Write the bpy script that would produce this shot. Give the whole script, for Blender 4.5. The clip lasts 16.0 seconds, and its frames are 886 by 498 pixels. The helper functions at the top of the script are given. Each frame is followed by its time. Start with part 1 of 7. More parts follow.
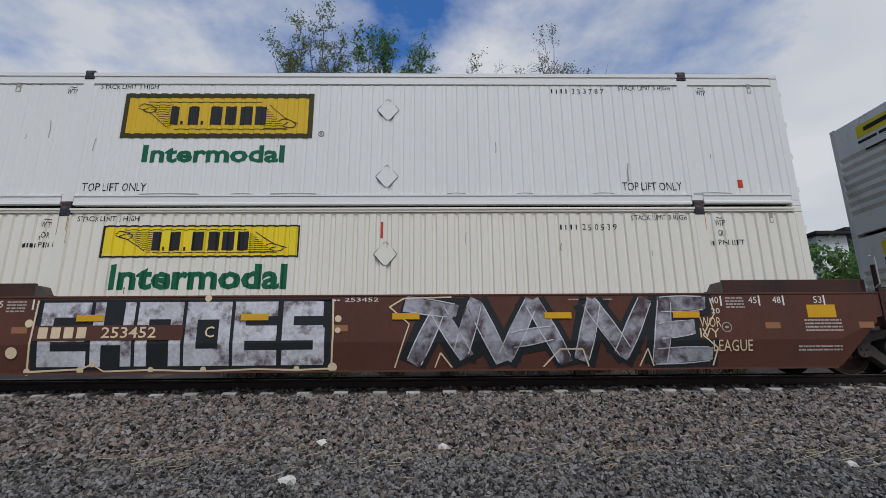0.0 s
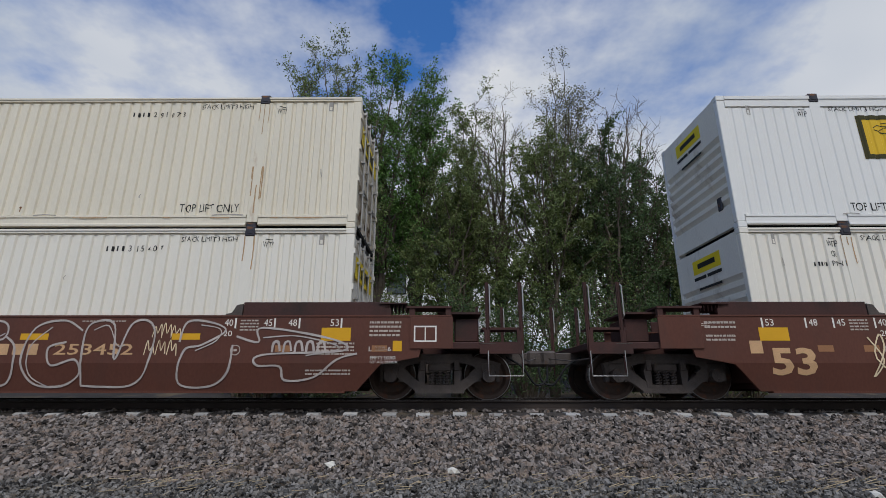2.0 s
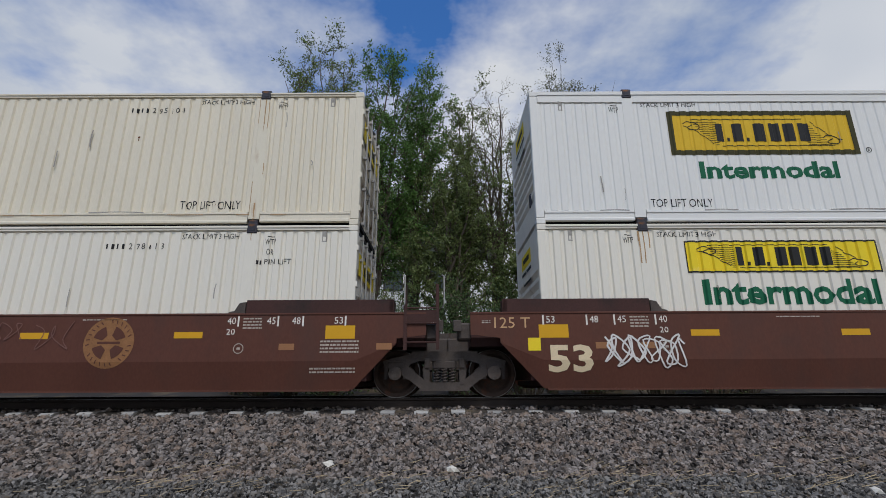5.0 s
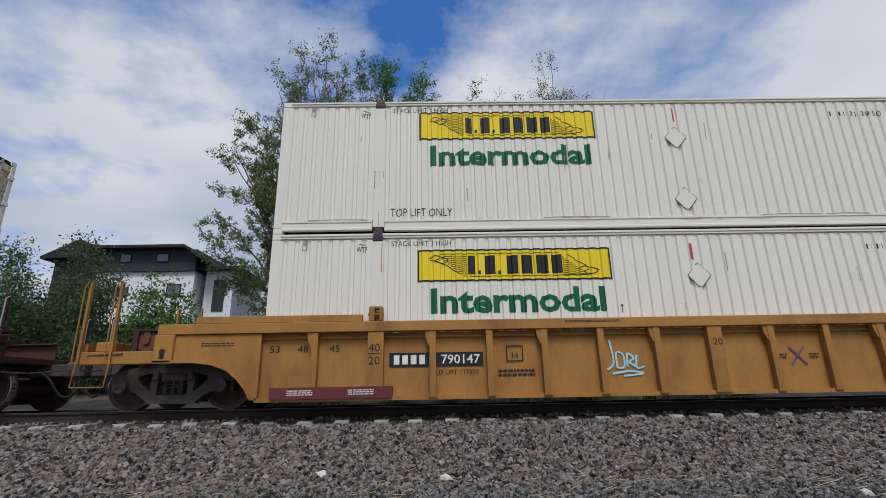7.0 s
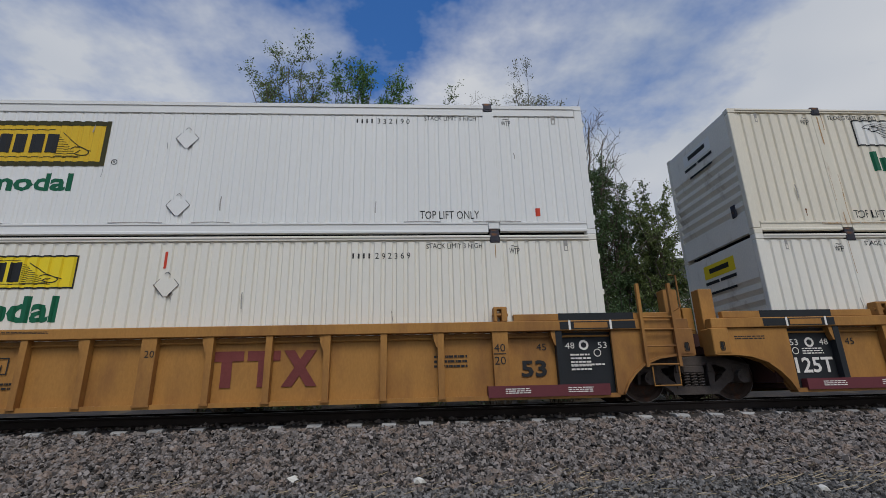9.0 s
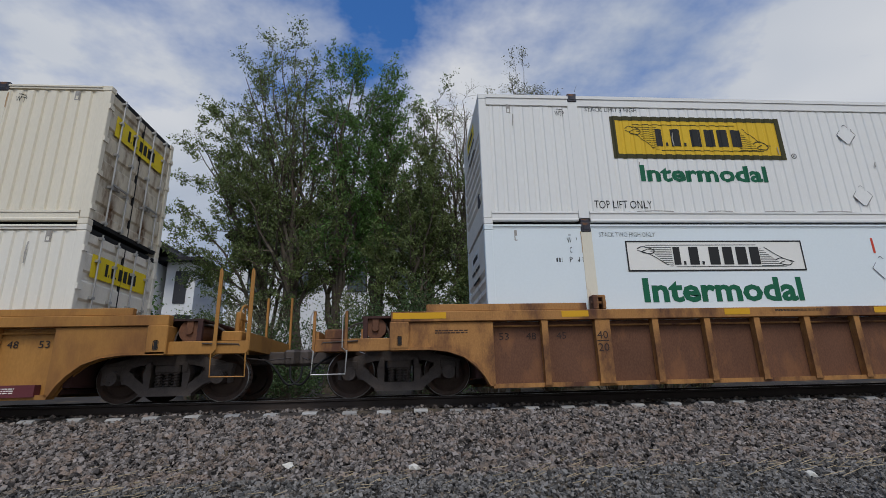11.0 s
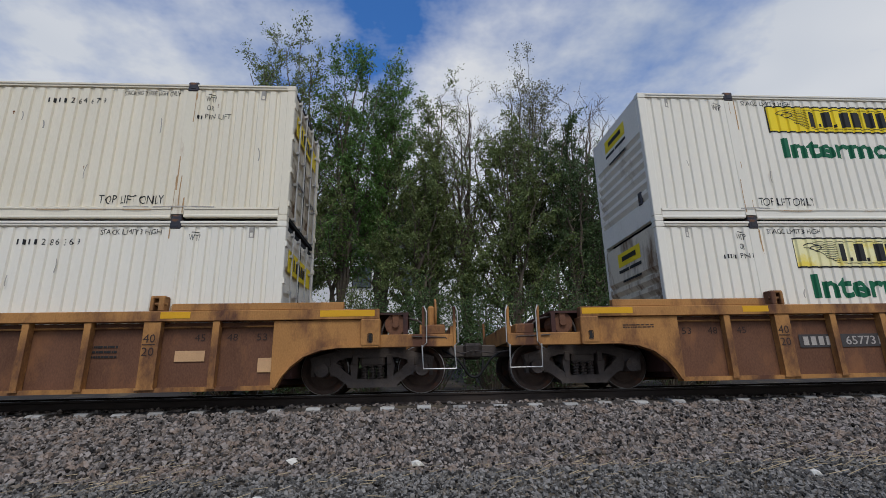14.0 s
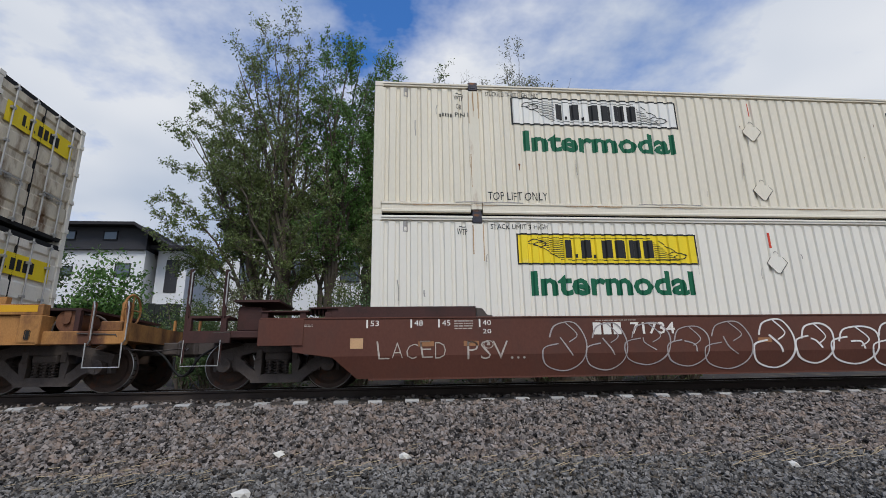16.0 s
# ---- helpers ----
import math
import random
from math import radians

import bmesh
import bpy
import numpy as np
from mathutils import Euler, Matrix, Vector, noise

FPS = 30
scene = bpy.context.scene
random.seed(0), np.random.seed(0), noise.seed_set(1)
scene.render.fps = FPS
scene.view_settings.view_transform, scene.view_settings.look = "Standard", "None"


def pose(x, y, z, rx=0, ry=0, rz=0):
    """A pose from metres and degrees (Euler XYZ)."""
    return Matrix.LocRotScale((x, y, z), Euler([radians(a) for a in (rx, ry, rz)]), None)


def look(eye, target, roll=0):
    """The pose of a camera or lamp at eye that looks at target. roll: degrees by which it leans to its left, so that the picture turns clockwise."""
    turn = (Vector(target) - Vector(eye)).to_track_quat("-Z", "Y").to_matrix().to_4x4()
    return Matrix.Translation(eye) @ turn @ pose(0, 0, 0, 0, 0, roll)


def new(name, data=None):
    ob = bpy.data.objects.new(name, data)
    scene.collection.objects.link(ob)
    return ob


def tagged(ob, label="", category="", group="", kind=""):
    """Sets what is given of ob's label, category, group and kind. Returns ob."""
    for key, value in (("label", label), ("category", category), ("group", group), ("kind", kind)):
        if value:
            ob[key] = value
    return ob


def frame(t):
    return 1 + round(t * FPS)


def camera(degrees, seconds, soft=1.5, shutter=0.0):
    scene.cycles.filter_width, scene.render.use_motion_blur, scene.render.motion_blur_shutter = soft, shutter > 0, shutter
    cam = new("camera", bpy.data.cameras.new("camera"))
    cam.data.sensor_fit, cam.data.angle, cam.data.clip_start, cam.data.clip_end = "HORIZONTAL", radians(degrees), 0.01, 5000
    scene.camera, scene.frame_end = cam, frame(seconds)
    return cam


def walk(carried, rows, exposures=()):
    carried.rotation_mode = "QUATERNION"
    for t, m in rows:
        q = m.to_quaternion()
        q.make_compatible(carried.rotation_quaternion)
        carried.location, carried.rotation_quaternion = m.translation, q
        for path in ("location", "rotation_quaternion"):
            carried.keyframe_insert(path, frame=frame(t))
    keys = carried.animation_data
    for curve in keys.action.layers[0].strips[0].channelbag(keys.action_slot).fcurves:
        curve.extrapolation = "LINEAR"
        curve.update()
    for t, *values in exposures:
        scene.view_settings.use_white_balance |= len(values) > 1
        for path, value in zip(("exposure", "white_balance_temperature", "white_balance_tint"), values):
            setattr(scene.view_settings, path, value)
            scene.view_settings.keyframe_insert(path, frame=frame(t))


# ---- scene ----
# World: x along the track to the right, y away from the camera, z = 0 at the rail tops.
cam = camera(85.9, 16.0, soft=0.45)
PATH = [  # seconds, x, y, z, yaw, pitch, roll
    (0, -0.030, 0.002, 0.265, -0.97, 13.55, 0.45),
    (0.5, -0.028, 0.004, 0.267, -0.77, 13.48, 0.28),
    (1, -0.005, 0.007, 0.275, 0.10, 13.95, 0.24),
    (1.5, -0.008, 0.005, 0.270, 0.93, 14.94, 0.20),
    (2, -0.005, -0.028, 0.275, 0.37, 15.92, -0.01),
    (2.5, 0.009, -0.035, 0.278, -0.57, 15.91, -0.53),
    (3, 0.002, -0.044, 0.288, -0.22, 15.86, -0.48),
    (3.5, -0.021, -0.037, 0.291, 0.01, 15.46, 0.14),
    (4, -0.019, -0.012, 0.296, -0.12, 15.13, 0.19),
    (4.5, -0.036, 0.038, 0.305, 0.06, 15.31, 0.19),
    (6.8, 0.014, -0.004, 0.284, -0.63, 16.20, 1.04),
    (7, 0.022, -0.001, 0.289, -0.37, 16.43, 0.99),
    (7.5, 0.007, -0.007, 0.278, -0.63, 16.89, 1.07),
    (8, -0.034, -0.002, 0.271, -1.34, 16.75, 0.95),
    (8.5, -0.033, -0.005, 0.266, -2.32, 16.78, 1.12),
    (9, 0.028, -0.011, 0.275, -3.31, 16.80, 1.42),
    (9.5, 0.009, 0.052, 0.275, -3.96, 16.92, 1.27),
    (10, -0.001, 0.030, 0.264, -4.09, 16.49, 1.34),
    (12.3, 0.014, -0.007, 0.255, -4.00, 14.72, 1.30),
    (12.5, 0.007, 0.008, 0.266, -4.03, 14.62, 1.14),
    (13, -0.004, 0.006, 0.259, -3.81, 14.67, 1.14),
    (13.5, 0.012, 0.003, 0.264, -3.17, 14.79, 1.26),
    (14, 0.028, 0.001, 0.268, -3.53, 15.14, 1.13),
    (14.5, 0.042, 0.007, 0.257, -4.26, 15.12, 0.90),
    (15, 0.003, 0.030, 0.250, -5.01, 15.15, 0.74),
    (15.5, 0.007, 0.004, 0.248, -5.32, 14.89, 0.93),
    (16, 0.020, -0.006, 0.249, -4.99, 14.54, 0.98),
]
walk(cam, [(t, pose(x, y, z, 90 + p, r, yw)) for t, x, y, z, yw, p, r in PATH], exposures=[(0.0, -0.11), (1.5, -0.12), (2.0, -0.04), (3.0, -0.12), (4.0, 0.0), (4.7, -0.07), (6.8, 0.08), (7.0, 0.04), (7.5, -0.27), (8.5, -0.16), (9.0, -0.22), (10.0, -0.24), (12.3, 0.1), (13.0, 0.12), (13.5, -0.06), (14.0, -0.02), (14.5, 0.16), (15.0, -0.12), (15.5, -0.12), (16.0, 0.19)])

# ---- sky and sun ----
SUN_EL, SUN_AZ = 57.0, 176.0     # a veiled sun behind the camera
world = bpy.data.worlds.new("world")
scene.world = world
world.use_nodes = True


def sky():
    nt = world.node_tree
    n, l = nt.nodes, nt.links
    n.clear()
    out, bg = n.new("ShaderNodeOutputWorld"), n.new("ShaderNodeBackground")
    tex = n.new("ShaderNodeTexSky")
    tex.sky_type, tex.sun_disc = "NISHITA", False
    tex.sun_elevation, tex.sun_rotation = radians(SUN_EL), radians(SUN_AZ)
    gain = n.new("ShaderNodeMix")
    gain.data_type, gain.blend_type = "RGBA", "MULTIPLY"
    gain.inputs[0].default_value = 1.0
    gain.inputs[7].default_value = (0.46, 0.98, 1.62, 1)
    l.new(tex.outputs[0], gain.inputs[6])
    co = n.new("ShaderNodeTexCoord")
    sep = n.new("ShaderNodeSeparateXYZ")
    l.new(co.outputs["Generated"], sep.inputs[0])
    # flat cloud deck: the view direction divided by its height
    add = n.new("ShaderNodeMath"); add.operation = "ADD"; add.inputs[1].default_value = 0.16
    mx = n.new("ShaderNodeMath"); mx.operation = "MAXIMUM"; mx.inputs[1].default_value = 0.0
    l.new(sep.outputs[2], mx.inputs[0]); l.new(mx.outputs[0], add.inputs[0])
    dv = n.new("ShaderNodeVectorMath"); dv.operation = "DIVIDE"
    cmb = n.new("ShaderNodeCombineXYZ")
    for k in range(3):
        l.new(add.outputs[0], cmb.inputs[k])
    l.new(co.outputs["Generated"], dv.inputs[0]); l.new(cmb.outputs[0], dv.inputs[1])
    mp = n.new("ShaderNodeMapping")
    mp.inputs["Location"].default_value = CLOUD_AT
    l.new(dv.outputs[0], mp.inputs[0])
    big, fine = n.new("ShaderNodeTexNoise"), n.new("ShaderNodeTexNoise")
    for tx, sc, de, ro in ((big, 2.0, 6, 0.58), (fine, 1.1, 3, 0.5)):
        tx.inputs["Scale"].default_value, tx.inputs["Detail"].default_value, tx.inputs["Roughness"].default_value = sc, de, ro
        l.new(mp.outputs[0], tx.inputs["Vector"])
    ramp = n.new("ShaderNodeValToRGB")
    ramp.color_ramp.elements[0].position, ramp.color_ramp.elements[1].position = 0.38, 0.64
    low = n.new("ShaderNodeMapRange")     # the deck closes towards the horizon
    low.inputs[1].default_value, low.inputs[2].default_value = 0.66, 0.36
    low.inputs[3].default_value, low.inputs[4].default_value = -0.06, 0.22
    l.new(sep.outputs[2], low.inputs[0])
    sm = n.new("ShaderNodeMath"); sm.operation = "ADD"
    more = n.new("ShaderNodeMath"); more.operation = "MULTIPLY_ADD"
    more.inputs[1].default_value = 0.08
    l.new(sep.outputs[0], more.inputs[0]); l.new(big.outputs[0], more.inputs[2])
    l.new(more.outputs[0], sm.inputs[0]); l.new(low.outputs[0], sm.inputs[1])
    l.new(sm.outputs[0], ramp.inputs[0])
    tone = n.new("ShaderNodeValToRGB")
    tone.color_ramp.elements[0].position, tone.color_ramp.elements[1].position = 0.3, 0.68
    tone.color_ramp.elements[0].color = (3.7, 4.4, 5.6, 1)
    tone.color_ramp.elements[1].color = (6.9, 7.1, 7.5, 1)
    drift = n.new("ShaderNodeMath"); drift.operation = "MULTIPLY_ADD"     # the deck is brighter towards the east
    drift.inputs[1].default_value = 0.22
    l.new(sep.outputs[0], drift.inputs[0]); l.new(fine.outputs[0], drift.inputs[2])
    l.new(drift.outputs[0], tone.inputs[0])
    mix = n.new("ShaderNodeMix"); mix.data_type = "RGBA"
    l.new(ramp.outputs[0], mix.inputs[0]); l.new(gain.outputs[2], mix.inputs[6]); l.new(tone.outputs[0], mix.inputs[7])
    bg.inputs[1].default_value = 0.1
    l.new(mix.outputs[2], bg.inputs[0]); l.new(bg.outputs[0], out.inputs[0])


CLOUD_AT = (0.72, 0.2, 0.0)
sky()
sun = new("sun", bpy.data.lights.new("sun", "SUN"))
sun.data.energy, sun.data.angle, sun.data.color = 2.3, radians(22), (1.0, 0.96, 0.9)
a, e = radians(SUN_AZ), radians(SUN_EL)
sun.matrix_world = look((0, 0, 0), (-math.sin(a) * math.cos(e), -math.cos(a) * math.cos(e), -math.sin(e)))


# ---- materials ----
def material(name, rgb, rough=0.6, metal=0.0, var=0.12, scale=3.0, bump=0.0, fine=60.0, stain=None, stain_at=(0.58, 0.72), stretch=(1, 1, 1), island=0.0, object_var=0.0, coords="Object", spec=0.18):
    """A node material: base colour varied at two scales, stains with a shape of their own, fine relief."""
    m = bpy.data.materials.new(name)
    m.use_nodes = True
    n, l = m.node_tree.nodes, m.node_tree.links
    b = n["Principled BSDF"]
    b.inputs["Roughness"].default_value, b.inputs["Metallic"].default_value = rough, metal
    b.inputs["Specular IOR Level"].default_value = spec
    co = n.new("ShaderNodeTexCoord")
    mp = n.new("ShaderNodeMapping")
    mp.inputs["Scale"].default_value = stretch
    l.new(co.outputs[coords], mp.inputs[0])
    n1, n2 = n.new("ShaderNodeTexNoise"), n.new("ShaderNodeTexNoise")
    n1.inputs["Scale"].default_value, n1.inputs["Detail"].default_value = scale, 5
    n2.inputs["Scale"].default_value, n2.inputs["Detail"].default_value = fine, 3
    l.new(mp.outputs[0], n1.inputs["Vector"]); l.new(mp.outputs[0], n2.inputs["Vector"])
    av = n.new("ShaderNodeMath"); av.operation = "ADD"
    l.new(n1.outputs[0], av.inputs[0]); l.new(n2.outputs[0], av.inputs[1])
    mr = n.new("ShaderNodeMapRange")
    mr.inputs[1].default_value, mr.inputs[2].default_value = 0.6, 1.4
    mr.inputs[3].default_value, mr.inputs[4].default_value = 1 - var, 1 + var
    l.new(av.outputs[0], mr.inputs[0])
    last = mr.outputs[0]
    if island or object_var:
        if island:
            src = n.new("ShaderNodeNewGeometry").outputs["Random Per Island"]
        else:
            src = n.new("ShaderNodeObjectInfo").outputs["Random"]
        k = island or object_var
        r2 = n.new("ShaderNodeMapRange")
        r2.inputs[3].default_value, r2.inputs[4].default_value = 1 - k, 1 + k
        l.new(src, r2.inputs[0])
        mu = n.new("ShaderNodeMath"); mu.operation = "MULTIPLY"
        l.new(last, mu.inputs[0]); l.new(r2.outputs[0], mu.inputs[1])
        last = mu.outputs[0]
    sc = n.new("ShaderNodeVectorMath"); sc.operation = "SCALE"
    sc.inputs[0].default_value = rgb
    l.new(last, sc.inputs["Scale"])
    colour = sc.outputs[0]
    if stain:
        n3 = n.new("ShaderNodeTexNoise")
        n3.inputs["Scale"].default_value, n3.inputs["Detail"].default_value, n3.inputs["Roughness"].default_value = scale * 0.9, 8, 0.65
        m2 = n.new("ShaderNodeMapping")
        m2.inputs["Location"].default_value = (3.1, 7.7, 1.3)
        m2.inputs["Scale"].default_value = stretch
        l.new(co.outputs[coords], m2.inputs[0]); l.new(m2.outputs[0], n3.inputs["Vector"])
        rp = n.new("ShaderNodeMapRange")
        rp.inputs[1].default_value, rp.inputs[2].default_value = stain_at
        l.new(n3.outputs[0], rp.inputs[0])
        mx = n.new("ShaderNodeMix"); mx.data_type = "RGBA"
        mx.inputs[7].default_value = (*stain, 1)
        l.new(rp.outputs[0], mx.inputs[0]); l.new(colour, mx.inputs[6])
        colour = mx.outputs[2]
    l.new(colour, b.inputs["Base Color"])
    if bump:
        bp = n.new("ShaderNodeBump")
        bp.inputs["Strength"].default_value, bp.inputs["Distance"].default_value = bump, 0.02
        l.new(n2.outputs[0], bp.inputs["Height"]); l.new(bp.outputs[0], b.inputs["Normal"])
    return m


CREAM = material("cream_container_paint", (0.71, 0.65, 0.525), 0.5, 0, 0.07, 0.9, 0.05, 25, (0.42, 0.33, 0.22), (0.66, 0.9), (1.6, 1.6, 0.35))
WHITE = material("white_container_paint", (0.735, 0.695, 0.605), 0.45, 0, 0.04, 0.8, 0.04, 25, (0.44, 0.38, 0.30), (0.62, 0.92), (1.6, 1.6, 0.35))
COOL = material("new_white_container_paint", (0.735, 0.725, 0.69), 0.4, 0, 0.03, 0.7, 0.03, 20, (0.6, 0.6, 0.6), (0.7, 1.0), (1.6, 1.6, 0.4))
BLUISH = material("pale_blue_container_paint", (0.70, 0.755, 0.765), 0.4, 0, 0.03, 0.7, 0.02, 20, (0.55, 0.6, 0.62), (0.7, 1.0))
RUSTY = material("rust_spotted_container_paint", (0.70, 0.645, 0.52), 0.55, 0, 0.05, 1.2, 0.06, 25, (0.33, 0.17, 0.07), (0.54, 0.70), (2.4, 2.4, 0.5))
GRIMY = material("grimy_container_end_paint", (0.62, 0.55, 0.42), 0.6, 0, 0.12, 1.6, 0.06, 25, (0.15, 0.085, 0.045), (0.50, 0.68), (1.5, 1.5, 0.45))
# Dusty end paint; its base is lightened to stand for light on the ends.
NOSE = material("lightened_dusty_end_paint", (0.76, 0.71, 0.605), 0.6, 0, 0.08, 1.1, 0.06, 25, (0.30, 0.22, 0.14), (0.56, 0.78), (1.2, 1.2, 0.7))
# Rubber of seals and hoses; the same black paints shade in gaps and slots.
DARKGAP = material("black_rubber_and_gap_shade", (0.02, 0.02, 0.02), 0.8, var=0.2)
CASTING = material("dark_cast_steel", (0.05, 0.05, 0.06), 0.55, 0.4, 0.25, 9, 0.2, 70, (0.20, 0.09, 0.04), (0.55, 0.7))
YELLOW = material("yellow_decal", (0.80, 0.60, 0.03), 0.5, var=0.06, scale=1.5, stain=(0.82, 0.72, 0.30), stain_at=(0.62, 0.8))
AMBER = material("amber_decal", (0.66, 0.42, 0.03), 0.5, var=0.06, scale=1.5)
FADED = material("faded_yellow_decal", (0.78, 0.72, 0.40), 0.5, var=0.06, scale=1.5, stain=(0.78, 0.62, 0.10), stain_at=(0.5, 0.62))
BLANK = material("bleached_decal", (0.76, 0.74, 0.68), 0.5, var=0.05, scale=1.5)
INK = material("black_decal", (0.025, 0.025, 0.025), 0.5, var=0.15)
OLIVE = material("dark_olive_border", (0.05, 0.045, 0.015), 0.5, var=0.15)
GREEN = material("green_decal", (0.013, 0.115, 0.058), 0.5, var=0.1)
GREEN_FADED = material("faded_green_decal", (0.10, 0.36, 0.16), 0.5, var=0.12)
RED = material("red_reflector", (0.55, 0.06, 0.03), 0.4, var=0.1)
RUST = material("rust_stain", (0.17, 0.075, 0.03), 0.8, var=0.3, scale=12)
SCUFF = material("grey_scuff", (0.33, 0.31, 0.28), 0.7, var=0.2, scale=8)
ZINC = material("galvanised_rod", (0.40, 0.39, 0.37), 0.45, 0.5, 0.12, 8)
BROWN = material("brown_car_paint", (0.102, 0.040, 0.0275), 0.5, 0, 0.14, 0.8, 0.05, 30, (0.075, 0.040, 0.032), (0.5, 0.75), (1, 1, 0.5))
# Darker copy of the brown paint: grime, plus shade put into the colour.
BROWN_DARK = material("shaded_grimy_brown_paint", (0.06, 0.028, 0.024), 0.65, 0, 0.2, 1.5, 0.1, 40, (0.03, 0.022, 0.02), (0.5, 0.7))
TTX = material("yellow_car_paint", (0.37, 0.180, 0.048), 0.55, 0, 0.14, 0.9, 0.08, 30, (0.20, 0.092, 0.034), (0.48, 0.72), (1.2, 1.2, 0.5))
TTX_OLD = material("weathered_yellow_car_paint", (0.37, 0.180, 0.060), 0.7, 0, 0.25, 1.4, 0.1, 40, (0.10, 0.045, 0.028), (0.46, 0.64), (1.2, 1.2, 0.6))
PANEL_OLD = material("rusty_brown_panel", (0.128, 0.060, 0.035), 0.7, 0, 0.3, 1.3, 0.1, 40, (0.23, 0.105, 0.048), (0.52, 0.70), (1.2, 1.2, 0.6))
FADED_INK = material("faded_dark_stencil", (0.045, 0.030, 0.025), 0.7, var=0.3, scale=6)
MAROON = material("maroon_band", (0.13, 0.035, 0.04), 0.6, 0, 0.15, 2)
BLACK = material("black_car_paint", (0.022, 0.024, 0.026), 0.5, 0, 0.2, 2)
STEEL = material("grimy_truck_steel", (0.085, 0.070, 0.062), 0.65, 0.2, 0.35, 5, 0.35, 60, (0.085, 0.05, 0.03), (0.58, 0.75))
WHEEL = material("rusty_wheel_steel", (0.07, 0.048, 0.038), 0.6, 0.3, 0.3, 6, 0.2, 50, (0.13, 0.05, 0.025), (0.54, 0.72))
TREAD = material("bright_wheel_tread", (0.35, 0.34, 0.33), 0.3, 0.9, 0.1)
SPRAY = material("white_spray_paint", (0.66, 0.63, 0.60), 0.6, var=0.15, scale=4)
SILVER = material("silver_spray_paint", (0.34, 0.33, 0.36), 0.5, 0.2, 0.40, 2.6, 0.0, 14, (0.085, 0.06, 0.065), (0.46, 0.60))
SILVER_LIGHT = material("light_silver_spray_paint", (0.56, 0.55, 0.57), 0.5, 0.1, 0.30, 3.0, 0.0, 16, (0.16, 0.12, 0.13), (0.52, 0.64))
TAN = material("tan_stencil", (0.52, 0.32, 0.17), 0.6, var=0.15, scale=4)
WORN = material("worn_white_stencil", (0.42, 0.36, 0.31), 0.6, var=0.25, scale=6)
PALE = material("white_stencil", (0.72, 0.68, 0.62), 0.6, var=0.12, scale=4)
CYAN = material("light_blue_spray_paint", (0.36, 0.62, 0.70), 0.6, var=0.12)
CREAMSPRAY = material("cream_spray_paint", (0.68, 0.55, 0.36), 0.6, var=0.1)
REFLECT = material("yellow_reflector_strip", (0.62, 0.33, 0.02), 0.4, var=0.08)
REFLECT_DULL = material("dull_orange_reflector", (0.30, 0.145, 0.07), 0.5, var=0.15)
RAILSIDE = material("rusty_rail", (0.045, 0.035, 0.03), 0.7, 0.2, 0.25, 3, 0.1, 60)
CONCRETE = material("tie_concrete", (0.30, 0.29, 0.275), 0.85, 0, 0.15, 6, 0.2, 60, (0.22, 0.2, 0.18), (0.55, 0.7), object_var=0.25)
STONE = material("crushed_ballast", (0.138, 0.120, 0.108), 0.85, 0, 0.2, 6, 0.3, 50, (0.23, 0.175, 0.14), (0.5, 0.62), island=1.0)
STONE_COOL = material("grey_blue_gravel", (0.120, 0.112, 0.103), 0.85, 0, 0.2, 6, 0.3, 50, (0.19, 0.155, 0.12), (0.55, 0.66), island=0.9)
PALESTONE = material("pale_stone", (0.55, 0.52, 0.46), 0.8, 0, 0.12, 8, 0.3, 50)
# Bed colour is darkened to paint the shade in gaps between the stones.
BED = material("ballast_bed", (0.042, 0.036, 0.032), 0.9, 0, 0.35, 0.6, 0.8, 28, (0.11, 0.085, 0.055), (0.5, 0.62), coords="Object")
STRAW = material("dry_straw", (0.27, 0.21, 0.13), 0.8, var=0.2, island=0.35)
BARK = material("grey_bark", (0.105, 0.085, 0.065), 0.9, 0, 0.3, 6, 0.5, 40)
LEAF = [material("leaf_" + k, c, 0.6, 0, 0.15, 0.7, island=0.45, spec=0.25) for k, c in
        (("olive", (0.150, 0.190, 0.066)), ("fresh", (0.105, 0.195, 0.050)), ("dark", (0.080, 0.122, 0.048)), ("grey", (0.200, 0.205, 0.120)))]


def let_light_through(m, share):
    """Leaves glow softly when lit from behind."""
    n, l = m.node_tree.nodes, m.node_tree.links
    b, out = n["Principled BSDF"], n["Material Output"]
    tr, mx = n.new("ShaderNodeBsdfTranslucent"), n.new("ShaderNodeMixShader")
    l.new(b.inputs["Base Color"].links[0].from_socket, tr.inputs[0])
    mx.inputs[0].default_value = share
    l.new(b.outputs[0], mx.inputs[1]); l.new(tr.outputs[0], mx.inputs[2]); l.new(mx.outputs[0], out.inputs[0])


for leaf_mat in LEAF:
    let_light_through(leaf_mat, 0.4)
STREAK = material("thin_rust_streak", (0.42, 0.27, 0.14), 0.7, var=0.3, scale=9)

# ---- mesh helpers ----
def box(bm, x0, x1, y0, y1, z0, z1, bevel=0.0):
    vs = [bm.verts.new((x, y, z)) for x in (x0, x1) for y in (y0, y1) for z in (z0, z1)]
    fs = [bm.faces.new([vs[i] for i in q]) for q in ((0, 1, 3, 2), (4, 6, 7, 5), (0, 4, 5, 1), (2, 3, 7, 6), (0, 2, 6, 4), (1, 5, 7, 3))]
    if bevel:
        es = list({e for f in fs for e in f.edges})
        bmesh.ops.bevel(bm, geom=es, offset=bevel, segments=1, affect="EDGES")


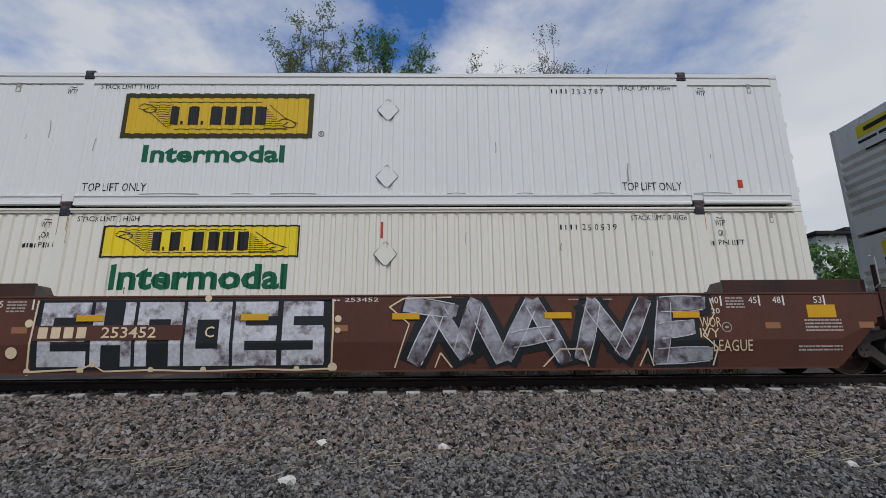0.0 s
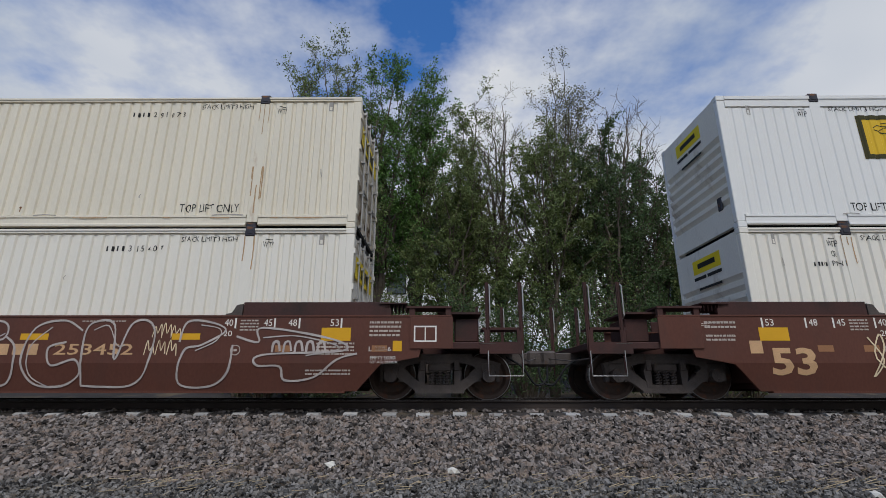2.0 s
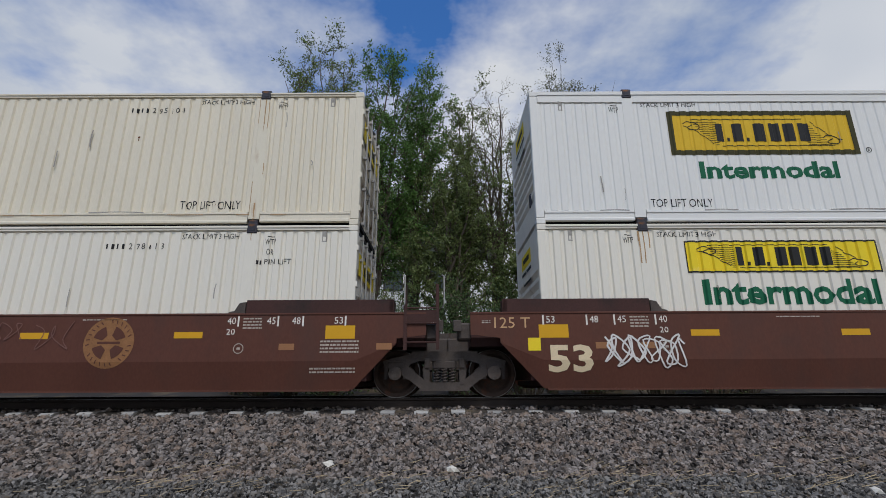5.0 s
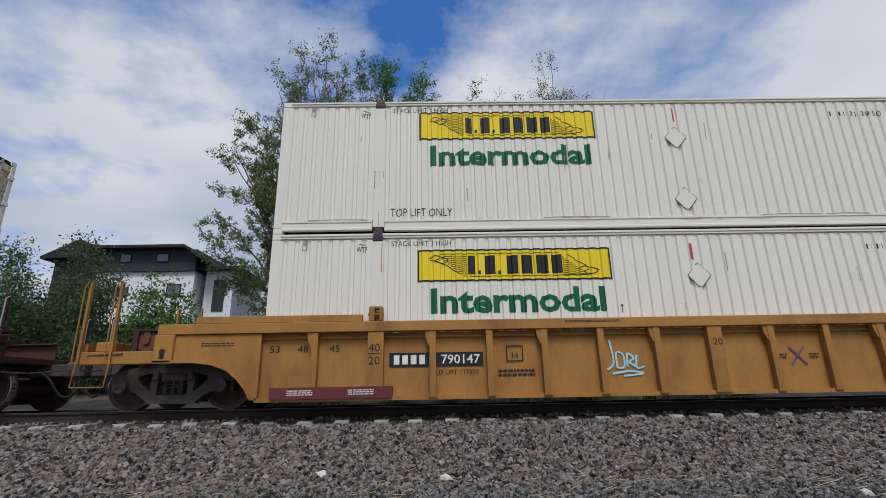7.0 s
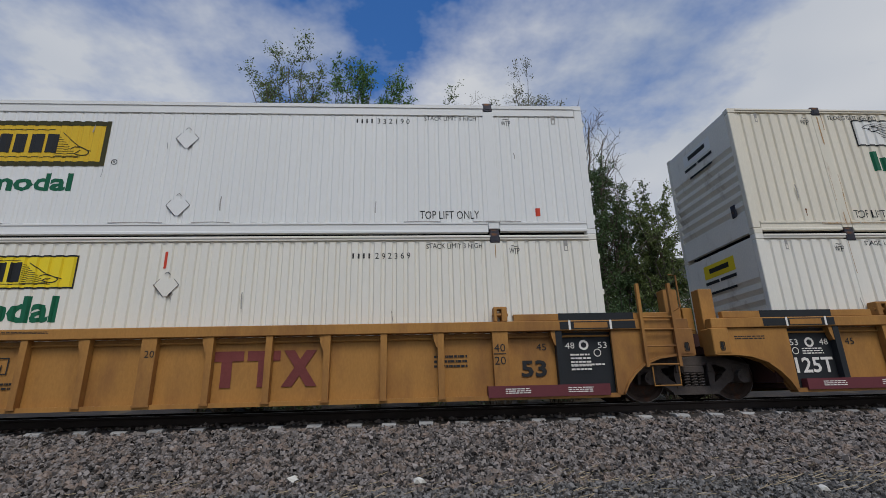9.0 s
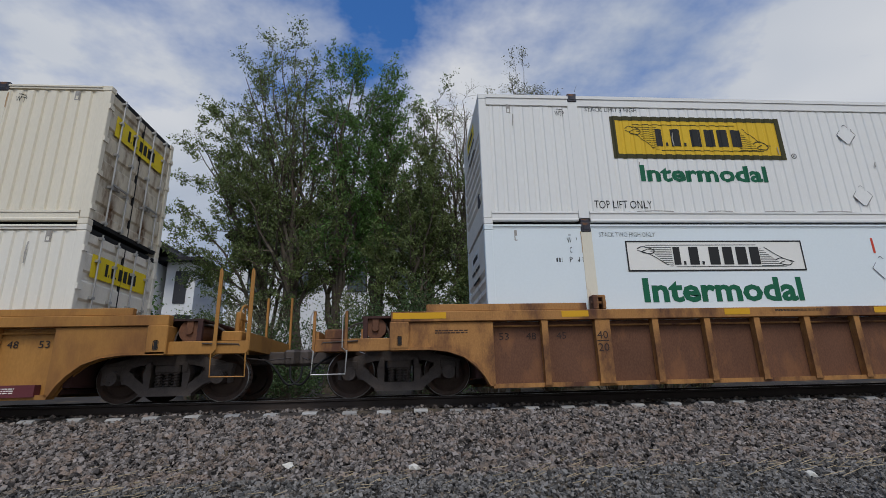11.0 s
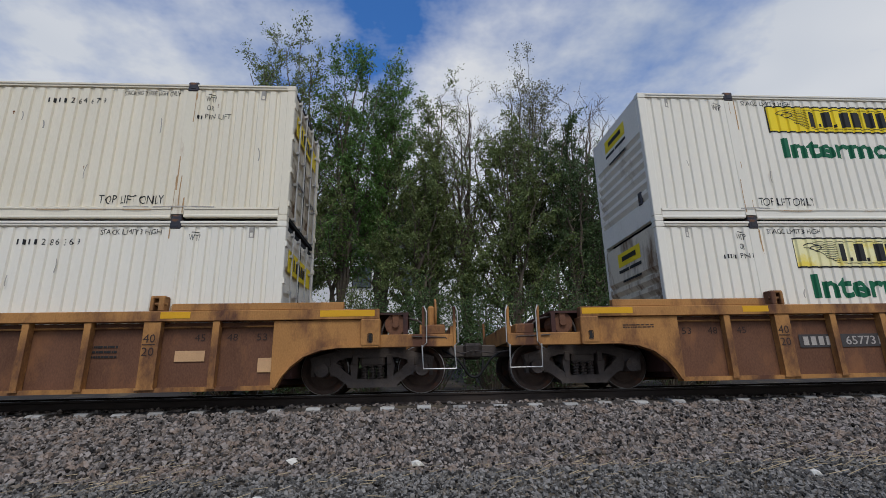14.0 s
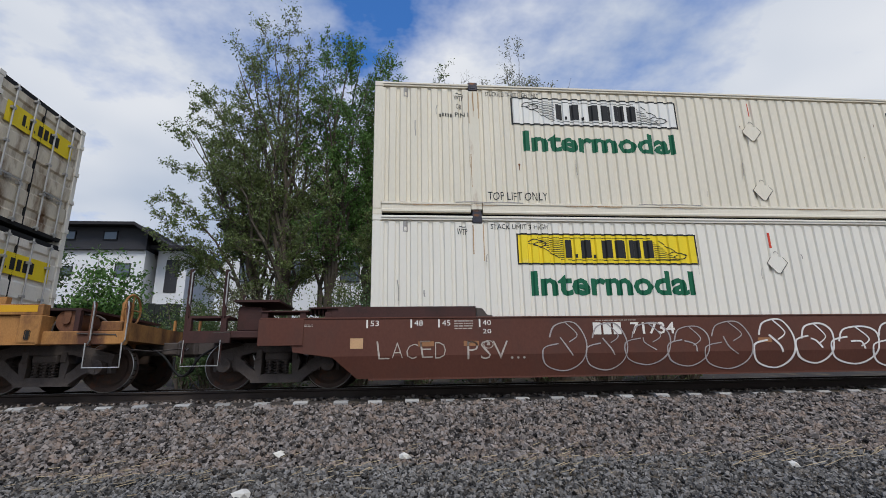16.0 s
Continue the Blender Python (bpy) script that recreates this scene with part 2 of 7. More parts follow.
def prism(bm, pts, y0, y1):
    """A flat outline of (x, z) points, given thickness from y0 to y1."""
    a = [bm.verts.new((x, y0, z)) for x, z in pts]
    b = [bm.verts.new((x, y1, z)) for x, z in pts]
    bm.faces.new(a)
    bm.faces.new(b[::-1])
    for i in range(len(a)):
        j = (i + 1) % len(a)
        bm.faces.new((a[j], a[i], b[i], b[j]))


def rod(bm, p, q, r, n=8, r2=None, caps=True):
    p, q = Vector(p), Vector(q)
    d = (q - p).normalized()
    u = d.orthogonal().normalized()
    w = d.cross(u)
    rings = []
    for c, k in ((p, r), (q, r if r2 is None else r2)):
        rings.append([bm.verts.new(c + k * (math.cos(6.2832 * i / n) * u + math.sin(6.2832 * i / n) * w)) for i in range(n)])
    for i in range(n):
        j = (i + 1) % n
        bm.faces.new((rings[0][i], rings[0][j], rings[1][j], rings[1][i]))
    if caps:
        bm.faces.new(rings[0][::-1])
        bm.faces.new(rings[1])


def pipe(bm, pts, r, n=6):
    pts = [Vector(p) for p in pts]
    last = None
    for i, p in enumerate(pts):
        d = (pts[min(i + 1, len(pts) - 1)] - pts[max(i - 1, 0)]).normalized()
        u = d.cross(Vector((0.31, 0.87, 0.38))).normalized()
        w = d.cross(u)
        now = [bm.verts.new(p + r * (math.cos(6.2832 * j / n) * u + math.sin(6.2832 * j / n) * w)) for j in range(n)]
        if last:
            for j in range(n):
                bm.faces.new((last[j], last[(j + 1) % n], now[(j + 1) % n], now[j]))
        else:
            bm.faces.new(now[::-1])
        last = now
    bm.faces.new(last)


def mesh_of(name, bm, mat):
    me = bpy.data.meshes.new(name)
    bmesh.ops.recalc_face_normals(bm, faces=bm.faces[:])
    bm.to_mesh(me)
    bm.free()
    me.materials.append(mat)
    return me


def part(name, bm, mat, parent, label="", at=None):
    """Links a bmesh, or a mesh that others share, as one part under a thing or a part."""
    me = bm if isinstance(bm, bpy.types.Mesh) else mesh_of(name, bm, mat)
    ob = new(name, me)
    ob.parent = parent
    if at is not None:
        ob.matrix_basis = at
    if label:
        tagged(ob, label)
    return ob


def thing(name, label, category, at, group="", kind="", bm=None, mat=None):
    ob = new(name, mesh_of(name, bm, mat) if bm else None)
    ob.matrix_basis = at
    return tagged(ob, label, category, group, kind)


SHARED = {}


def shared(key, build, mat):
    """One mesh for all alike parts; build fills a bmesh."""
    k = (key, mat.name)
    if k not in SHARED:
        bm = bmesh.new()
        build(bm)
        SHARED[k] = mesh_of(key, bm, mat)
    return SHARED[k]


GLYPHS = {}


def glyphs(text, bold=0.0):
    """Vertices and faces of a word in the built-in font, its box scaled to 1 x 1."""
    if (text, bold) not in GLYPHS:
        cu = bpy.data.curves.new("word", "FONT")
        cu.body, cu.size, cu.offset, cu.resolution_u = text, 1.0, bold, 2
        cu.space_line = 0.9
        ob = new("word", cu)
        me = bpy.data.meshes.new_from_object(ob.evaluated_get(bpy.context.evaluated_depsgraph_get()))
        v = np.array([w.co[:2] for w in me.vertices])
        f = [tuple(q.vertices) for q in me.polygons]
        lo, hi = v.min(0), v.max(0)
        GLYPHS[(text, bold)] = ((v - lo) / (hi - lo), f)
        bpy.data.objects.remove(ob)
        bpy.data.curves.remove(cu)
        bpy.data.meshes.remove(me)
    return GLYPHS[(text, bold)]


def word(bm, text, x0, x1, z0, z1, y=0.0, bold=0.0, shear=0.0):
    v, f = glyphs(text, bold)
    vs = [bm.verts.new((x0 + (x1 - x0) * a + shear * (b - 0.5), y, z0 + (z1 - z0) * b)) for a, b in v]
    for q in f:
        try:
            bm.faces.new([vs[i] for i in q])
        except ValueError:
            pass


def plate(bm, x0, x1, z0, z1, y=0.0):
    bm.faces.new([bm.verts.new(c) for c in ((x0, y, z0), (x1, y, z0), (x1, y, z1), (x0, y, z1))])


def smooth_line(pts, n=6):
    out = []
    for i in range(len(pts) - 1):
        p0, p1, p2, p3 = (Vector(pts[max(0, min(len(pts) - 1, i + k))]) for k in (-1, 0, 1, 2))
        for s in range(n):
            t = s / n
            out.append(0.5 * (2 * p1 + (p2 - p0) * t + (2 * p0 - 5 * p1 + 4 * p2 - p3) * t * t + (3 * p1 - p0 - 3 * p2 + p3) * t ** 3))
    return out + [Vector(pts[-1])]


def stroke(bm, pts, width, y=0.0, n=6):
    """A brush or spray stroke along (x, z) points, as a flat ribbon."""
    line = smooth_line([(*p, 0) for p in pts], n)
    prev = None
    for i, p in enumerate(line):
        d = (line[min(i + 1, len(line) - 1)] - line[max(i - 1, 0)]).normalized()
        o = Vector((-d.y, d.x, 0)) * width / 2 * (0.85 + 0.3 * noise.noise(p * 3))
        pair = [bm.verts.new(((p + k * o).x, y - 0.00005 * i, (p + k * o).y)) for k in (-1, 1)]
        if prev:
            bm.faces.new((prev[0], pair[0], pair[1], prev[1]))
        prev = pair


def ring(bm, x, z, r0, r1, y=0.0, n=28):
    a = [[bm.verts.new((x + r * math.cos(6.2832 * i / n), y, z + r * math.sin(6.2832 * i / n))) for i in range(n)] for r in (r0, r1)]
    for i in range(n):
        j = (i + 1) % n
        bm.faces.new((a[0][i], a[0][j], a[1][j], a[1][i]))


def disc(bm, x, z, r, y=0.0, n=20):
    bm.faces.new([bm.verts.new((x + r * math.cos(6.2832 * i / n), y, z + r * math.sin(6.2832 * i / n))) for i in range(n)])


def bars(bm, x0, x1, z0, z1, rows, y=0.0, seed=1):
    """Small writing that cannot be read: broken bars in rows."""
    rng = random.Random(seed)
    h = (z1 - z0) / rows
    for k in range(rows):
        x = x0
        while x < x1 - 0.02:
            w = min(rng.uniform(0.03, 0.10), x1 - x)
            plate(bm, x, x + w * 0.8, z0 + k * h, z0 + (k + 0.48) * h, y)
            x += w


# ---- ground, ballast and track ----
TRACK_Y = 10.0
GROUND = ((-90, -1.45), (-2, -1.35), (3.0, -1.12), (5.6, -0.99), (6.7, -0.90), (7.6, -0.60), (8.45, -0.30), (8.64, -0.26), (8.84, -0.188), (11.2, -0.188), (12.3, -0.62), (14, -0.7), (18, -0.55), (26, 0.6), (34, 2.2), (60, 3.0), (900, 6.0))


def ground_z(y):
    for (ya, za), (yb, zb) in zip(GROUND, GROUND[1:]):
        if y <= yb:
            return za + (zb - za) * (y - ya) / (yb - ya)
    return GROUND[-1][1]


def build_ground():
    ys = sorted({y for y, _ in GROUND} | {4 + 0.3 * i for i in range(17)})
    xs = [-900, -200, -60, -30] + [-14 + 0.5 * i for i in range(57)] + [30, 60, 200, 900]
    bm = bmesh.new()
    grid = [[bm.verts.new((x, y, ground_z(y) - 0.015 + (0.05 * noise.noise((x * 0.7, y * 0.9, 0)) if -2 < y < 8.3 else 0))) for x in xs] for y in ys]
    for i in range(len(ys) - 1):
        for j in range(len(xs) - 1):
            bm.faces.new((grid[i][j], grid[i][j + 1], grid[i + 1][j + 1], grid[i + 1][j]))
    thing("ground", "grey ballast and gravel ground beside the track", "ground", pose(0, 0, 0), kind="structure", bm=bm, mat=BED)


build_ground()


def build_stones():
    """Crushed stones on the ballast shoulder and the gravel before it."""
    rng = np.random.default_rng(4)
    cube = np.array([[x, y, z] for x in (-1, 1) for y in (-1, 1) for z in (-1, 1)], float)
    quads = np.array([(0, 1, 3, 2), (4, 6, 7, 5), (0, 4, 5, 1), (2, 3, 7, 6), (0, 2, 6, 4), (1, 5, 7, 3)])
    n = 88000
    y = 4.3 + 4.36 * rng.random(n) ** 0.9
    x = (rng.random(n) * 2 - 1) * 11.5
    far = rng.random(n) < 0.07
    y = np.where(far, 8.86 + 2.3 * rng.random(n), y)
    size = np.where(y > 6.5, rng.uniform(0.014, 0.037, n), rng.uniform(0.011, 0.029, n))
    z = np.array([ground_z(v) for v in y]) + np.array([0.05 * noise.noise((a * 0.7, b * 0.9, 0)) if b < 8.3 else 0 for a, b in zip(x, y)]) - 0.012 + size * rng.uniform(-0.2, 1.0, n)
    q = rng.normal(size=(n, 4))
    q /= np.linalg.norm(q, axis=1)[:, None]
    w, a, b, c = q.T
    rot = np.stack([np.stack([1 - 2 * (b * b + c * c), 2 * (a * b - c * w), 2 * (a * c + b * w)], 1),
                    np.stack([2 * (a * b + c * w), 1 - 2 * (a * a + c * c), 2 * (b * c - a * w)], 1),
                    np.stack([2 * (a * c - b * w), 2 * (b * c + a * w), 1 - 2 * (a * a + b * b)], 1)], 1)
    loc = cube[None] * rng.uniform(0.35, 1.15, (n, 8, 3)) * rng.uniform(0.6, 1.2, (n, 1, 3))
    v = np.einsum("nij,nkj->nki", rot, loc) * size[:, None, None] + np.stack([x, y, z], 1)[:, None]
    near = y < 6.62
    for keep, mat, label in ((~near, STONE, "loose angular grey crushed stones on the track shoulder"), (near, STONE_COOL, "loose blue-grey gravel below the track shoulder")):
        w = v[keep]
        f = (quads[None] + 8 * np.arange(len(w))[:, None, None]).reshape(-1, 4)
        me = bpy.data.meshes.new("ballast_stones")
        me.from_pydata(w.reshape(-1, 3).tolist(), [], f.tolist())
        me.materials.append(mat)
        tagged(new("ballast_stones", me), label, "gravel", kind="stuff")


build_stones()


def build_track():
    track = thing("railway_track", "dark rusty steel rails on pale concrete ties in ballast", "railway track", pose(0, TRACK_Y, 0), kind="structure")
    prof = [(-0.036, 0), (0.036, 0), (0.036, -0.035), (0.010, -0.05), (0.010, -0.145), (0.070, -0.165), (0.070, -0.18), (-0.070, -0.18), (-0.070, -0.165), (-0.010, -0.145), (-0.010, -0.05), (-0.036, -0.035)]
    for side in (-1, 1):
        bm = bmesh.new()
        a, b = ([bm.verts.new((x, side * 0.753 + y, z)) for y, z in prof] for x in (-300, 300))
        for i in range(len(prof)):
            j = (i + 1) % len(prof)
            bm.faces.new((a[i], a[j], b[j], b[i]))
        part("rail", bm, RAILSIDE, track)
        bm = bmesh.new()
        box(bm, -300, 300, side * 0.753 - 0.022, side * 0.753 + 0.022, 0.0, 0.003)
        part("running_surface", bm, TREAD, track, "bright worn running surface")

    def tie(bm):
        a = [(-1.34, -0.40), (-1.34, -0.225), (-1.27, -0.195), (1.27, -0.195), (1.34, -0.225), (1.34, -0.40)]
        u, w = ([bm.verts.new((x, y, z)) for y, z in a] for x in (-0.12, 0.12))
        bm.faces.new(u), bm.faces.new(w[::-1])
        for i in range(6):
            j = (i + 1) % 6
            bm.faces.new((u[j], u[i], w[i], w[j]))
    me = shared("tie", tie, CONCRETE)
    rng = random.Random(3)
    for i in range(-60, 61):
        part("tie", me, CONCRETE, track, at=pose(0.26 + 0.643 * i + rng.uniform(-0.03, 0.03), rng.uniform(-0.05, 0.02), rng.uniform(-0.012, 0.008), 0, 0, rng.uniform(-1.2, 1.2)))


build_track()


# ---- containers: 53 ft boxes, x from the front end, y = 0 at the near side, z = 0 at the foot ----
LENGTH, WIDTH, HEIGHT, POST = 16.15, 2.59, 2.90, 2.02
PITCH, GROOVE, RAMP, DEPTH = 0.213, 0.056, 0.022, 0.036


RIB = [1.0]     # newer boxes have shallower ribs


def skin(x):
    """How far the near side's ribs step back at x."""
    return RIB[0] * rib(x)


def rib(x):
    if x < 0.16 or x > LENGTH - 0.16 or abs(x - POST) < 0.13 or abs(x - LENGTH + POST) < 0.13:
        return 0.004
    u = x % PITCH
    if u < RAMP:
        return DEPTH * u / RAMP
    if u < RAMP + GROOVE:
        return DEPTH
    if u < 2 * RAMP + GROOVE:
        return DEPTH * (2 * RAMP + GROOVE - u) / RAMP
    return 0.0


def breaks(x0, x1):
    out = []
    k = int(x0 / PITCH) - 1
    while k * PITCH < x1:
        out += [k * PITCH + d for d in (0, RAMP, RAMP + GROOVE, 2 * RAMP + GROOVE)]
        k += 1
    return [x for x in out if x0 < x < x1]


def press(bm, gap=0.004):
    """Lets flat markings follow the ribs of the side."""
    xs = [v.co.x for v in bm.verts]
    for x in breaks(min(xs), max(xs)):
        bmesh.ops.bisect_plane(bm, geom=bm.verts[:] + bm.edges[:] + bm.faces[:], dist=1e-5, plane_co=(x, 0, 0), plane_no=(1, 0, 0))
    for v in bm.verts:
        v.co.y += skin(v.co.x) - gap


def ribbed_side(bm, z0, z1):
    xs = [0.12] + [x for x in breaks(0.14, LENGTH - 0.14)] + [LENGTH - 0.12]
    rows = []
    for z, back in ((z0, 0), (z1 - 0.035, 0), (z1 - 0.03, 0.055)):
        rows.append([bm.verts.new((x, skin(x) if not back or rib(x) > 0.5 * DEPTH else back, z)) for x in xs])
    rows.append([bm.verts.new((v.co.x, v.co.y, z1)) for v in rows[2]])
    inner = [[bm.verts.new((x, 0.08, z)) for x in xs] for z in (z0, z1)]
    for a, b in ((rows[0], rows[1]), (rows[1], rows[2]), (rows[2], rows[3]), (rows[3], inner[1]), (inner[1], inner[0]), (inner[0], rows[0])):
        for i in range(len(xs) - 1):
            bm.faces.new((a[i], a[i + 1], b[i + 1], b[i]))


def ribbed_end(bm, n, z0, z1):
    """A front wall with horizontal pressed ribs, facing -x, flat above and below them."""
    prof = [(0.06, 0.0), (z0, 0.0)]
    h = (z1 - z0) / n
    for k in range(n):
        a = z0 + k * h
        prof += [(a + 0.30 * h, 0.0), (a + 0.36 * h, 0.06), (a + 0.52 * h, 0.06), (a + 0.95 * h, 0.0)]
    prof += [(2.86, 0.0), (2.86, 0.09), (0.06, 0.09)]
    a, b = ([bm.verts.new((d, y, z)) for z, d in prof] for y in (0.12, WIDTH - 0.12))
    for i in range(len(prof)):
        j = (i + 1) % len(prof)
        bm.faces.new((a[i], b[i], b[j], a[j]))
    bm.faces.new(a[::-1]), bm.faces.new(b)


def marking(key, fill, mat, parent, name, label="", flat=False):
    def build(bm):
        fill(bm)
        if not flat:
            press(bm, 0.004)
    return part(name, shared(key, build, mat), mat, parent, label)


def name_block(bm, k, x0, x1, z0, z1, y=0.0):
    """One of the plain blocks that stand for the maker's name."""
    w = x1 - x0
    a, b, h = NAME_SPANS[k]
    plate(bm, x0 + a * w, x0 + b * w, z0, z0 + h * (z1 - z0), y)


NAME_SPANS = ((0.0, 0.075, 1.0), (0.105, 0.13, 0.2), (0.175, 0.28, 1.0), (0.31, 0.335, 0.2), (0.40, 0.515, 1.0), (0.555, 0.665, 1.0), (0.705, 0.825, 1.0), (0.86, 0.97, 1.0))


def scroll(bm, x0, x1, z0, z1, y):
    """Thin lines of a scroll drawn at both ends of the badge."""
    w, h = x1 - x0, z1 - z0
    for k in range(11):
        z = z0 + h * (0.14 + 0.065 * k)
        a = x0 + w * (0.225 - 0.013 * k)
        plate(bm, a, x0 + w * 0.245, z, z + 0.011, y)
        plate(bm, x0 + w * 0.755, x0 + w * (0.885 - 0.013 * k), z, z + 0.011, y)
    for s, c in ((1, x0 + 0.105 * w), (-1, x1 - 0.105 * w)):
        zc = z0 + h * (0.70 if s > 0 else 0.28)
        stroke(bm, [(c - 0.055 * w, zc + 0.05 * h), (c - 0.02 * w, zc + 0.13 * h), (c + 0.04 * w, zc), (c + 0.02 * w, zc - 0.12 * h), (c - 0.03 * w, zc - 0.06 * h), (c, zc + 0.03 * h)], 0.022, y, 4)
        stroke(bm, [(c - 0.055 * w * s, zc), (c + 0.02 * w * s, zc - 0.16 * h * s), (c + 0.11 * w * s, zc - 0.52 * h * s)], 0.018, y, 4)
    plate(bm, x0 + w * 0.10, x0 + w * 0.74, z1 - 0.13 * h, z1 - 0.11 * h, y)
    plate(bm, x0 + w * 0.26, x1 - w * 0.10, z0 + 0.11 * h, z0 + 0.13 * h, y)


def frame_lines(bm, x0, x1, z0, z1, t, y):
    for c in ((x0, x1, z1 - t, z1), (x0, x1, z0, z0 + t), (x0, x0 + t, z0 + t, z1 - t), (x1 - t, x1, z0 + t, z1 - t)):
        plate(bm, *c, y)


def badge(box_, style, up):
    """The side badge: panel, scroll lines, name blocks, and the word below it."""
    big = style == "big"
    field = {"big": AMBER, "std": YELLOW, "faded": FADED, "half": FADED, "blank": BLANK}[style]
    green = {"faded": GREEN_FADED}.get(style, GREEN)
    if big:
        x0, x1, z0, z1 = 2.80, 6.58, 1.44, 2.42
        ia = (3.30, 6.06, 0.92, 1.29)
    elif up:
        x0, x1, z0, z1 = 2.82, 6.45, 2.00, 2.63
        ia = (3.04, 6.30, 1.40, 1.86)
    else:
        x0, x1, z0, z1 = 2.78, 6.45, 1.93, 2.55
        ia = (3.02, 6.27, 1.32, 1.80)
    key = f"badge_{style}_{up}"
    b = marking(key + "_field", lambda bm: plate(bm, x0, x1, z0, z1), field, box_, "badge_panel", "yellow badge panel" if field in (YELLOW, AMBER) else "bleached badge panel")
    edge = 0.10 if big else 0.03

    def lines(bm):
        frame_lines(bm, x0, x1, z0, z1, edge, -0.004)
        scroll(bm, x0 + (0.12 if big else 0.05), x1 - (0.12 if big else 0.05), z0 + (0.1 if big else 0.02), z1 - (0.1 if big else 0.02), -0.004)
    marking(key + "_lines", lines, OLIVE if big else INK, b, "border")
    zc = (z0 + z1) / 2
    hh = 0.20 if big else 0.18
    for k in range(len(NAME_SPANS)):
        marking(f"{key}_name{k}", lambda bm: name_block(bm, k, x0 + 0.95, x1 - 0.88, zc - hh, zc + hh, -0.006), INK, b, "name_block")
    marking(key + "_word", lambda bm: word(bm, "Intermodal", *ia, bold=0.034), green, box_, "lettering", "green lettering")


def serial(text):
    return lambda bm: word(bm, " ".join(text), 11.83, 12.49, 2.43, 2.55)


def container(style, up, paint, number, at, label, rust=False, three="STACK LIMIT 3 HIGH", pin=False, smooth=False, strip=True, plates=2):
    c = thing("shipping_container", label, "container", at, "stacked containers on the train")
    big = style == "big"
    RIB[0] = 0.0 if smooth else 0.5 if big else 1.0
    ztop = 2.64 if big else 2.80
    kind = "big" if big else "std"
    # shell
    if smooth:
        part("side_panel", shared("side_flat", lambda bm: box(bm, 0.12, LENGTH - 0.12, 0.0, 0.05, 0.27, 2.80), paint), paint, c)
    else:
        part("side_panel", shared("side_" + kind, lambda bm: ribbed_side(bm, 0.27, ztop), paint), paint, c)
    part("side_panel", shared("side_flat", lambda bm: box(bm, 0.12, LENGTH - 0.12, 0.0, 0.05, 0.27, 2.80), paint), paint, c, at=pose(LENGTH, WIDTH, 0, 0, 0, 180))
    part("roof", shared("roof", lambda bm: box(bm, 0.1, LENGTH - 0.1, 0.06, WIDTH - 0.06, 2.84, 2.875), paint), paint, c)
    # The base takes the gap black: shade beneath the box, put into its colour.
    part("base", shared("base", lambda bm: box(bm, 0.1, LENGTH - 0.1, 0.06, WIDTH - 0.06, 0.09, 0.25), DARKGAP), DARKGAP, c)

    def top_rail(bm):
        lip = 2.80 if big else 2.84
        prof = [(0.08, ztop + 0.003), (-0.004, ztop + 0.003), (-0.004, lip), (-0.020, lip + 0.006), (-0.020, 2.88), (-0.010, 2.887), (0.08, 2.887)]
        u, w = ([bm.verts.new((x, y, z)) for y, z in prof] for x in (0.17, LENGTH - 0.17))
        bm.faces.new(u), bm.faces.new(w[::-1])
        for i in range(len(prof)):
            j = (i + 1) % len(prof)
            bm.faces.new((u[j], u[i], w[i], w[j]))

    def bottom_rail(length, z0):
        prof = [(0.08, z0), (-0.003, z0), (-0.014, z0 + 0.006), (-0.014, z0 + 0.045), (-0.002, z0 + 0.055), (-0.002, 0.215), (-0.016, 0.222), (-0.016, 0.258), (-0.003, 0.265), (0.08, 0.265)]
        def build(bm):
            u, w = ([bm.verts.new((x, y, z)) for y, z in prof] for x in (0, length))
            bm.faces.new(u), bm.faces.new(w[::-1])
            for i in range(len(prof)):
                j = (i + 1) % len(prof)
                bm.faces.new((u[j], u[i], w[i], w[j]))
        return build
    turn = pose(LENGTH, WIDTH, 0, 0, 0, 180)
    me = shared("top_rail" + kind, top_rail, paint)
    for m in (pose(0, 0, 0), turn):
        part("top_rail", me, paint, c, at=m)
        for a, b, z0 in ((0.17, POST - 0.12, 0.065), (POST + 0.12, LENGTH - POST - 0.12, 0.045), (LENGTH - POST + 0.12, LENGTH - 0.17, 0.065)):
            part("bottom_rail", shared(f"bottom_rail{b - a:.2f}", bottom_rail(b - a, z0), paint), paint, c, at=m @ pose(a, 0, 0))
    post = shared("corner_post", lambda bm: box(bm, 0.0, 0.165, -0.006, 0.12, 0.12, 2.78, 0.012), paint)
    lp = RUSTY if paint in (CREAM, BLUISH) else paint
    lift = shared("lift_post", lambda bm: box(bm, -0.11, 0.11, -0.006, 0.05, 0.12, 2.76, 0.006), lp)
    cast = shared("corner_casting", lambda bm: box(bm, 0.0, 0.18, -0.008, 0.16, 0.0, 0.118, 0.012), paint)

    def lug(bm):
        box(bm, -0.09, 0.09, -0.012, 0.16, 0.0, 0.115, 0.012)
        box(bm, -0.045, 0.045, -0.016, -0.012, 0.03, 0.08)
    def top_lug(bm):
        box(bm, -0.10, 0.10, -0.022, 0.16, -0.05, 0.15, 0.015)
        box(bm, -0.05, 0.05, -0.030, -0.022, 0.0, 0.09)
    lugs, top_lugs = shared("lift_casting", lug, CASTING), shared("top_casting", top_lug, CASTING)
    for m in (pose(0, 0, 0), turn):
        for x, flip in ((0.0, 0), (LENGTH - 0.165, 0)):
            part("corner_post", post, paint, c, at=m @ pose(x, 0, 0))
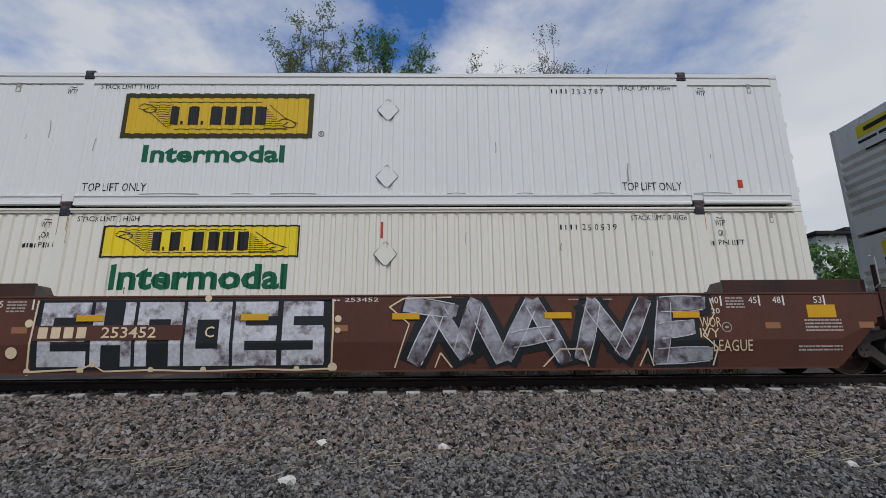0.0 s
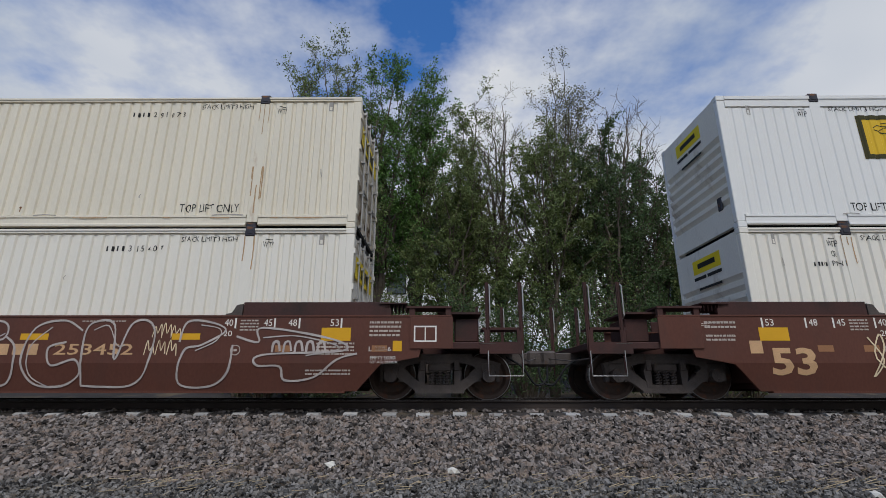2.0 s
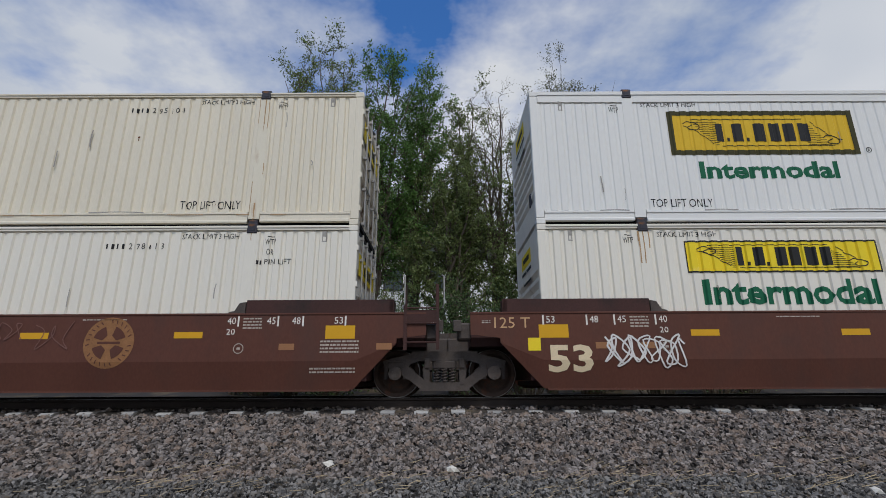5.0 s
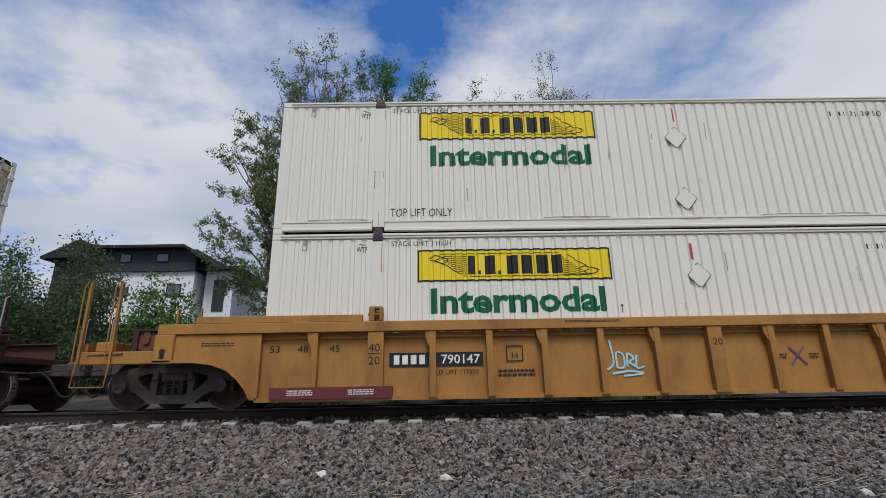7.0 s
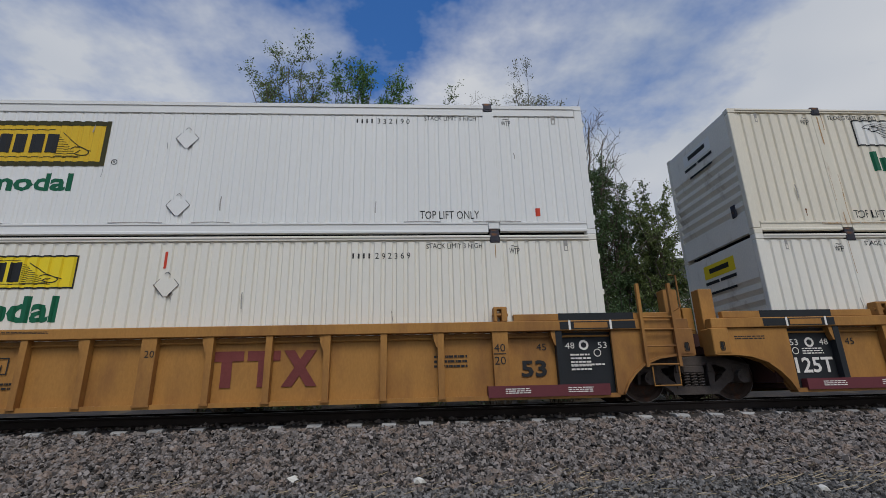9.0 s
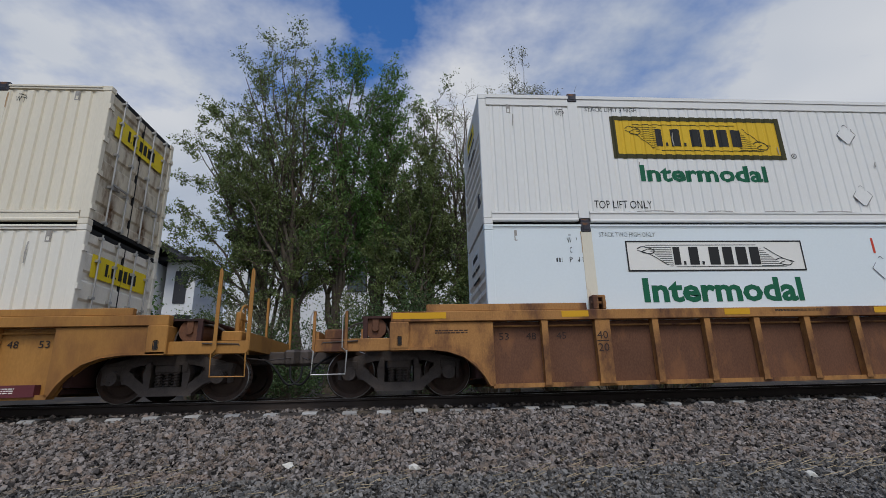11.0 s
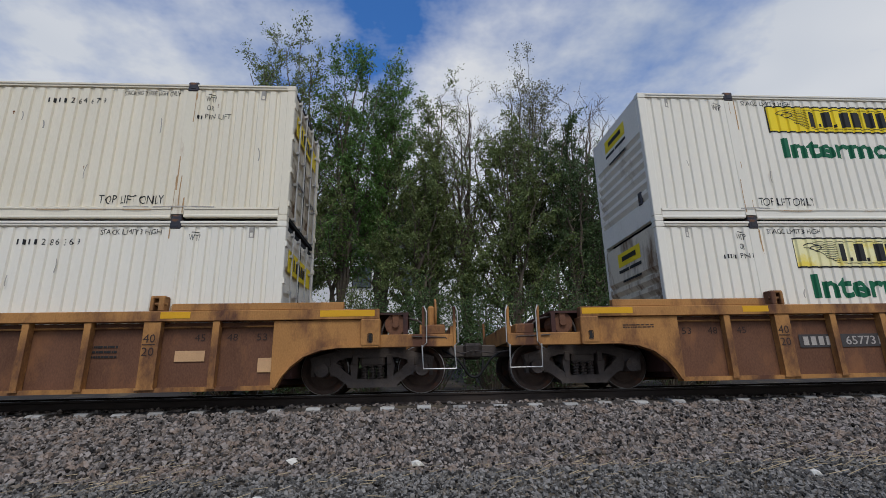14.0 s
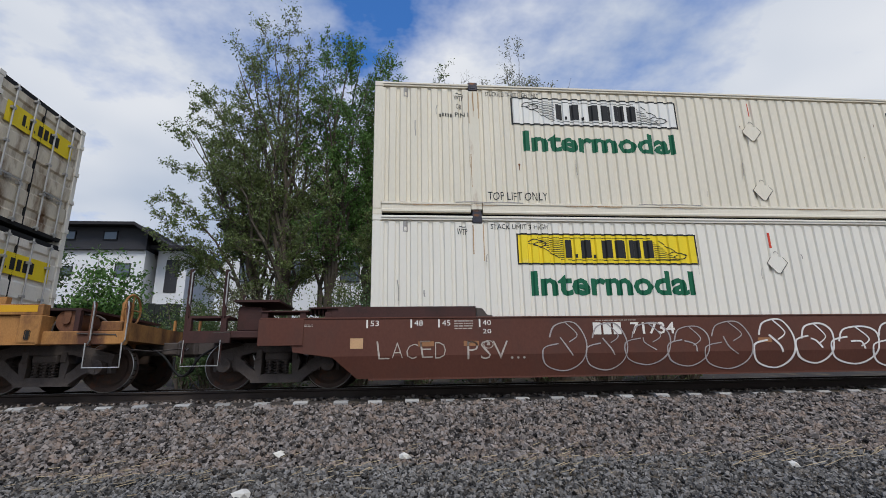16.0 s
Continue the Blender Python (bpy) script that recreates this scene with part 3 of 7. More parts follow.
        for x in (0.0, LENGTH - 0.18):
            for z in (0.0, 2.782):
                part("corner_casting", cast, paint, c, at=m @ pose(x, 0, z))
        for x in (POST, LENGTH - POST):
            part("lift_post", lift, lp, c, at=m @ pose(x, 0, 0))
            for z in (-0.01, 2.785):
                part("lift_casting", lugs if z < 1 else top_lugs, CASTING, c, "dark steel lifting casting", at=m @ pose(x, 0, z))
    # front wall (faces -x)
    fp = GRIMY if rust else NOSE
    def front(bm):
        ribbed_end(bm, 7, 0.45, 2.05)
    f = part("front_wall", shared("front_wall", front, fp), fp, c, "ribbed front wall")

    def sign(bm):
        for y0, y1, z0, z1 in ((0.75, 1.85, 2.35, 2.66),):
            bm.faces.new([bm.verts.new(q) for q in ((-0.004, y0, z0), (-0.004, y0, z1), (-0.004, y1, z1), (-0.004, y1, z0))])
    part("small_badge", shared("small_badge", sign, BLANK if style in ("blank", "faded") else YELLOW), YELLOW, f)

    for k, (y0, y1, z0, z1) in enumerate(((0.95, 1.65, 2.46, 2.57), (0.75, 1.30, 2.21, 2.28), (1.35, 1.85, 2.21, 2.28), (0.8, 1.7, 1.98, 2.03))):
        def sign_ink(bm):
            bm.faces.new([bm.verts.new(q) for q in ((-0.007, y0, z0), (-0.007, y0, z1), (-0.007, y1, z1), (-0.007, y1, z0))])
        part("badge_bar", shared(f"badge_bar{k}", sign_ink, INK), INK, f)
    part("vent", shared("front_vent", lambda bm: box(bm, -0.02, 0.02, 0.38, 0.52, 0.5, 0.78, 0.01), CASTING), CASTING, f)
    # doors (face +x)
    def door(bm):
        y0, y1 = 0.13, WIDTH / 2 - 0.01
        prof = [(0.14, 0.0)]
        for k in range(5):
            a = 0.14 + k * 0.52
            prof += [(a + 0.16, 0.0), (a + 0.20, -0.035), (a + 0.34, -0.035), (a + 0.38, 0.0)]
        prof.append((2.76, 0.0))
        x = LENGTH - 0.02
        u = [bm.verts.new((x + d, y0, z)) for z, d in prof]
        w = [bm.verts.new((x + d, y1, z)) for z, d in prof]
        for i in range(len(prof) - 1):
            bm.faces.new((u[i], w[i], w[i + 1], u[i + 1]))
        box(bm, x - 0.07, x - 0.04, y0, y1, 0.14, 2.76)

    def gasket(bm):
        box(bm, LENGTH - 0.10, LENGTH - 0.012, WIDTH / 2 - 0.012, WIDTH / 2 + 0.012, 0.12, 2.80)
        box(bm, LENGTH - 0.10, LENGTH - 0.02, 0.12, WIDTH - 0.12, 2.76, 2.86)
        box(bm, LENGTH - 0.10, LENGTH - 0.02, 0.12, WIDTH - 0.12, 0.06, 0.14)
    dp = GRIMY if up else NOSE
    dm = shared("door", door, dp)
    for k, m in ((0, pose(0, 0, 0)), (1, pose(0, WIDTH / 2 - 0.12, 0))):
        d = part("door", dm, dp, c, "ribbed cargo door", at=m)
        for y in (0.45, 0.98):
            def bar(bm, y=y):
                rod(bm, (LENGTH + 0.03, y, 0.10), (LENGTH + 0.03, y, 2.82), 0.018, 8)
                for z in (0.16, 0.9, 1.6, 2.3, 2.74):
                    box(bm, LENGTH - 0.03, LENGTH + 0.045, y - 0.05, y + 0.05, z - 0.025, z + 0.025)
            part("lock_rod", shared(f"lock_rod{y}", bar, ZINC), ZINC, d, "galvanised lock rod")
        part("latch", shared("latch", lambda bm: (box(bm, LENGTH + 0.02, LENGTH + 0.05, 0.42, 0.98, 0.95, 0.985), box(bm, LENGTH - 0.02, LENGTH + 0.04, 0.62, 0.72, 0.90, 1.0)), ZINC), ZINC, d)
        for z in (0.35, 1.05, 1.75, 2.45):
            part("hinge", shared("hinge", lambda bm: box(bm, LENGTH - 0.05, LENGTH + 0.025, 0.0, 0.14, -0.05, 0.05), paint), paint, d, at=pose(0, 0, z) if k == 0 else pose(0, WIDTH / 2 - 0.02, z))
    part("door_seal", shared("door_seal", gasket, DARKGAP), DARKGAP, c, "black rubber door seal")

    def band(bm):
        bm.faces.new([bm.verts.new(q) for q in ((LENGTH - 0.012, 0.32, 1.98), (LENGTH - 0.012, WIDTH - 0.32, 1.98), (LENGTH - 0.012, WIDTH - 0.32, 2.42), (LENGTH - 0.012, 0.32, 2.42))])
    bnd = part("door_badge", shared("door_badge", band, YELLOW), YELLOW, c, "yellow badge across both doors")

    for k in range(len(NAME_SPANS)):
        def band_ink(bm):
            name_block(bm, k, 0.75, 1.85, 2.08, 2.32)
            for v in bm.verts:
                v.co = (LENGTH - 0.007, v.co.x, v.co.z)
        part("name_block", shared(f"door_block{k}", band_ink, INK), INK, bnd)
    # markings on the near side
    badge(c, style, up)
    zt = 2.63 if not big else 2.52
    for k, (xa, xb) in enumerate(((2.28, 3.42), (12.80, 13.88))):
        marking(f"stack_{three}_{big}{k}", lambda bm: word(bm, three, xa, xb, zt, zt + 0.10), INK, c, "stencil_lettering", "black stencil lettering", flat=smooth)
    for k, (xa, xb) in enumerate(((2.25, 3.46), (12.68, 13.85)) if up else ()):
        marking(f"toplift{k}{big}", lambda bm: word(bm, "TOP LIFT ONLY", xa, xb, 0.33, 0.50), INK, c, "stencil_lettering", "black stencil lettering")

    for k, x in enumerate((1.62, 14.40)):
        def wtp(bm):
            word(bm, "WTP", x, x + 0.2, zt - 0.12, zt)
            plate(bm, x + 0.04, x + 0.17, zt + 0.035, zt + 0.05)
            if pin:
                word(bm, "OR", x + 0.04, x + 0.16, zt - 0.32, zt - 0.20)
                for q in range(5):
                    plate(bm, x - 0.30 + 0.055 * q, x - 0.27 + 0.055 * q, zt - 0.50, zt - 0.42)
                word(bm, "PIN LIFT", x + 0.02, x + 0.52, zt - 0.50, zt - 0.40)
        marking(f"wtp_{big}_{pin}{k}", wtp, INK, c, "stencil_lettering", "black stencil lettering", flat=smooth)

    def digits(bm):
        for i in range(4):
            plate(bm, 11.40 + 0.10 * i, 11.43 + 0.10 * i, 2.44, 2.54)
        serial(number)(bm)
    marking("serial_" + number, digits, INK, c, "serial_number", "black serial number", flat=smooth)

    for k, x in enumerate((0.63, 15.52)):
        def notch(bm):
            frame_lines(bm, x - 0.045, x + 0.045, zt - 0.07, zt + 0.14, 0.02, 0)
            plate(bm, x - 0.025, x + 0.025, zt + 0.03, zt + 0.12)
        marking(f"notch_{big}{k}", notch, SCUFF, c, "vent_notch", "small side vent", flat=smooth)
    for k in range(plates if up else 1):
        zc = (1.97 if not big else 2.05) if k == 0 else 0.62

        def diamond(bm, zc=zc):
            r = 0.21
            pts = [(8.08 + dx, zc + dz) for dx, dz in ((-r, 0), (-0.03, -r), (0.03, -r), (r, 0), (0.11, r * 0.55), (-0.11, r * 0.55))]
            prism(bm, pts, -0.012, -0.004)

        def holder(bm, zc=zc):
            for s in (-1, 1):
                stroke(bm, [(8.08 + s * 0.22, zc), (8.08 + s * 0.03, zc - 0.22)], 0.012, -0.014, 1)
                stroke(bm, [(8.08 + s * 0.22, zc), (8.08 + s * 0.13, zc + 0.11)], 0.012, -0.014, 1)
            stroke(bm, [(8.03, zc + 0.2), (8.08, zc + 0.24), (8.14, zc + 0.18)], 0.012, -0.014, 2)
        pl = part("placard_holder", shared(f"diamond{zc}", diamond, paint), paint, c, "diamond placard holder")
        part("clips", shared(f"holder{zc}", holder, CASTING), CASTING, pl)
    if strip and not big:
        x, z = (8.09, 2.36) if up else (7.98, 2.28)
        marking(f"strip{up}", lambda bm: plate(bm, x, x + 0.05, z, z + 0.32), RED, c, "red_reflector", "red reflector strip")
    if big:
        marking("red_patch", lambda bm: plate(bm, 14.98, 15.07, 0.38, 0.55), RED, c, "red_reflector", "red reflector patch")
        marking("trademark", lambda bm: (ring(bm, 6.76, 1.53, 0.045, 0.058), word(bm, "R", 6.74, 6.785, 1.50, 1.56)), INK, c, "small_mark")
    many = 110 if rust else 34 if paint is CREAM else 14 if paint is WHITE else 0
    if many:
        def spots(bm):
            rng = random.Random(int(number))
            for _ in range(many):
                x, z = rng.uniform(0.3, 15.8), 0.35 + 2.2 * rng.random() ** (2.2 if rust else 1.3)
                if rust and x < 6.4:
                    x += 6.5
                if abs(skin(x)) + abs(skin(x + 0.04)) + abs(skin(x - 0.04)) > 0.001:
                    continue
                r = rng.uniform(0.018, 0.05) if rust else rng.uniform(0.008, 0.026)
                disc(bm, x, z, r, -0.004, 8)
                plate(bm, x - r * 0.35, x + r * 0.35, z - r * rng.uniform(2, 7), z, -0.003)
        tagged(part("rust_spotting", shared("rust" + number, spots, RUST), RUST, c, "rust spots with run marks"), kind="stuff")
    if paint is not COOL:
        def streaks(bm):
            rng = random.Random(int(number) + 5)
            for px in (POST, LENGTH - POST):
                for _ in range(9 if paint is CREAM else 5):
                    x, z = px + rng.choice((-0.10, -0.085, 0.0, 0.09, 0.10)) + rng.uniform(-0.015, 0.015), rng.choice((2.74, 2.70, 1.3, 0.9, 0.45))
                    h = rng.uniform(0.12, 0.75)
                    stroke(bm, [(x, z), (x + rng.uniform(-0.01, 0.01), z - h * 0.5), (x, max(z - h, 0.14))], rng.uniform(0.008, 0.028), -0.010, 3)
            for _ in range(16 if paint is CREAM else 6):
                x, w = rng.uniform(0.3, 15.0), rng.uniform(0.1, 0.7)
                stroke(bm, [(x, 0.215), (x + w / 2, 0.205), (x + w, 0.215)], rng.uniform(0.008, 0.02), -0.019, 2)
        tagged(part("rust_streaking", shared("streak" + number, streaks, STREAK), STREAK, c, "thin rust streaks on posts and rail"), kind="stuff")
    if not smooth:
        def scuffs(bm):
            rng = random.Random(int(number) + 1)
            for _ in range(9):
                x, z, h = rng.uniform(0.5, 15.6), rng.uniform(0.4, 2.2), rng.uniform(0.08, 0.4)
                stroke(bm, [(x, z), (x + rng.uniform(-0.02, 0.02), z + h * 0.5), (x + rng.uniform(-0.03, 0.03), z + h)], rng.uniform(0.012, 0.03), -0.003, 2)
            for _ in range(7):
                x, w = rng.uniform(0.4, 14.5), rng.uniform(0.3, 1.2)
                stroke(bm, [(x, 0.262), (x + w / 2, 0.275), (x + w, 0.262)], 0.02, -0.022, 2)
        tagged(part("scuffing", shared("scuff" + number, scuffs, SCUFF), SCUFF, c, "grey scuffs and scrapes"), kind="stuff")
    return c


# ---- well cars: x from the front end of the load, y = 0 on the track's middle, z = 0 at the rail top ----
SIDE = 1.52
GAUGE = 0.753
R_WHEEL = 0.435


def side_frame(bm):
    """Cast truck side frame with two windows and a spring opening; x = 0 at its middle."""
    def bar(a, b, w):
        a, b = Vector(a), Vector(b)
        d = (b - a).normalized()
        o = Vector((-d.y, d.x)) * w / 2
        prism(bm, [tuple(a - o), tuple(b - o), tuple(b + o), tuple(a + o)], -0.09, 0.09)
    bar((-0.60, 0.735), (0.60, 0.735), 0.17)
    bar((-1.10, 0.57), (-0.50, 0.72), 0.17)
    bar((1.10, 0.57), (0.50, 0.72), 0.17)
    bar((-0.86, 0.58), (-0.60, 0.40), 0.20)
    bar((0.86, 0.58), (0.60, 0.40), 0.20)
    bar((-0.66, 0.44), (-0.36, 0.21), 0.17)
    bar((0.66, 0.44), (0.36, 0.21), 0.17)
    bar((-0.44, 0.20), (0.44, 0.20), 0.15)
    for u in (-1, 1):
        prism(bm, [(u * 0.27, 0.24), (u * 0.36, 0.24), (u * 0.40, 0.50), (u * 0.34, 0.70), (u * 0.26, 0.70)], -0.10, 0.10)
        prism(bm, [(u * 0.66, 0.52), (u * 0.78, 0.54), (u * 0.70, 0.68), (u * 0.58, 0.68)], -0.085, 0.085)
        box(bm, u * 0.31 - 0.05, u * 0.31 + 0.05, -0.13, -0.10, 0.52, 0.70, 0.01)
    for s in (-1, 1):
        box(bm, s * 0.89 - 0.15, s * 0.89 + 0.15, -0.10, 0.10, 0.50, 0.66, 0.02)
        box(bm, s * 1.06 - 0.03, s * 1.06 + 0.03, -0.08, 0.08, 0.33, 0.55)
        box(bm, s * 0.72 - 0.03, s * 0.72 + 0.03, -0.08, 0.08, 0.33, 0.55)


def coil(bm):
    pts = [(0.055 * math.cos(k * 0.9), 0.055 * math.sin(k * 0.9), 0.26 + 0.0072 * k) for k in range(36)]
    pipe(bm, pts, 0.014, 5)
    rod(bm, (0, 0, 0.26), (0, 0, 0.50), 0.028, 6)


def wheel_pair(bm):
    for s in (-1, 1):
        prev = None
        # section of one wheel: hub, dished plate, rim, flange
        sec = [(0.0, 0.09), (0.11, 0.09), (0.13, 0.03), (0.30, 0.01), (0.355, 0.05), (0.425, 0.055), (R_WHEEL, 0.05), (R_WHEEL + 0.005, -0.05), (R_WHEEL + 0.028, -0.065), (R_WHEEL + 0.02, -0.085), (0.36, -0.085), (0.33, -0.03), (0.12, -0.05), (0.0, -0.05)]
        n = 32
        rings = [[bm.verts.new((r * math.cos(6.2832 * i / n), s * (GAUGE + w), r * math.sin(6.2832 * i / n))) for i in range(n)] if r else None for r, w in sec]
        for a, b in zip(rings, rings[1:]):
            if a and b:
                for i in range(n):
                    j = (i + 1) % n
                    bm.faces.new((a[i], a[j], b[j], b[i]))
    rod(bm, (0, -1.0, 0), (0, 1.0, 0), 0.085, 12)


def tread(bm):
    n = 40
    for s in (-1,):
        rings = [[bm.verts.new((r * math.cos(6.2832 * i / n), s * (GAUGE + w), r * math.sin(6.2832 * i / n))) for i in range(n)] for r, w in ((R_WHEEL - 0.013, 0.0555), (R_WHEEL + 0.001, 0.052), (R_WHEEL + 0.0045, -0.045))]
        for a, b in zip(rings, rings[1:]):
            for i in range(n):
                j = (i + 1) % n
                bm.faces.new((a[i], a[j], b[j], b[i]))


def bearing(bm):
    rod(bm, (0, -1.18, 0), (0, -0.92, 0), 0.12, 16)
    for k in range(3):
        a = 2.094 * k + 0.4
        rod(bm, (0.06 * math.cos(a), -1.20, 0.06 * math.sin(a)), (0.06 * math.cos(a), -1.17, 0.06 * math.sin(a)), 0.018, 6)


WHEELS = []     # wheel pairs that spin: object, place on its car


def truck(car, x):
    """A freight truck at x: frames, bolster, springs, two wheel pairs with bearings."""
    for s in (-1, 1):
        fr = part("side_frame", shared("side_frame", side_frame, STEEL), STEEL, car, "cast truck side frame", at=pose(x, s * 0.98, 0))
        for k in range(3):
            part("spring", shared("coil", coil, STEEL), STEEL, fr, at=pose(-0.14 + 0.14 * k, -s * 0.0 + (-0.05 if s < 0 else 0.05), 0))
    def bolster(bm):
        box(bm, -0.22, 0.22, -1.08, 1.08, 0.50, 0.66, 0.03)
        box(bm, -0.45, -0.30, -0.7, 0.7, 0.30, 0.48, 0.02)
        box(bm, 0.30, 0.45, -0.7, 0.7, 0.30, 0.48, 0.02)
        rod(bm, (0, 0, 0.6), (0, 0, 0.86), 0.25, 16)
    part("bolster", shared("bolster", bolster, STEEL), STEEL, car, at=pose(x, 0, 0))
    for d in (-0.89, 0.89):
        w = part("wheelset", shared("wheelset", wheel_pair, WHEEL), WHEEL, car, "rusty steel wheelset", at=pose(x + d, 0, R_WHEEL))
        WHEELS.append((w, x + d))
        for s in (0, 180):
            part("tread", shared("tread", tread, TREAD), TREAD, w, "bright worn wheel tread", at=pose(0, 0, 0, 0, 0, s))
            part("bearing_cap", shared("bearing", bearing, STEEL), STEEL, w, at=pose(0, 0, 0, 0, 0, s))


def sheet(bm, stations, rows, ysec, thick):
    """A side sheet between stations (x, lowest z), its section ysec(z) leaning with height."""
    front, back = [], []
    for x, zlow in stations:
        zs = [max(z, zlow) for z in rows]
        front.append([bm.verts.new((x, ysec(z), z)) for z in zs])
        back.append([bm.verts.new((x, ysec(z) + thick, z)) for z in zs])
    def quad(a, b, c, d):
        try:
            bm.faces.new([v for v in (a, b, c, d)])
        except ValueError:
            pass
    for i in range(len(stations) - 1):
        for k in range(len(rows) - 1):
            quad(front[i][k], front[i + 1][k], front[i + 1][k + 1], front[i][k + 1])
            quad(back[i][k], back[i][k + 1], back[i + 1][k + 1], back[i + 1][k])
        quad(front[i][0], back[i][0], back[i + 1][0], front[i + 1][0])
        quad(front[i][-1], front[i + 1][-1], back[i + 1][-1], back[i][-1])
    for i in (0, -1):
        for k in range(len(rows) - 1):
            quad(front[i][k], front[i][k + 1], back[i][k + 1], back[i][k])
    bmesh.ops.remove_doubles(bm, verts=bm.verts[:], dist=1e-4)


def mirror(x):
    return LENGTH - x


def ends(fn_left, x_flip=False):
    """The same thing built for the far end of a car: x mirrored."""
    def build(bm):
        fn_left(bm)
        if x_flip:
            for v in bm.verts:
                v.co.x = LENGTH - v.co.x
    return build


def coupler(bm):
    box(bm, -3.45, -1.9, -0.13, 0.13, 0.66, 0.90, 0.02)
    box(bm, -3.78, -3.40, -0.20, 0.14, 0.62, 0.94, 0.05)
    box(bm, -3.72, -3.60, 0.10, 0.24, 0.66, 0.90, 0.03)


def hose(bm):
    pipe(bm, [tuple(p) for p in smooth_line([(-2.95, -0.32, 0.80), (-3.25, -0.34, 0.62), (-3.52, -0.28, 0.28), (-3.74, -0.24, 0.36), (-3.78, -0.2, 0.62)], 5)], 0.022, 7)


def cut_lever(bm):
    pipe(bm, [(-2.35, -1.50, 0.98), (-2.95, -1.48, 0.96), (-3.1, -1.42, 0.72), (-3.3, -0.9, 0.70), (-3.55, -0.2, 0.78)], 0.012, 5)


def brown_car(x_at, left, right, label, plain=False):
    """A smooth-sided brown well car unit; its ends are 'joint' or 'coupler'."""
    car = thing("well_car", label, "rail car", pose(x_at, TRACK_Y, 0), "well cars of the train")
    lean = lambda z: -SIDE + (0.0 if z >= 0.64 else 0.085 * (0.64 - z) / 0.47)

    def low_end(kind):
        if kind == "joint":
            return [(-1.32, 1.08), (-0.80, 1.02), (-0.80, 0.94), (-0.06, 0.165)]
        return [(-1.86, 0.98), (-1.32, 0.90), (-1.28, 0.74), (-0.62, 0.62), (-0.56, 0.56), (-0.20, 0.165)]
    st = low_end(left) + [(mirror(x), z) for x, z in reversed(low_end(right))]
    key = f"brown_side_{left}_{right}"
    side = part("side_wall", shared(key, lambda bm: sheet(bm, st, (0.165, 0.64, 1.44), lean, 0.05), BROWN), BROWN, car, "brown steel side wall")
    st2 = [(mirror(x), z) for x, z in reversed(st)]
    part("side_wall", shared(key + "_far", lambda bm: sheet(bm, st2, (0.165, 0.64, 1.44), lean, 0.05), BROWN), BROWN, car, at=pose(LENGTH, 0, 0, 0, 0, 180))
    xa, xb = st[0][0], st[-1][0]
    def chord(bm):
        box(bm, xa, xb, -SIDE - 0.012, -SIDE + 0.16, 1.44, 1.475, 0.006)
    def foot(bm):
        box(bm, 0.0, LENGTH, -SIDE + 0.07, -SIDE + 0.24, 0.135, 0.165)
    for nm, fn in (("top_chord", chord), ("bottom_chord", foot)):
        me = shared(nm + key, fn, BROWN)
        part(nm, me, BROWN, car)
        part(nm, me, BROWN, car, at=pose(LENGTH, 0, 0, 0, 0, 180) if left == right or nm == "bottom_chord" else pose(0, 2 * SIDE - 0.148, 0))
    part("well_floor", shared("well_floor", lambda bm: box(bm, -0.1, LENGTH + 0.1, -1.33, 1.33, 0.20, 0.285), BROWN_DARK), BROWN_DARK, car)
    for kind, flip in ((left, False), (right, True)):
        def guard(bm):
            box(bm, -0.74, 1.90, -SIDE + 0.03, -SIDE + 0.09, 1.475, 1.715, 0.008)
            box(bm, -0.74, -0.66, -SIDE + 0.03, -SIDE + 0.35, 1.475, 1.70)
        def guide(bm):
            prism(bm, [(1.91, 1.475), (1.91, 1.68), (2.02, 1.66), (2.10, 1.52), (2.20, 1.50), (2.20, 1.475)], -SIDE + 0.02, -SIDE + 0.22)
        def bulkhead(bm):
            box(bm, -0.28, -0.16, -1.42, 1.42, 0.30, 1.44)
            box(bm, -1.30, -0.28, -1.15, 1.15, 0.90, 1.06)
            box(bm, -1.30, -0.28, -0.45, 0.45, 1.06, 1.30)
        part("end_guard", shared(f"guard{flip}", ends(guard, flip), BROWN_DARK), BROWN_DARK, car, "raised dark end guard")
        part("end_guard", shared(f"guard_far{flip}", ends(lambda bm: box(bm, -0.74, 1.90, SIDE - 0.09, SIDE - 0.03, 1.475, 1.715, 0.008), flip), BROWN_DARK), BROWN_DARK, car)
        part("load_guide", shared(f"guide{flip}", ends(guide, flip), STEEL), STEEL, car)
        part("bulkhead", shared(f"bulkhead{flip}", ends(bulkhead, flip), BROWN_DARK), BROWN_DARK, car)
        if kind == "joint":
            def sill(bm):
                box(bm, -1.75, -0.28, -0.32, 0.32, 0.82, 1.12, 0.03)
                rod(bm, (-1.63, 0, 0.7), (-1.63, 0, 1.22), 0.30, 18)
                box(bm, -1.55, -1.30, -1.40, -0.95, 1.0, 1.30, 0.03)
                box(bm, -1.62, -1.48, -1.50, -1.44, 1.14, 1.34, 0.01)
            part("articulated_joint", shared(f"joint{flip}", ends(sill, flip), STEEL), STEEL, car)
            if flip:
                def ladder(bm):
                    for x in (-0.95, -1.52):
                        box(bm, x - 0.03, x + 0.03, -SIDE - 0.03, -SIDE + 0.04, 0.82, 1.98)
                    for z in (0.95, 1.28, 1.55):
                        rod(bm, (-1.52, -SIDE - 0.02, z), (-0.95, -SIDE - 0.02, z), 0.014, 6)
                    box(bm, -1.50, -0.98, -SIDE - 0.01, -SIDE + 0.02, 1.30, 1.52)
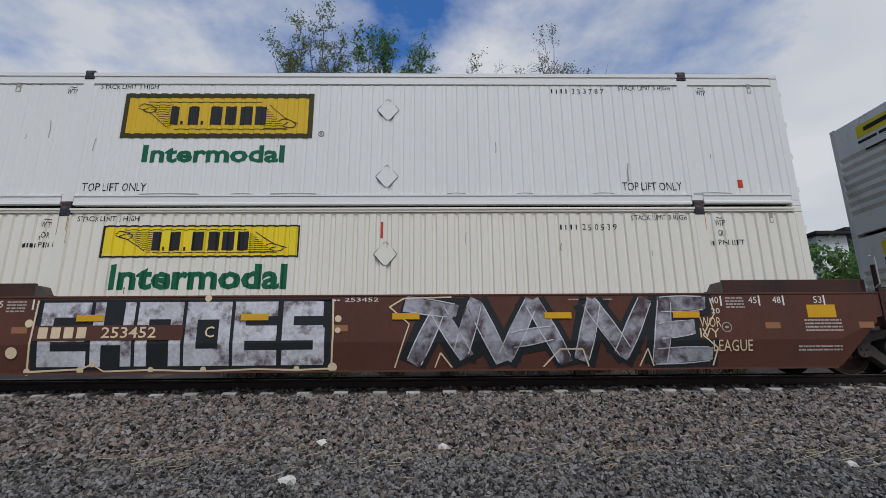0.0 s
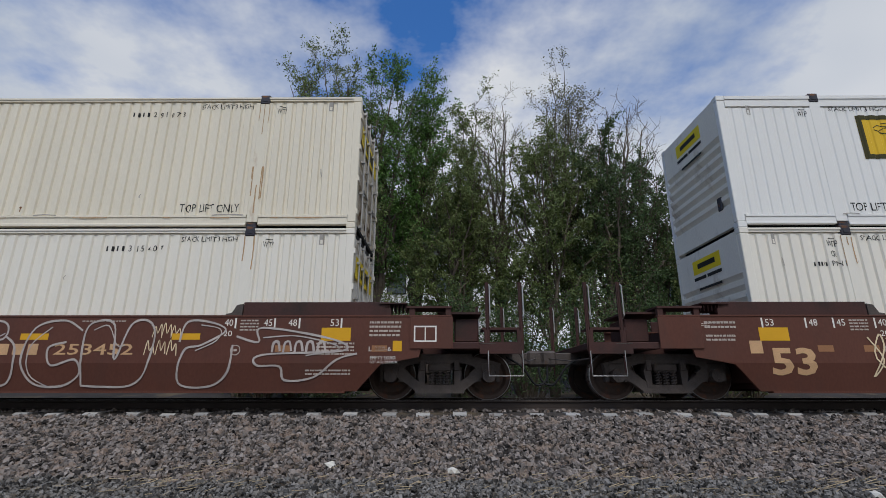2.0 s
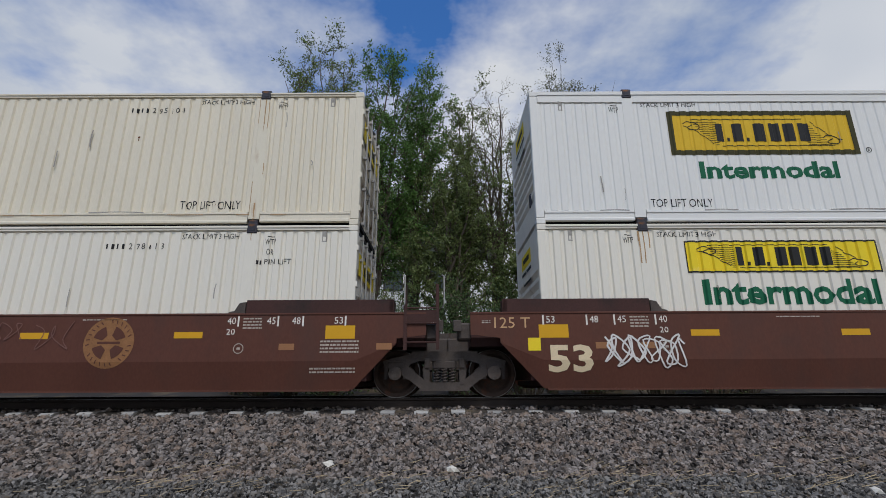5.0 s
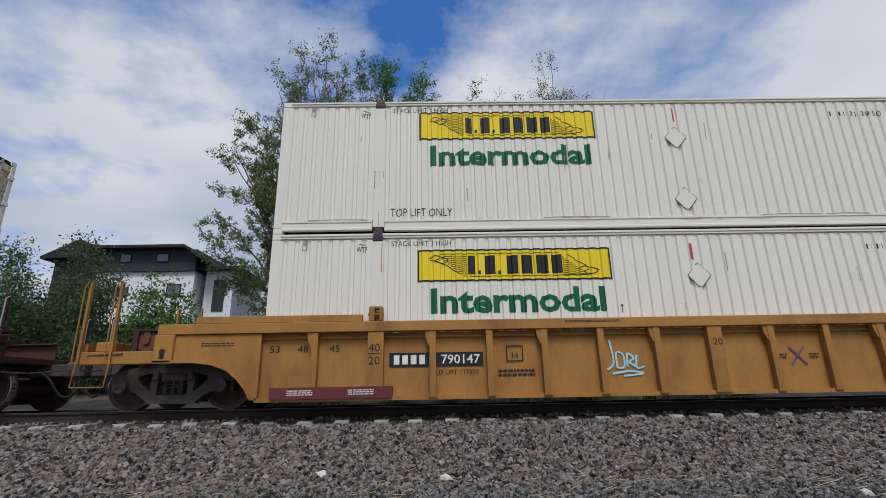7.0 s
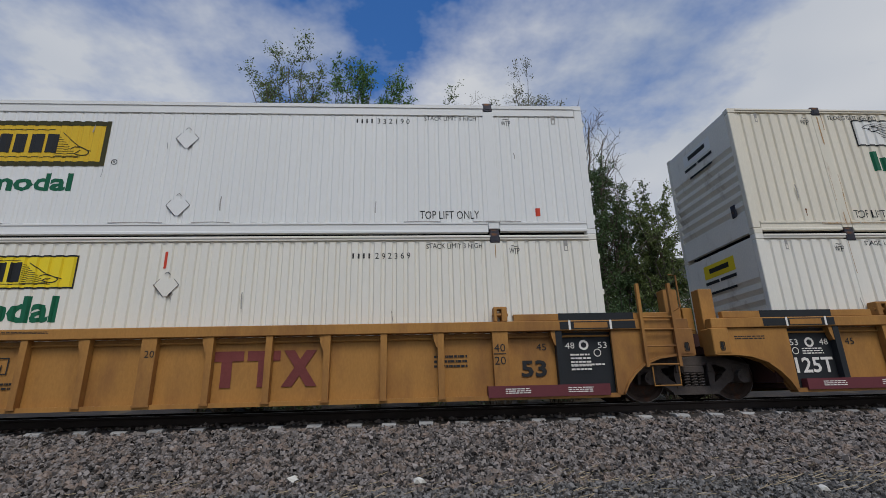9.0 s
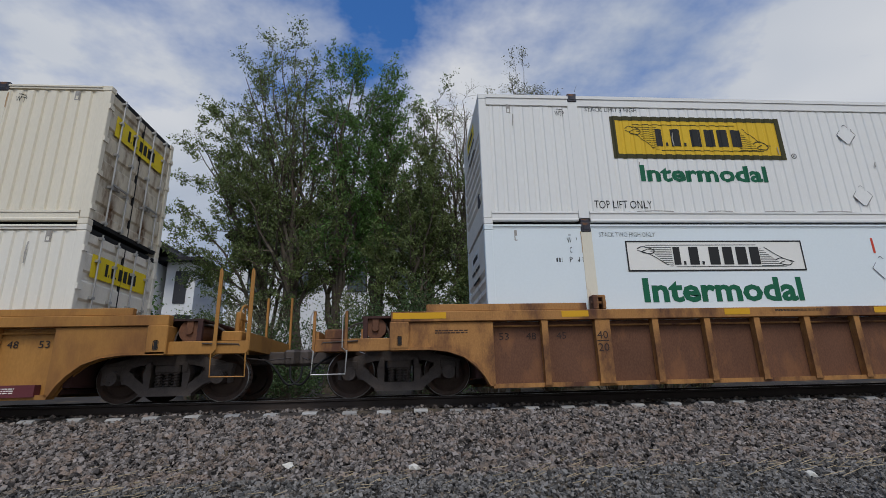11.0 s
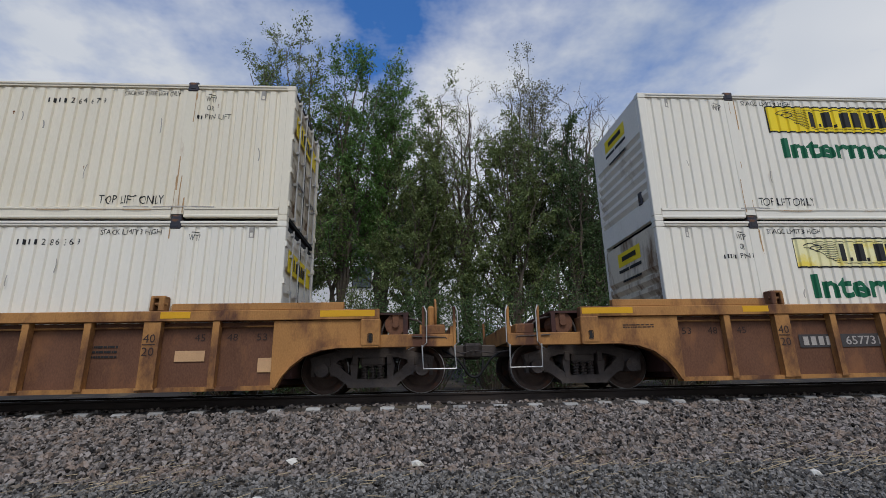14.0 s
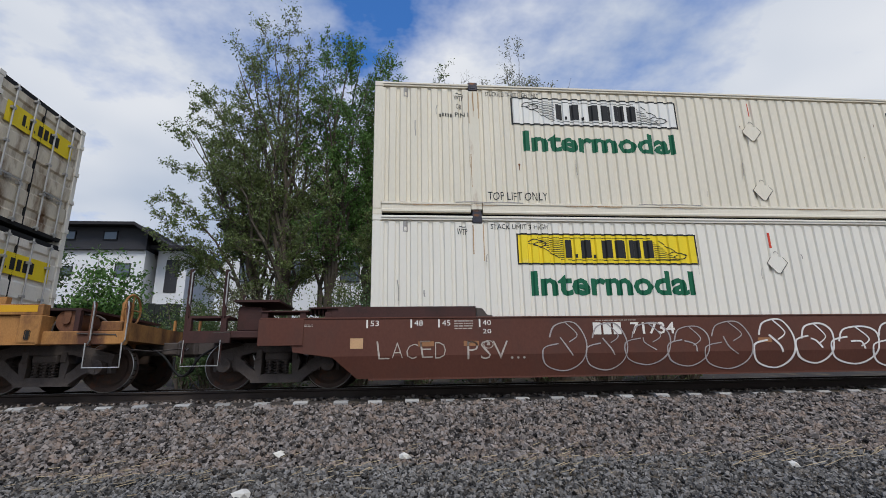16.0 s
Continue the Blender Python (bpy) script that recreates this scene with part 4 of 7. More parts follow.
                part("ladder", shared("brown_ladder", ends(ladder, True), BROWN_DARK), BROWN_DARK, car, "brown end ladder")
                for x in (-0.90, -1.60):
                    def grab(bm):
                        pipe(bm, [(x, -SIDE, 1.55), (x - 0.04, -SIDE - 0.06, 1.62), (x - 0.04, -SIDE - 0.06, 2.12), (x, -SIDE, 2.15)], 0.013, 5)
                    part("grab_iron", shared(f"brown_grab{x}", ends(grab, True), ZINC), ZINC, car)
        else:
            def platform(bm):
                box(bm, -3.10, -1.86, -1.48, 1.48, 0.88, 1.00, 0.01)
                box(bm, -3.12, -2.35, -1.50, -1.40, 0.80, 1.0)
                box(bm, -3.10, -2.40, -1.46, -1.0, 1.22, 1.26)
                for x in (-3.06, -2.48):
                    box(bm, x - 0.04, x + 0.04, -1.47, -1.38, 1.0, 1.22)
                box(bm, -2.6, -1.0, -0.35, 0.35, 0.72, 1.05)
                box(bm, -2.35, -1.92, -1.20, -0.40, 1.02, 1.45, 0.02)
                box(bm, -2.40, -1.60, -1.30, -0.20, 1.52, 1.56)
            def shelf(bm):
                box(bm, -1.86, -1.05, -SIDE + 0.0, -SIDE + 0.5, 1.60, 1.635)
                for x in (-1.80, -1.15, -0.72):
                    box(bm, x - 0.05, x + 0.05, -SIDE + 0.02, -SIDE + 0.1, 1.475, 1.60)
                box(bm, -1.05, -0.55, -SIDE + 0.0, -SIDE + 0.5, 1.675, 1.70)
                for k in range(7):
                    box(bm, -1.04 + 0.07 * k, -1.02 + 0.07 * k, -SIDE + 0.1, -SIDE + 0.45, 1.56, 1.675)
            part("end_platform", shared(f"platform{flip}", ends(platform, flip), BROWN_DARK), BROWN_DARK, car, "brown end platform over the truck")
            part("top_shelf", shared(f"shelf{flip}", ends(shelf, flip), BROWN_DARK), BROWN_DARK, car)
            def panel(bm):
                box(bm, -1.88, -1.12, -SIDE - 0.022, -SIDE - 0.004, 0.88, 1.44, 0.006)
            part("end_panel", shared(f"panel{flip}", ends(panel, flip), BROWN), BROWN, car)
            def post_of(bm):
                pipe(bm, [(0, 0, 0.48), (0, 0, 2.06)], 0.016, 6)
                box(bm, -0.035, 0.035, 0.0, 0.03, 0.85, 2.08)
            for x, y in ((-3.10, -1.46), (-2.50, -1.46), (-3.10, 1.46), (-2.50, 1.46)):
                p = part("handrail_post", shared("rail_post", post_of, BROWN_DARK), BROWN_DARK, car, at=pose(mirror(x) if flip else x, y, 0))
                part("grab_iron", shared("post_iron", lambda bm: pipe(bm, [(0.04, 0.0, 1.42), (0.04, -0.07, 1.46), (0.04, -0.07, 2.0), (0.04, 0.0, 2.04)], 0.012, 6), ZINC), ZINC, p, "pale grab iron")
            def step(bm):
                pipe(bm, [(-3.10, -1.50, 0.85), (-3.10, -1.52, 0.42), (-2.50, -1.52, 0.42), (-2.50, -1.50, 0.85)], 0.009, 5)
            part("sill_step", shared(f"step{flip}", ends(step, flip), ZINC), ZINC, car)
            part("coupler", shared(f"coupler{flip}", ends(coupler, flip), STEEL), STEEL, car, "cast steel coupler")
            part("brake_hose", shared(f"hose{flip}", ends(hose, flip), DARKGAP), DARKGAP, car, "black rubber brake hose")
            part("cut_lever", shared(f"lever{flip}", ends(cut_lever, flip), STEEL), STEEL, car)
        if kind == "coupler" or flip:
            truck(car, mirror(-1.64) if flip else -1.64)
    # markings that every unit carries
    y = -SIDE - 0.004
    for k, fill in enumerate(brown_numbers(y)):
        def build(bm):
            fill(bm)
            settle(bm)
        made = part("load_number" if k < 8 else "small_stencil", shared(f"brown_number{k}", build, PALE if k < 8 else WORN), PALE if k < 8 else WORN, side, "white stencilled number" if k < 8 else "worn white stencil rows")
        if k >= 8:
            tagged(made, kind="stuff")
    part("maker_square", shared("maker_square", lambda bm: plate(bm, -0.32, -0.10, 0.80, 1.02, y), YELLOW if left == "joint" else TAN), TAN, side)
    for x0, x1, z0, z1, m in [(x, x + 0.5, 1.04, 1.15, REFLECT) for x in (() if plain else (2.55, 5.2, 7.75, 10.35, 13.05))] + ([] if plain and left == "coupler" else [(-0.12, 0.40, 1.02, 1.25, REFLECT)]) + [(mirror(0.45), mirror(-0.07), 1.02, 1.25, REFLECT)] + [(x, x + 0.27, 0.83, 0.94, REFLECT_DULL) for x in (0.86, 1.66, 7.2, 14.9, 16.6)]:
        part("reflector_strip", shared(f"strip{x1 - x0:.2f}_{z1 - z0:.2f}", lambda bm: plate(bm, 0, x1 - x0, 0, z1 - z0), m), m, side, "yellow reflector strip" if m is REFLECT else "faded orange reflector strip", at=pose(x0, y, z0))
    return car, side


def brown_numbers(y):
    out = []
    for x, t, s in ((0.0, "53", -1), (0.77, "48", -1), (1.26, "45", -1), (1.99, "40", -1), (13.96, "40", 1), (14.66, "45", 1), (15.10, "48", 1), (15.85, "53", 1)):
        def one(bm, x=x, t=t, s=s):
            a = x + 0.02 if s < 0 else x
            word(bm, t, a, a + 0.15, 1.28, 1.40, y)
            plate(bm, *((x - 0.05, x - 0.02) if s < 0 else (x + 0.18, x + 0.21)), 1.24, 1.42, y)
            if t == "40":
                word(bm, "20", a, a + 0.15, 1.10, 1.20, y)
        out.append(one)
    for k, c in enumerate(((1.50, 1.84, 1.20, 1.42, 4), (14.24, 14.58, 1.20, 1.42, 4), (15.62, 16.30, 0.78, 1.02, 4), (15.45, 16.25, 0.44, 0.56, 2), (4.1, 4.9, 1.36, 1.40, 1), (11.4, 12.2, 1.36, 1.40, 1), (-1.12, -0.96, 1.28, 1.34, 2))):
        out.append(lambda bm, c=c, k=k: bars(bm, *c, y, 5 + k))
    for x in (2.10, 14.20):
        out.append(lambda bm, x=x: (ring(bm, x, 0.86, 0.075, 0.09, y), plate(bm, x - 0.03, x + 0.03, 0.84, 0.88, y)))
    return out


def settle(bm):
    """Lays markings on the brown side, whose foot leans in."""
    bmesh.ops.bisect_plane(bm, geom=bm.verts[:] + bm.edges[:] + bm.faces[:], dist=1e-5, plane_co=(0, 0, 0.64), plane_no=(0, 0, 1))
    for v in bm.verts:
        if v.co.z < 0.64:
            v.co.y += 0.085 * (0.64 - v.co.z) / 0.47


def mark(side, name, fill, mat, label=""):
    bm = bmesh.new()
    fill(bm)
    if side.name.startswith("side_wall"):
        settle(bm)
    return part(name, bm, mat, side, label)


def ttx_car(x_at, left, right, label, old=False, black_ends=(False, False)):
    """A post-sided well car unit; ends 'joint' or 'coupler'; old ones are rusted."""
    car = thing("well_car", label, "rail car", pose(x_at, TRACK_Y, 0), "well cars of the train")
    PNT, PAN = (TTX_OLD, PANEL_OLD) if old else (TTX, TTX)
    tag = "old" if old else "new"
    inset = -SIDE + 0.14

    def arch(kind):
        pts = [(-1.78, 0.80)] if kind == "coupler" else [(-1.42, 0.80)]
        pts += [(-1.10, 0.80), (-0.78, 0.76), (-0.50, 0.66), (-0.30, 0.50), (-0.16, 0.34), (-0.06, 0.165)]
        return pts
    st = arch(left) + [(mirror(x), z) for x, z in reversed(arch(right))]
    key = f"ttx_side_{left}_{right}_{tag}"
    side = part("side_panel", shared(key, lambda bm: sheet(bm, st, (0.165, 0.6, 1.28), lambda z: inset, 0.03), PAN), PAN, car, "steel side panel")
    st2 = [(mirror(x), z) for x, z in reversed(st)]
    part("side_panel", shared(key + "_far", lambda bm: sheet(bm, st2, (0.165, 0.6, 1.28), lambda z: inset, 0.03), PAN), PAN, car, at=pose(LENGTH, 0, 0, 0, 0, 180))

    def end_plate(pts):
        def build(bm):
            # the deep arched end sheet, flush with the posts
            lo = list(pts)
            top = [(lo[-1][0] + 0.10, 0.165), (lo[-1][0] + 0.10, 1.28), (lo[0][0], 1.28)]
            prism(bm, lo + top, -SIDE + 0.02, -SIDE + 0.08)
        return build
    for kind, flip in ((left, False), (right, True)):
        part("arched_end", shared(f"arched{kind}{flip}", ends(end_plate(arch(kind)), flip), PNT), PNT, car, "arched end sheet over the truck")
        def lip(bm, pts=arch(kind)):
            for (x0, z0), (x1, z1) in zip(pts, pts[1:]):
                prism(bm, [(x0, z0), (x1, z1), (x1 - 0.0, z1 + 0.045), (x0, z0 + 0.045)], -SIDE - 0.05, -SIDE + 0.02)
        part("arch_flange", shared(f"lip{kind}{flip}", ends(lip, flip), PNT), PNT, car)
    xa, xb = st[0][0], st[-1][0]
    def chord(bm):
        box(bm, xa, xb, -SIDE - 0.02, -SIDE + 0.16, 1.29, 1.47, 0.01)
    def foot(bm):
        box(bm, 0.0, LENGTH, -SIDE + 0.02, -SIDE + 0.22, 0.125, 0.20)
    for nm, fn, mm in (("top_chord", chord, PNT), ("bottom_chord", foot, PNT)):
        me = shared(nm + key, fn, mm)
        part(nm, me, mm, car)
        part(nm, me, mm, car, at=pose(0, 2 * SIDE - (0.14 if nm == "top_chord" else 0.24), 0))
    def pipe_run(bm):
        pipe(bm, [(0.0, inset - 0.03, 1.20), (8.0, inset - 0.03, 1.19), (16.1, inset - 0.03, 1.20)], 0.018, 6)
    part("brake_pipe", shared("ttx_pipe" + tag, pipe_run, PNT), PNT, car)
    # posts
    def post(w, d=0.13):
        def build(bm):
            prism(bm, [(-w / 2, 0.19), (w / 2, 0.19), (w / 2 + 0.005, 1.29), (-w / 2 - 0.005, 1.29)], -SIDE, -SIDE + d)
            box(bm, -w / 2 - 0.02, w / 2 + 0.02, -SIDE - 0.012, -SIDE + 0.05, 0.165, 0.20)
        return build
    def gusset(bm):
        prism(bm, [(-0.14, 1.29), (-0.06, 1.29), (-0.05, 1.03), (-0.08, 1.05), (-0.12, 1.16)], -SIDE + 0.01, -SIDE + 0.13)
    for k, x in enumerate((0.98, 2.05, 3.05, 4.05, 5.02, 6.02, 7.02, 8.05, 9.06, 10.05, 11.04, 12.02, 13.02, 14.08, 15.14)):
        wide = k in (1, 13)
        centre = k == 7
        pm = BLACK if (k == 0 and black_ends[0]) or (k == 14 and black_ends[1]) else PNT
        p = part("side_post", shared(("wide" if wide else "mid" if centre else "thin") + "_post" + tag, post(0.27 if wide else 0.24 if centre else 0.105), pm), pm, car, "vertical side post", at=pose(x, 0, 0))
        if not wide and not old and k % 2 == 0:
            part("gusset", shared("gusset" + tag, gusset, PNT), PNT, p)
        part("side_post", shared("far_post" + tag, post(0.105), PNT), PNT, car, at=pose(x, 0, 0, 0, 0, 180))
    part("well_floor", shared("well_floor", lambda bm: box(bm, -0.1, LENGTH + 0.1, -1.33, 1.33, 0.20, 0.285), BROWN_DARK), BROWN_DARK, car)
    for (kind, flip), blk in zip(((left, False), (right, True)), black_ends):
        gm = BLACK if blk else PNT
        def guard(bm):
            box(bm, -1.15, 1.80, -SIDE + 0.02, -SIDE + 0.14, 1.475, 1.60, 0.008)
        def guard_dark(bm):
            box(bm, -0.42, 0.98, -SIDE + 0.014, -SIDE + 0.146, 1.473, 1.606)
        def guide(bm):
            box(bm, 1.92, 2.02, -SIDE - 0.01, -SIDE + 0.2, 1.475, 1.72, 0.01)
            box(bm, 2.10, 2.16, -SIDE - 0.01, -SIDE + 0.2, 1.475, 1.72, 0.01)
            box(bm, 1.92, 2.16, -SIDE + 0.0, -SIDE + 0.19, 1.69, 1.74, 0.01)
            rod(bm, (1.9, -SIDE + 0.06, 1.60), (2.18, -SIDE + 0.06, 1.60), 0.03, 8)
        part("end_guard", shared(f"tguard{flip}{tag}", ends(guard, flip), PNT), PNT, car, "raised end guard rail")
        part("end_guard", shared(f"tguard_far{flip}{tag}", ends(lambda bm: box(bm, -1.15, 1.80, SIDE - 0.14, SIDE - 0.02, 1.475, 1.60), flip), PNT), PNT, car)
        if blk:
            part("guard_cover", shared(f"tguardb{flip}", ends(guard_dark, flip), BLACK), BLACK, car, "black painted guard section")
            def black_panel(bm):
                plate(bm, -0.02, 0.93, 0.19, 1.27, inset - 0.005)
                plate(bm, -0.42, 0.98, 1.31, 1.45, -SIDE - 0.024)
            part("black_panel", shared(f"blackp{flip}", ends(black_panel, flip), BLACK), BLACK, side, "black panel")
            def orange(bm):
                plate(bm, 0.1, 0.72, 1.33, 1.43, -SIDE - 0.028)
            part("chord_patch", shared(f"orangep{flip}", ends(orange, flip), TTX), TTX, side)
            def white(bm):
                plate(bm, 0.02, 0.06, 1.30, 1.47, -SIDE - 0.030)
                plate(bm, 0.78, 0.82, 1.30, 1.47, -SIDE - 0.030)
            part("white_ticks", shared(f"whitep{flip}", ends(white, flip), PALE), PALE, side)
        part("load_guide", shared(f"tguide{flip}{tag}", ends(guide, flip), PNT), PNT, car, "container guide block")
        def bulkhead(bm):
            box(bm, -0.28, -0.16, -1.40, 1.40, 0.30, 1.40)
            box(bm, -1.30, -0.28, -1.15, 1.15, 0.86, 1.02)
            box(bm, -1.30, -0.28, -0.45, 0.45, 1.02, 1.30)
        part("bulkhead", shared(f"tbulk{flip}", ends(bulkhead, flip), BROWN_DARK), BROWN_DARK, car)
        def bracket(bm):
            box(bm, -1.80 if kind == "coupler" else -1.46, -1.46 if kind == "coupler" else -1.14, -SIDE - 0.05, -SIDE + 0.3, 0.80, 1.29, 0.015)
        part("jacking_bracket", shared(f"bracket{kind}{flip}{tag}", ends(bracket, flip), PNT), PNT, car)
        # A black block in place of the slot's hole; its colour is the shade inside.
        def slot(bm):
            c = -1.63 if kind == "coupler" else -1.30
            box(bm, c - 0.045, c + 0.045, -SIDE - 0.056, -SIDE - 0.04, 0.88, 1.04, 0.02)
        part("jacking_slot", shared(f"slot{kind}{flip}", ends(slot, flip), DARKGAP), DARKGAP, car)
        if kind == "joint":
            def sill(bm):
                box(bm, -1.75, -0.28, -0.32, 0.32, 0.82, 1.12, 0.03)
                rod(bm, (-1.63, 0, 0.7), (-1.63, 0, 1.22), 0.30, 18)
            part("articulated_joint", shared(f"joint2{flip}", ends(sill, flip), STEEL), STEEL, car)
            def stake(bm):
                box(bm, -1.42, -1.15, -SIDE + 0.2, -SIDE + 0.45, 0.98, 2.06, 0.01)
                box(bm, -1.62, -1.42, -SIDE + 0.5, -SIDE + 0.65, 1.30, 1.75, 0.01)
            part("walkway_post", shared(f"stake{flip}{tag}", ends(stake, flip), PNT), PNT, car, "upright sheet-steel post")
            if flip:
                def ladder(bm):
                    for x in (-0.52, -1.12):
                        box(bm, x - 0.028, x + 0.028, -SIDE - 0.10, -SIDE - 0.03, 0.62, 2.12)
                    for z in (0.66, 0.98, 1.28, 1.50):
                        rod(bm, (-1.12, -SIDE - 0.075, z), (-0.52, -SIDE - 0.075, z), 0.016, 6)
                    pipe(bm, [(-0.6, -SIDE - 0.07, 0.62), (-0.6, -SIDE - 0.07, 0.30), (-1.08, -SIDE - 0.07, 0.30), (-1.08, -SIDE - 0.07, 0.62)], 0.014, 5)
                    pipe(bm, [(-1.14, -SIDE - 0.1, 1.6), (-1.24, -SIDE - 0.16, 1.66), (-1.24, -SIDE - 0.16, 2.25), (-1.14, -SIDE - 0.1, 2.28)], 0.014, 5)
                part("ladder", shared("ttx_ladder" + tag, ends(ladder, True), PNT), PNT, car, "end ladder with grab irons")
        else:
            def platform(bm):
                box(bm, -3.10, -1.46, -1.48, -1.36, 0.80, 1.02, 0.01)
                box(bm, -3.10, -1.46, 1.36, 1.48, 0.80, 1.02, 0.01)
                box(bm, -3.08, -2.45, -1.40, 1.40, 0.86, 0.92)
                box(bm, -2.6, -1.0, -0.35, 0.35, 0.72, 1.05)
                box(bm, -2.95, -2.60, -1.35, -0.9, 1.02, 1.20, 0.02)
                box(bm, -3.12, -3.04, -1.40, 1.40, 0.86, 1.16)
            def deck(bm):
                box(bm, -2.30, -1.0, -1.38, 1.38, 1.38, 1.42)
                box(bm, -2.28, -2.20, -1.38, -1.30, 1.02, 1.38)
            part("end_platform", shared(f"tplatform{flip}{tag}", ends(platform, flip), PNT), PNT, car, "end platform over the truck")
            part("end_deck", shared(f"tdeck{flip}{tag}", ends(deck, flip), BROWN_DARK), BROWN_DARK, car)
            def cylinder(bm):
                rod(bm, (-2.06, -1.30, 1.21), (-2.06, -0.70, 1.21), 0.17, 18)
                rod(bm, (-2.06, -1.33, 1.21), (-2.06, -1.30, 1.21), 0.19, 18)
                rod(bm, (-2.06, -1.37, 1.21), (-2.06, -1.33, 1.21), 0.06, 10)
                box(bm, -2.12, -2.00, -1.36, -1.28, 1.24, 1.42, 0.01)
                for dx in (-0.10, 0.10):
                    box(bm, -2.06 + dx - 0.015, -2.06 + dx + 0.015, -1.32, -1.29, 0.99, 1.12)
            part("brake_cylinder", shared(f"brake_cylinder{flip}", ends(cylinder, flip), PANEL_OLD), PANEL_OLD, car, "rusty round brake cylinder")
            def valve_pipe(bm):
                pipe(bm, [tuple(p) for p in smooth_line([(-1.80, -1.28, 1.02), (-1.84, -1.28, 1.18), (-1.95, -1.20, 1.33), (-2.45, -1.15, 1.30), (-2.70, -1.10, 1.05)], 4)], 0.018, 6)
            part("valve_pipe", shared(f"valve_pipe{flip}", ends(valve_pipe, flip), STEEL), STEEL, car)
            h = 1.50 if old else 2.26
            for x in (-3.10, -2.55):
                for sy in (-1, 1):
                    def upright(bm):
                        box(bm, x - 0.03, x + 0.015, min(sy * SIDE, sy * (SIDE - 0.06)), max(sy * SIDE, sy * (SIDE - 0.06)), 0.78, h)
                    part("handrail_post", shared(f"upright{flip}{tag}{x}{sy}", ends(upright, flip), PNT), PNT, car, "end handrail post")
                def iron(bm):
                    pipe(bm, [(x, -SIDE, 0.80), (x - 0.06, -SIDE - 0.05, 0.86), (x - 0.06, -SIDE - 0.06, h - 0.10), (x - 0.02, -SIDE - 0.03, h + 0.01), (x, -SIDE + 0.02, h)], 0.012, 5)
                part("grab_iron", shared(f"iron{flip}{tag}{x}", ends(iron, flip), ZINC if old else PNT), PNT, car)
            def step(bm):
                pipe(bm, [(-3.10, -SIDE - 0.02, 0.82), (-3.12, -SIDE - 0.04, 0.42), (-2.55, -SIDE - 0.04, 0.42), (-2.53, -SIDE - 0.02, 0.82)], 0.013, 5)
            part("sill_step", shared(f"tstep{flip}{tag}", ends(step, flip), ZINC if old else PNT), PNT, car)
            if flip:
                def hand_wheel(bm):
                    n = 20
                    pts = [(-2.80, -0.80 + 0.28 * math.cos(6.2832 * k / n), 1.45 + 0.28 * math.sin(6.2832 * k / n)) for k in range(n + 1)]
                    pipe(bm, pts, 0.02, 6)
                    for k in range(4):
                        rod(bm, (-2.80, -0.80, 1.45), pts[5 * k], 0.014, 5)
                    box(bm, -2.78, -2.66, -0.92, -0.68, 1.15, 1.60, 0.03)
                part("brake_wheel", shared("brake_wheel" + tag, ends(hand_wheel, True), PNT), PNT, car, "round hand brake wheel")
            part("coupler", shared(f"coupler{flip}", ends(coupler, flip), STEEL), STEEL, car, "cast steel coupler")
            part("brake_hose", shared(f"hose{flip}", ends(hose, flip), DARKGAP), DARKGAP, car, "black rubber brake hose")
            part("cut_lever", shared(f"lever{flip}", ends(cut_lever, flip), STEEL), STEEL, car)
        if kind == "coupler" or flip:
            truck(car, mirror(-1.64) if flip else -1.64)
    y = inset - 0.010
    dark = FADED_INK if old else INK
    for x in (2.0, 14.03):
        def stacked(bm):
            word(bm, "40", x - 0.07, x + 0.13, 0.94, 1.08, -SIDE - 0.006)
            plate(bm, x - 0.08, x + 0.14, 0.90, 0.915, -SIDE - 0.006)
            word(bm, "20", x - 0.07, x + 0.13, 0.72, 0.86, -SIDE - 0.006)
        part("load_number", shared(f"tnumber{x}", stacked, dark), dark, side, "stencilled load number")
    for x, t in ((0.16, "53"), (0.66, "48"), (1.22, "45"), (14.75, "45"), (15.30, "48"), (15.80, "53")):
        if not (black_ends[0 if x < 8 else 1] and t != "45"):
            part("load_number", shared(f"tnumber{x}", lambda bm: word(bm, t, x, x + 0.18, 0.96, 1.08, y), dark), dark, side, "stencilled load number")
    part("load_number", shared("tnumber_mid", lambda bm: word(bm, "20", 8.0, 8.16, 0.96, 1.08, -SIDE - 0.006), dark), dark, side, "stencilled load number")
    part("end_stencil", shared("tend_stencil", lambda bm: bars(bm, -1.0, -0.4, 1.08, 1.16, 2, -SIDE + 0.016, 4), dark), dark, side)
    def side_box(bm):
        bars(bm, 5.4, 6.4, 1.395, 1.44, 2, -SIDE - 0.025, 3)
        bars(bm, 12.9, 13.5, 0.7, 0.95, 3, y, 12)
    part("small_stencil", shared("tsmall" + tag, side_box, INK), INK, side)
    return car, side


# ---- trees, bushes and houses beyond the track ----
def tube(vs, fs, pts, radii, n=5):
    base = None
    for i, (p, r) in enumerate(zip(pts, radii)):
        d = (pts[min(i + 1, len(pts) - 1)] - pts[max(i - 1, 0)]).normalized()
        u = d.orthogonal().normalized()
        w = d.cross(u)
        k = len(vs)
        vs += [tuple(p + r * (math.cos(6.2832 * j / n) * u + math.sin(6.2832 * j / n) * w)) for j in range(n)]
        if base is not None:
            fs += [(base + j, base + (j + 1) % n, k + (j + 1) % n, k + j) for j in range(n)]
        base = k


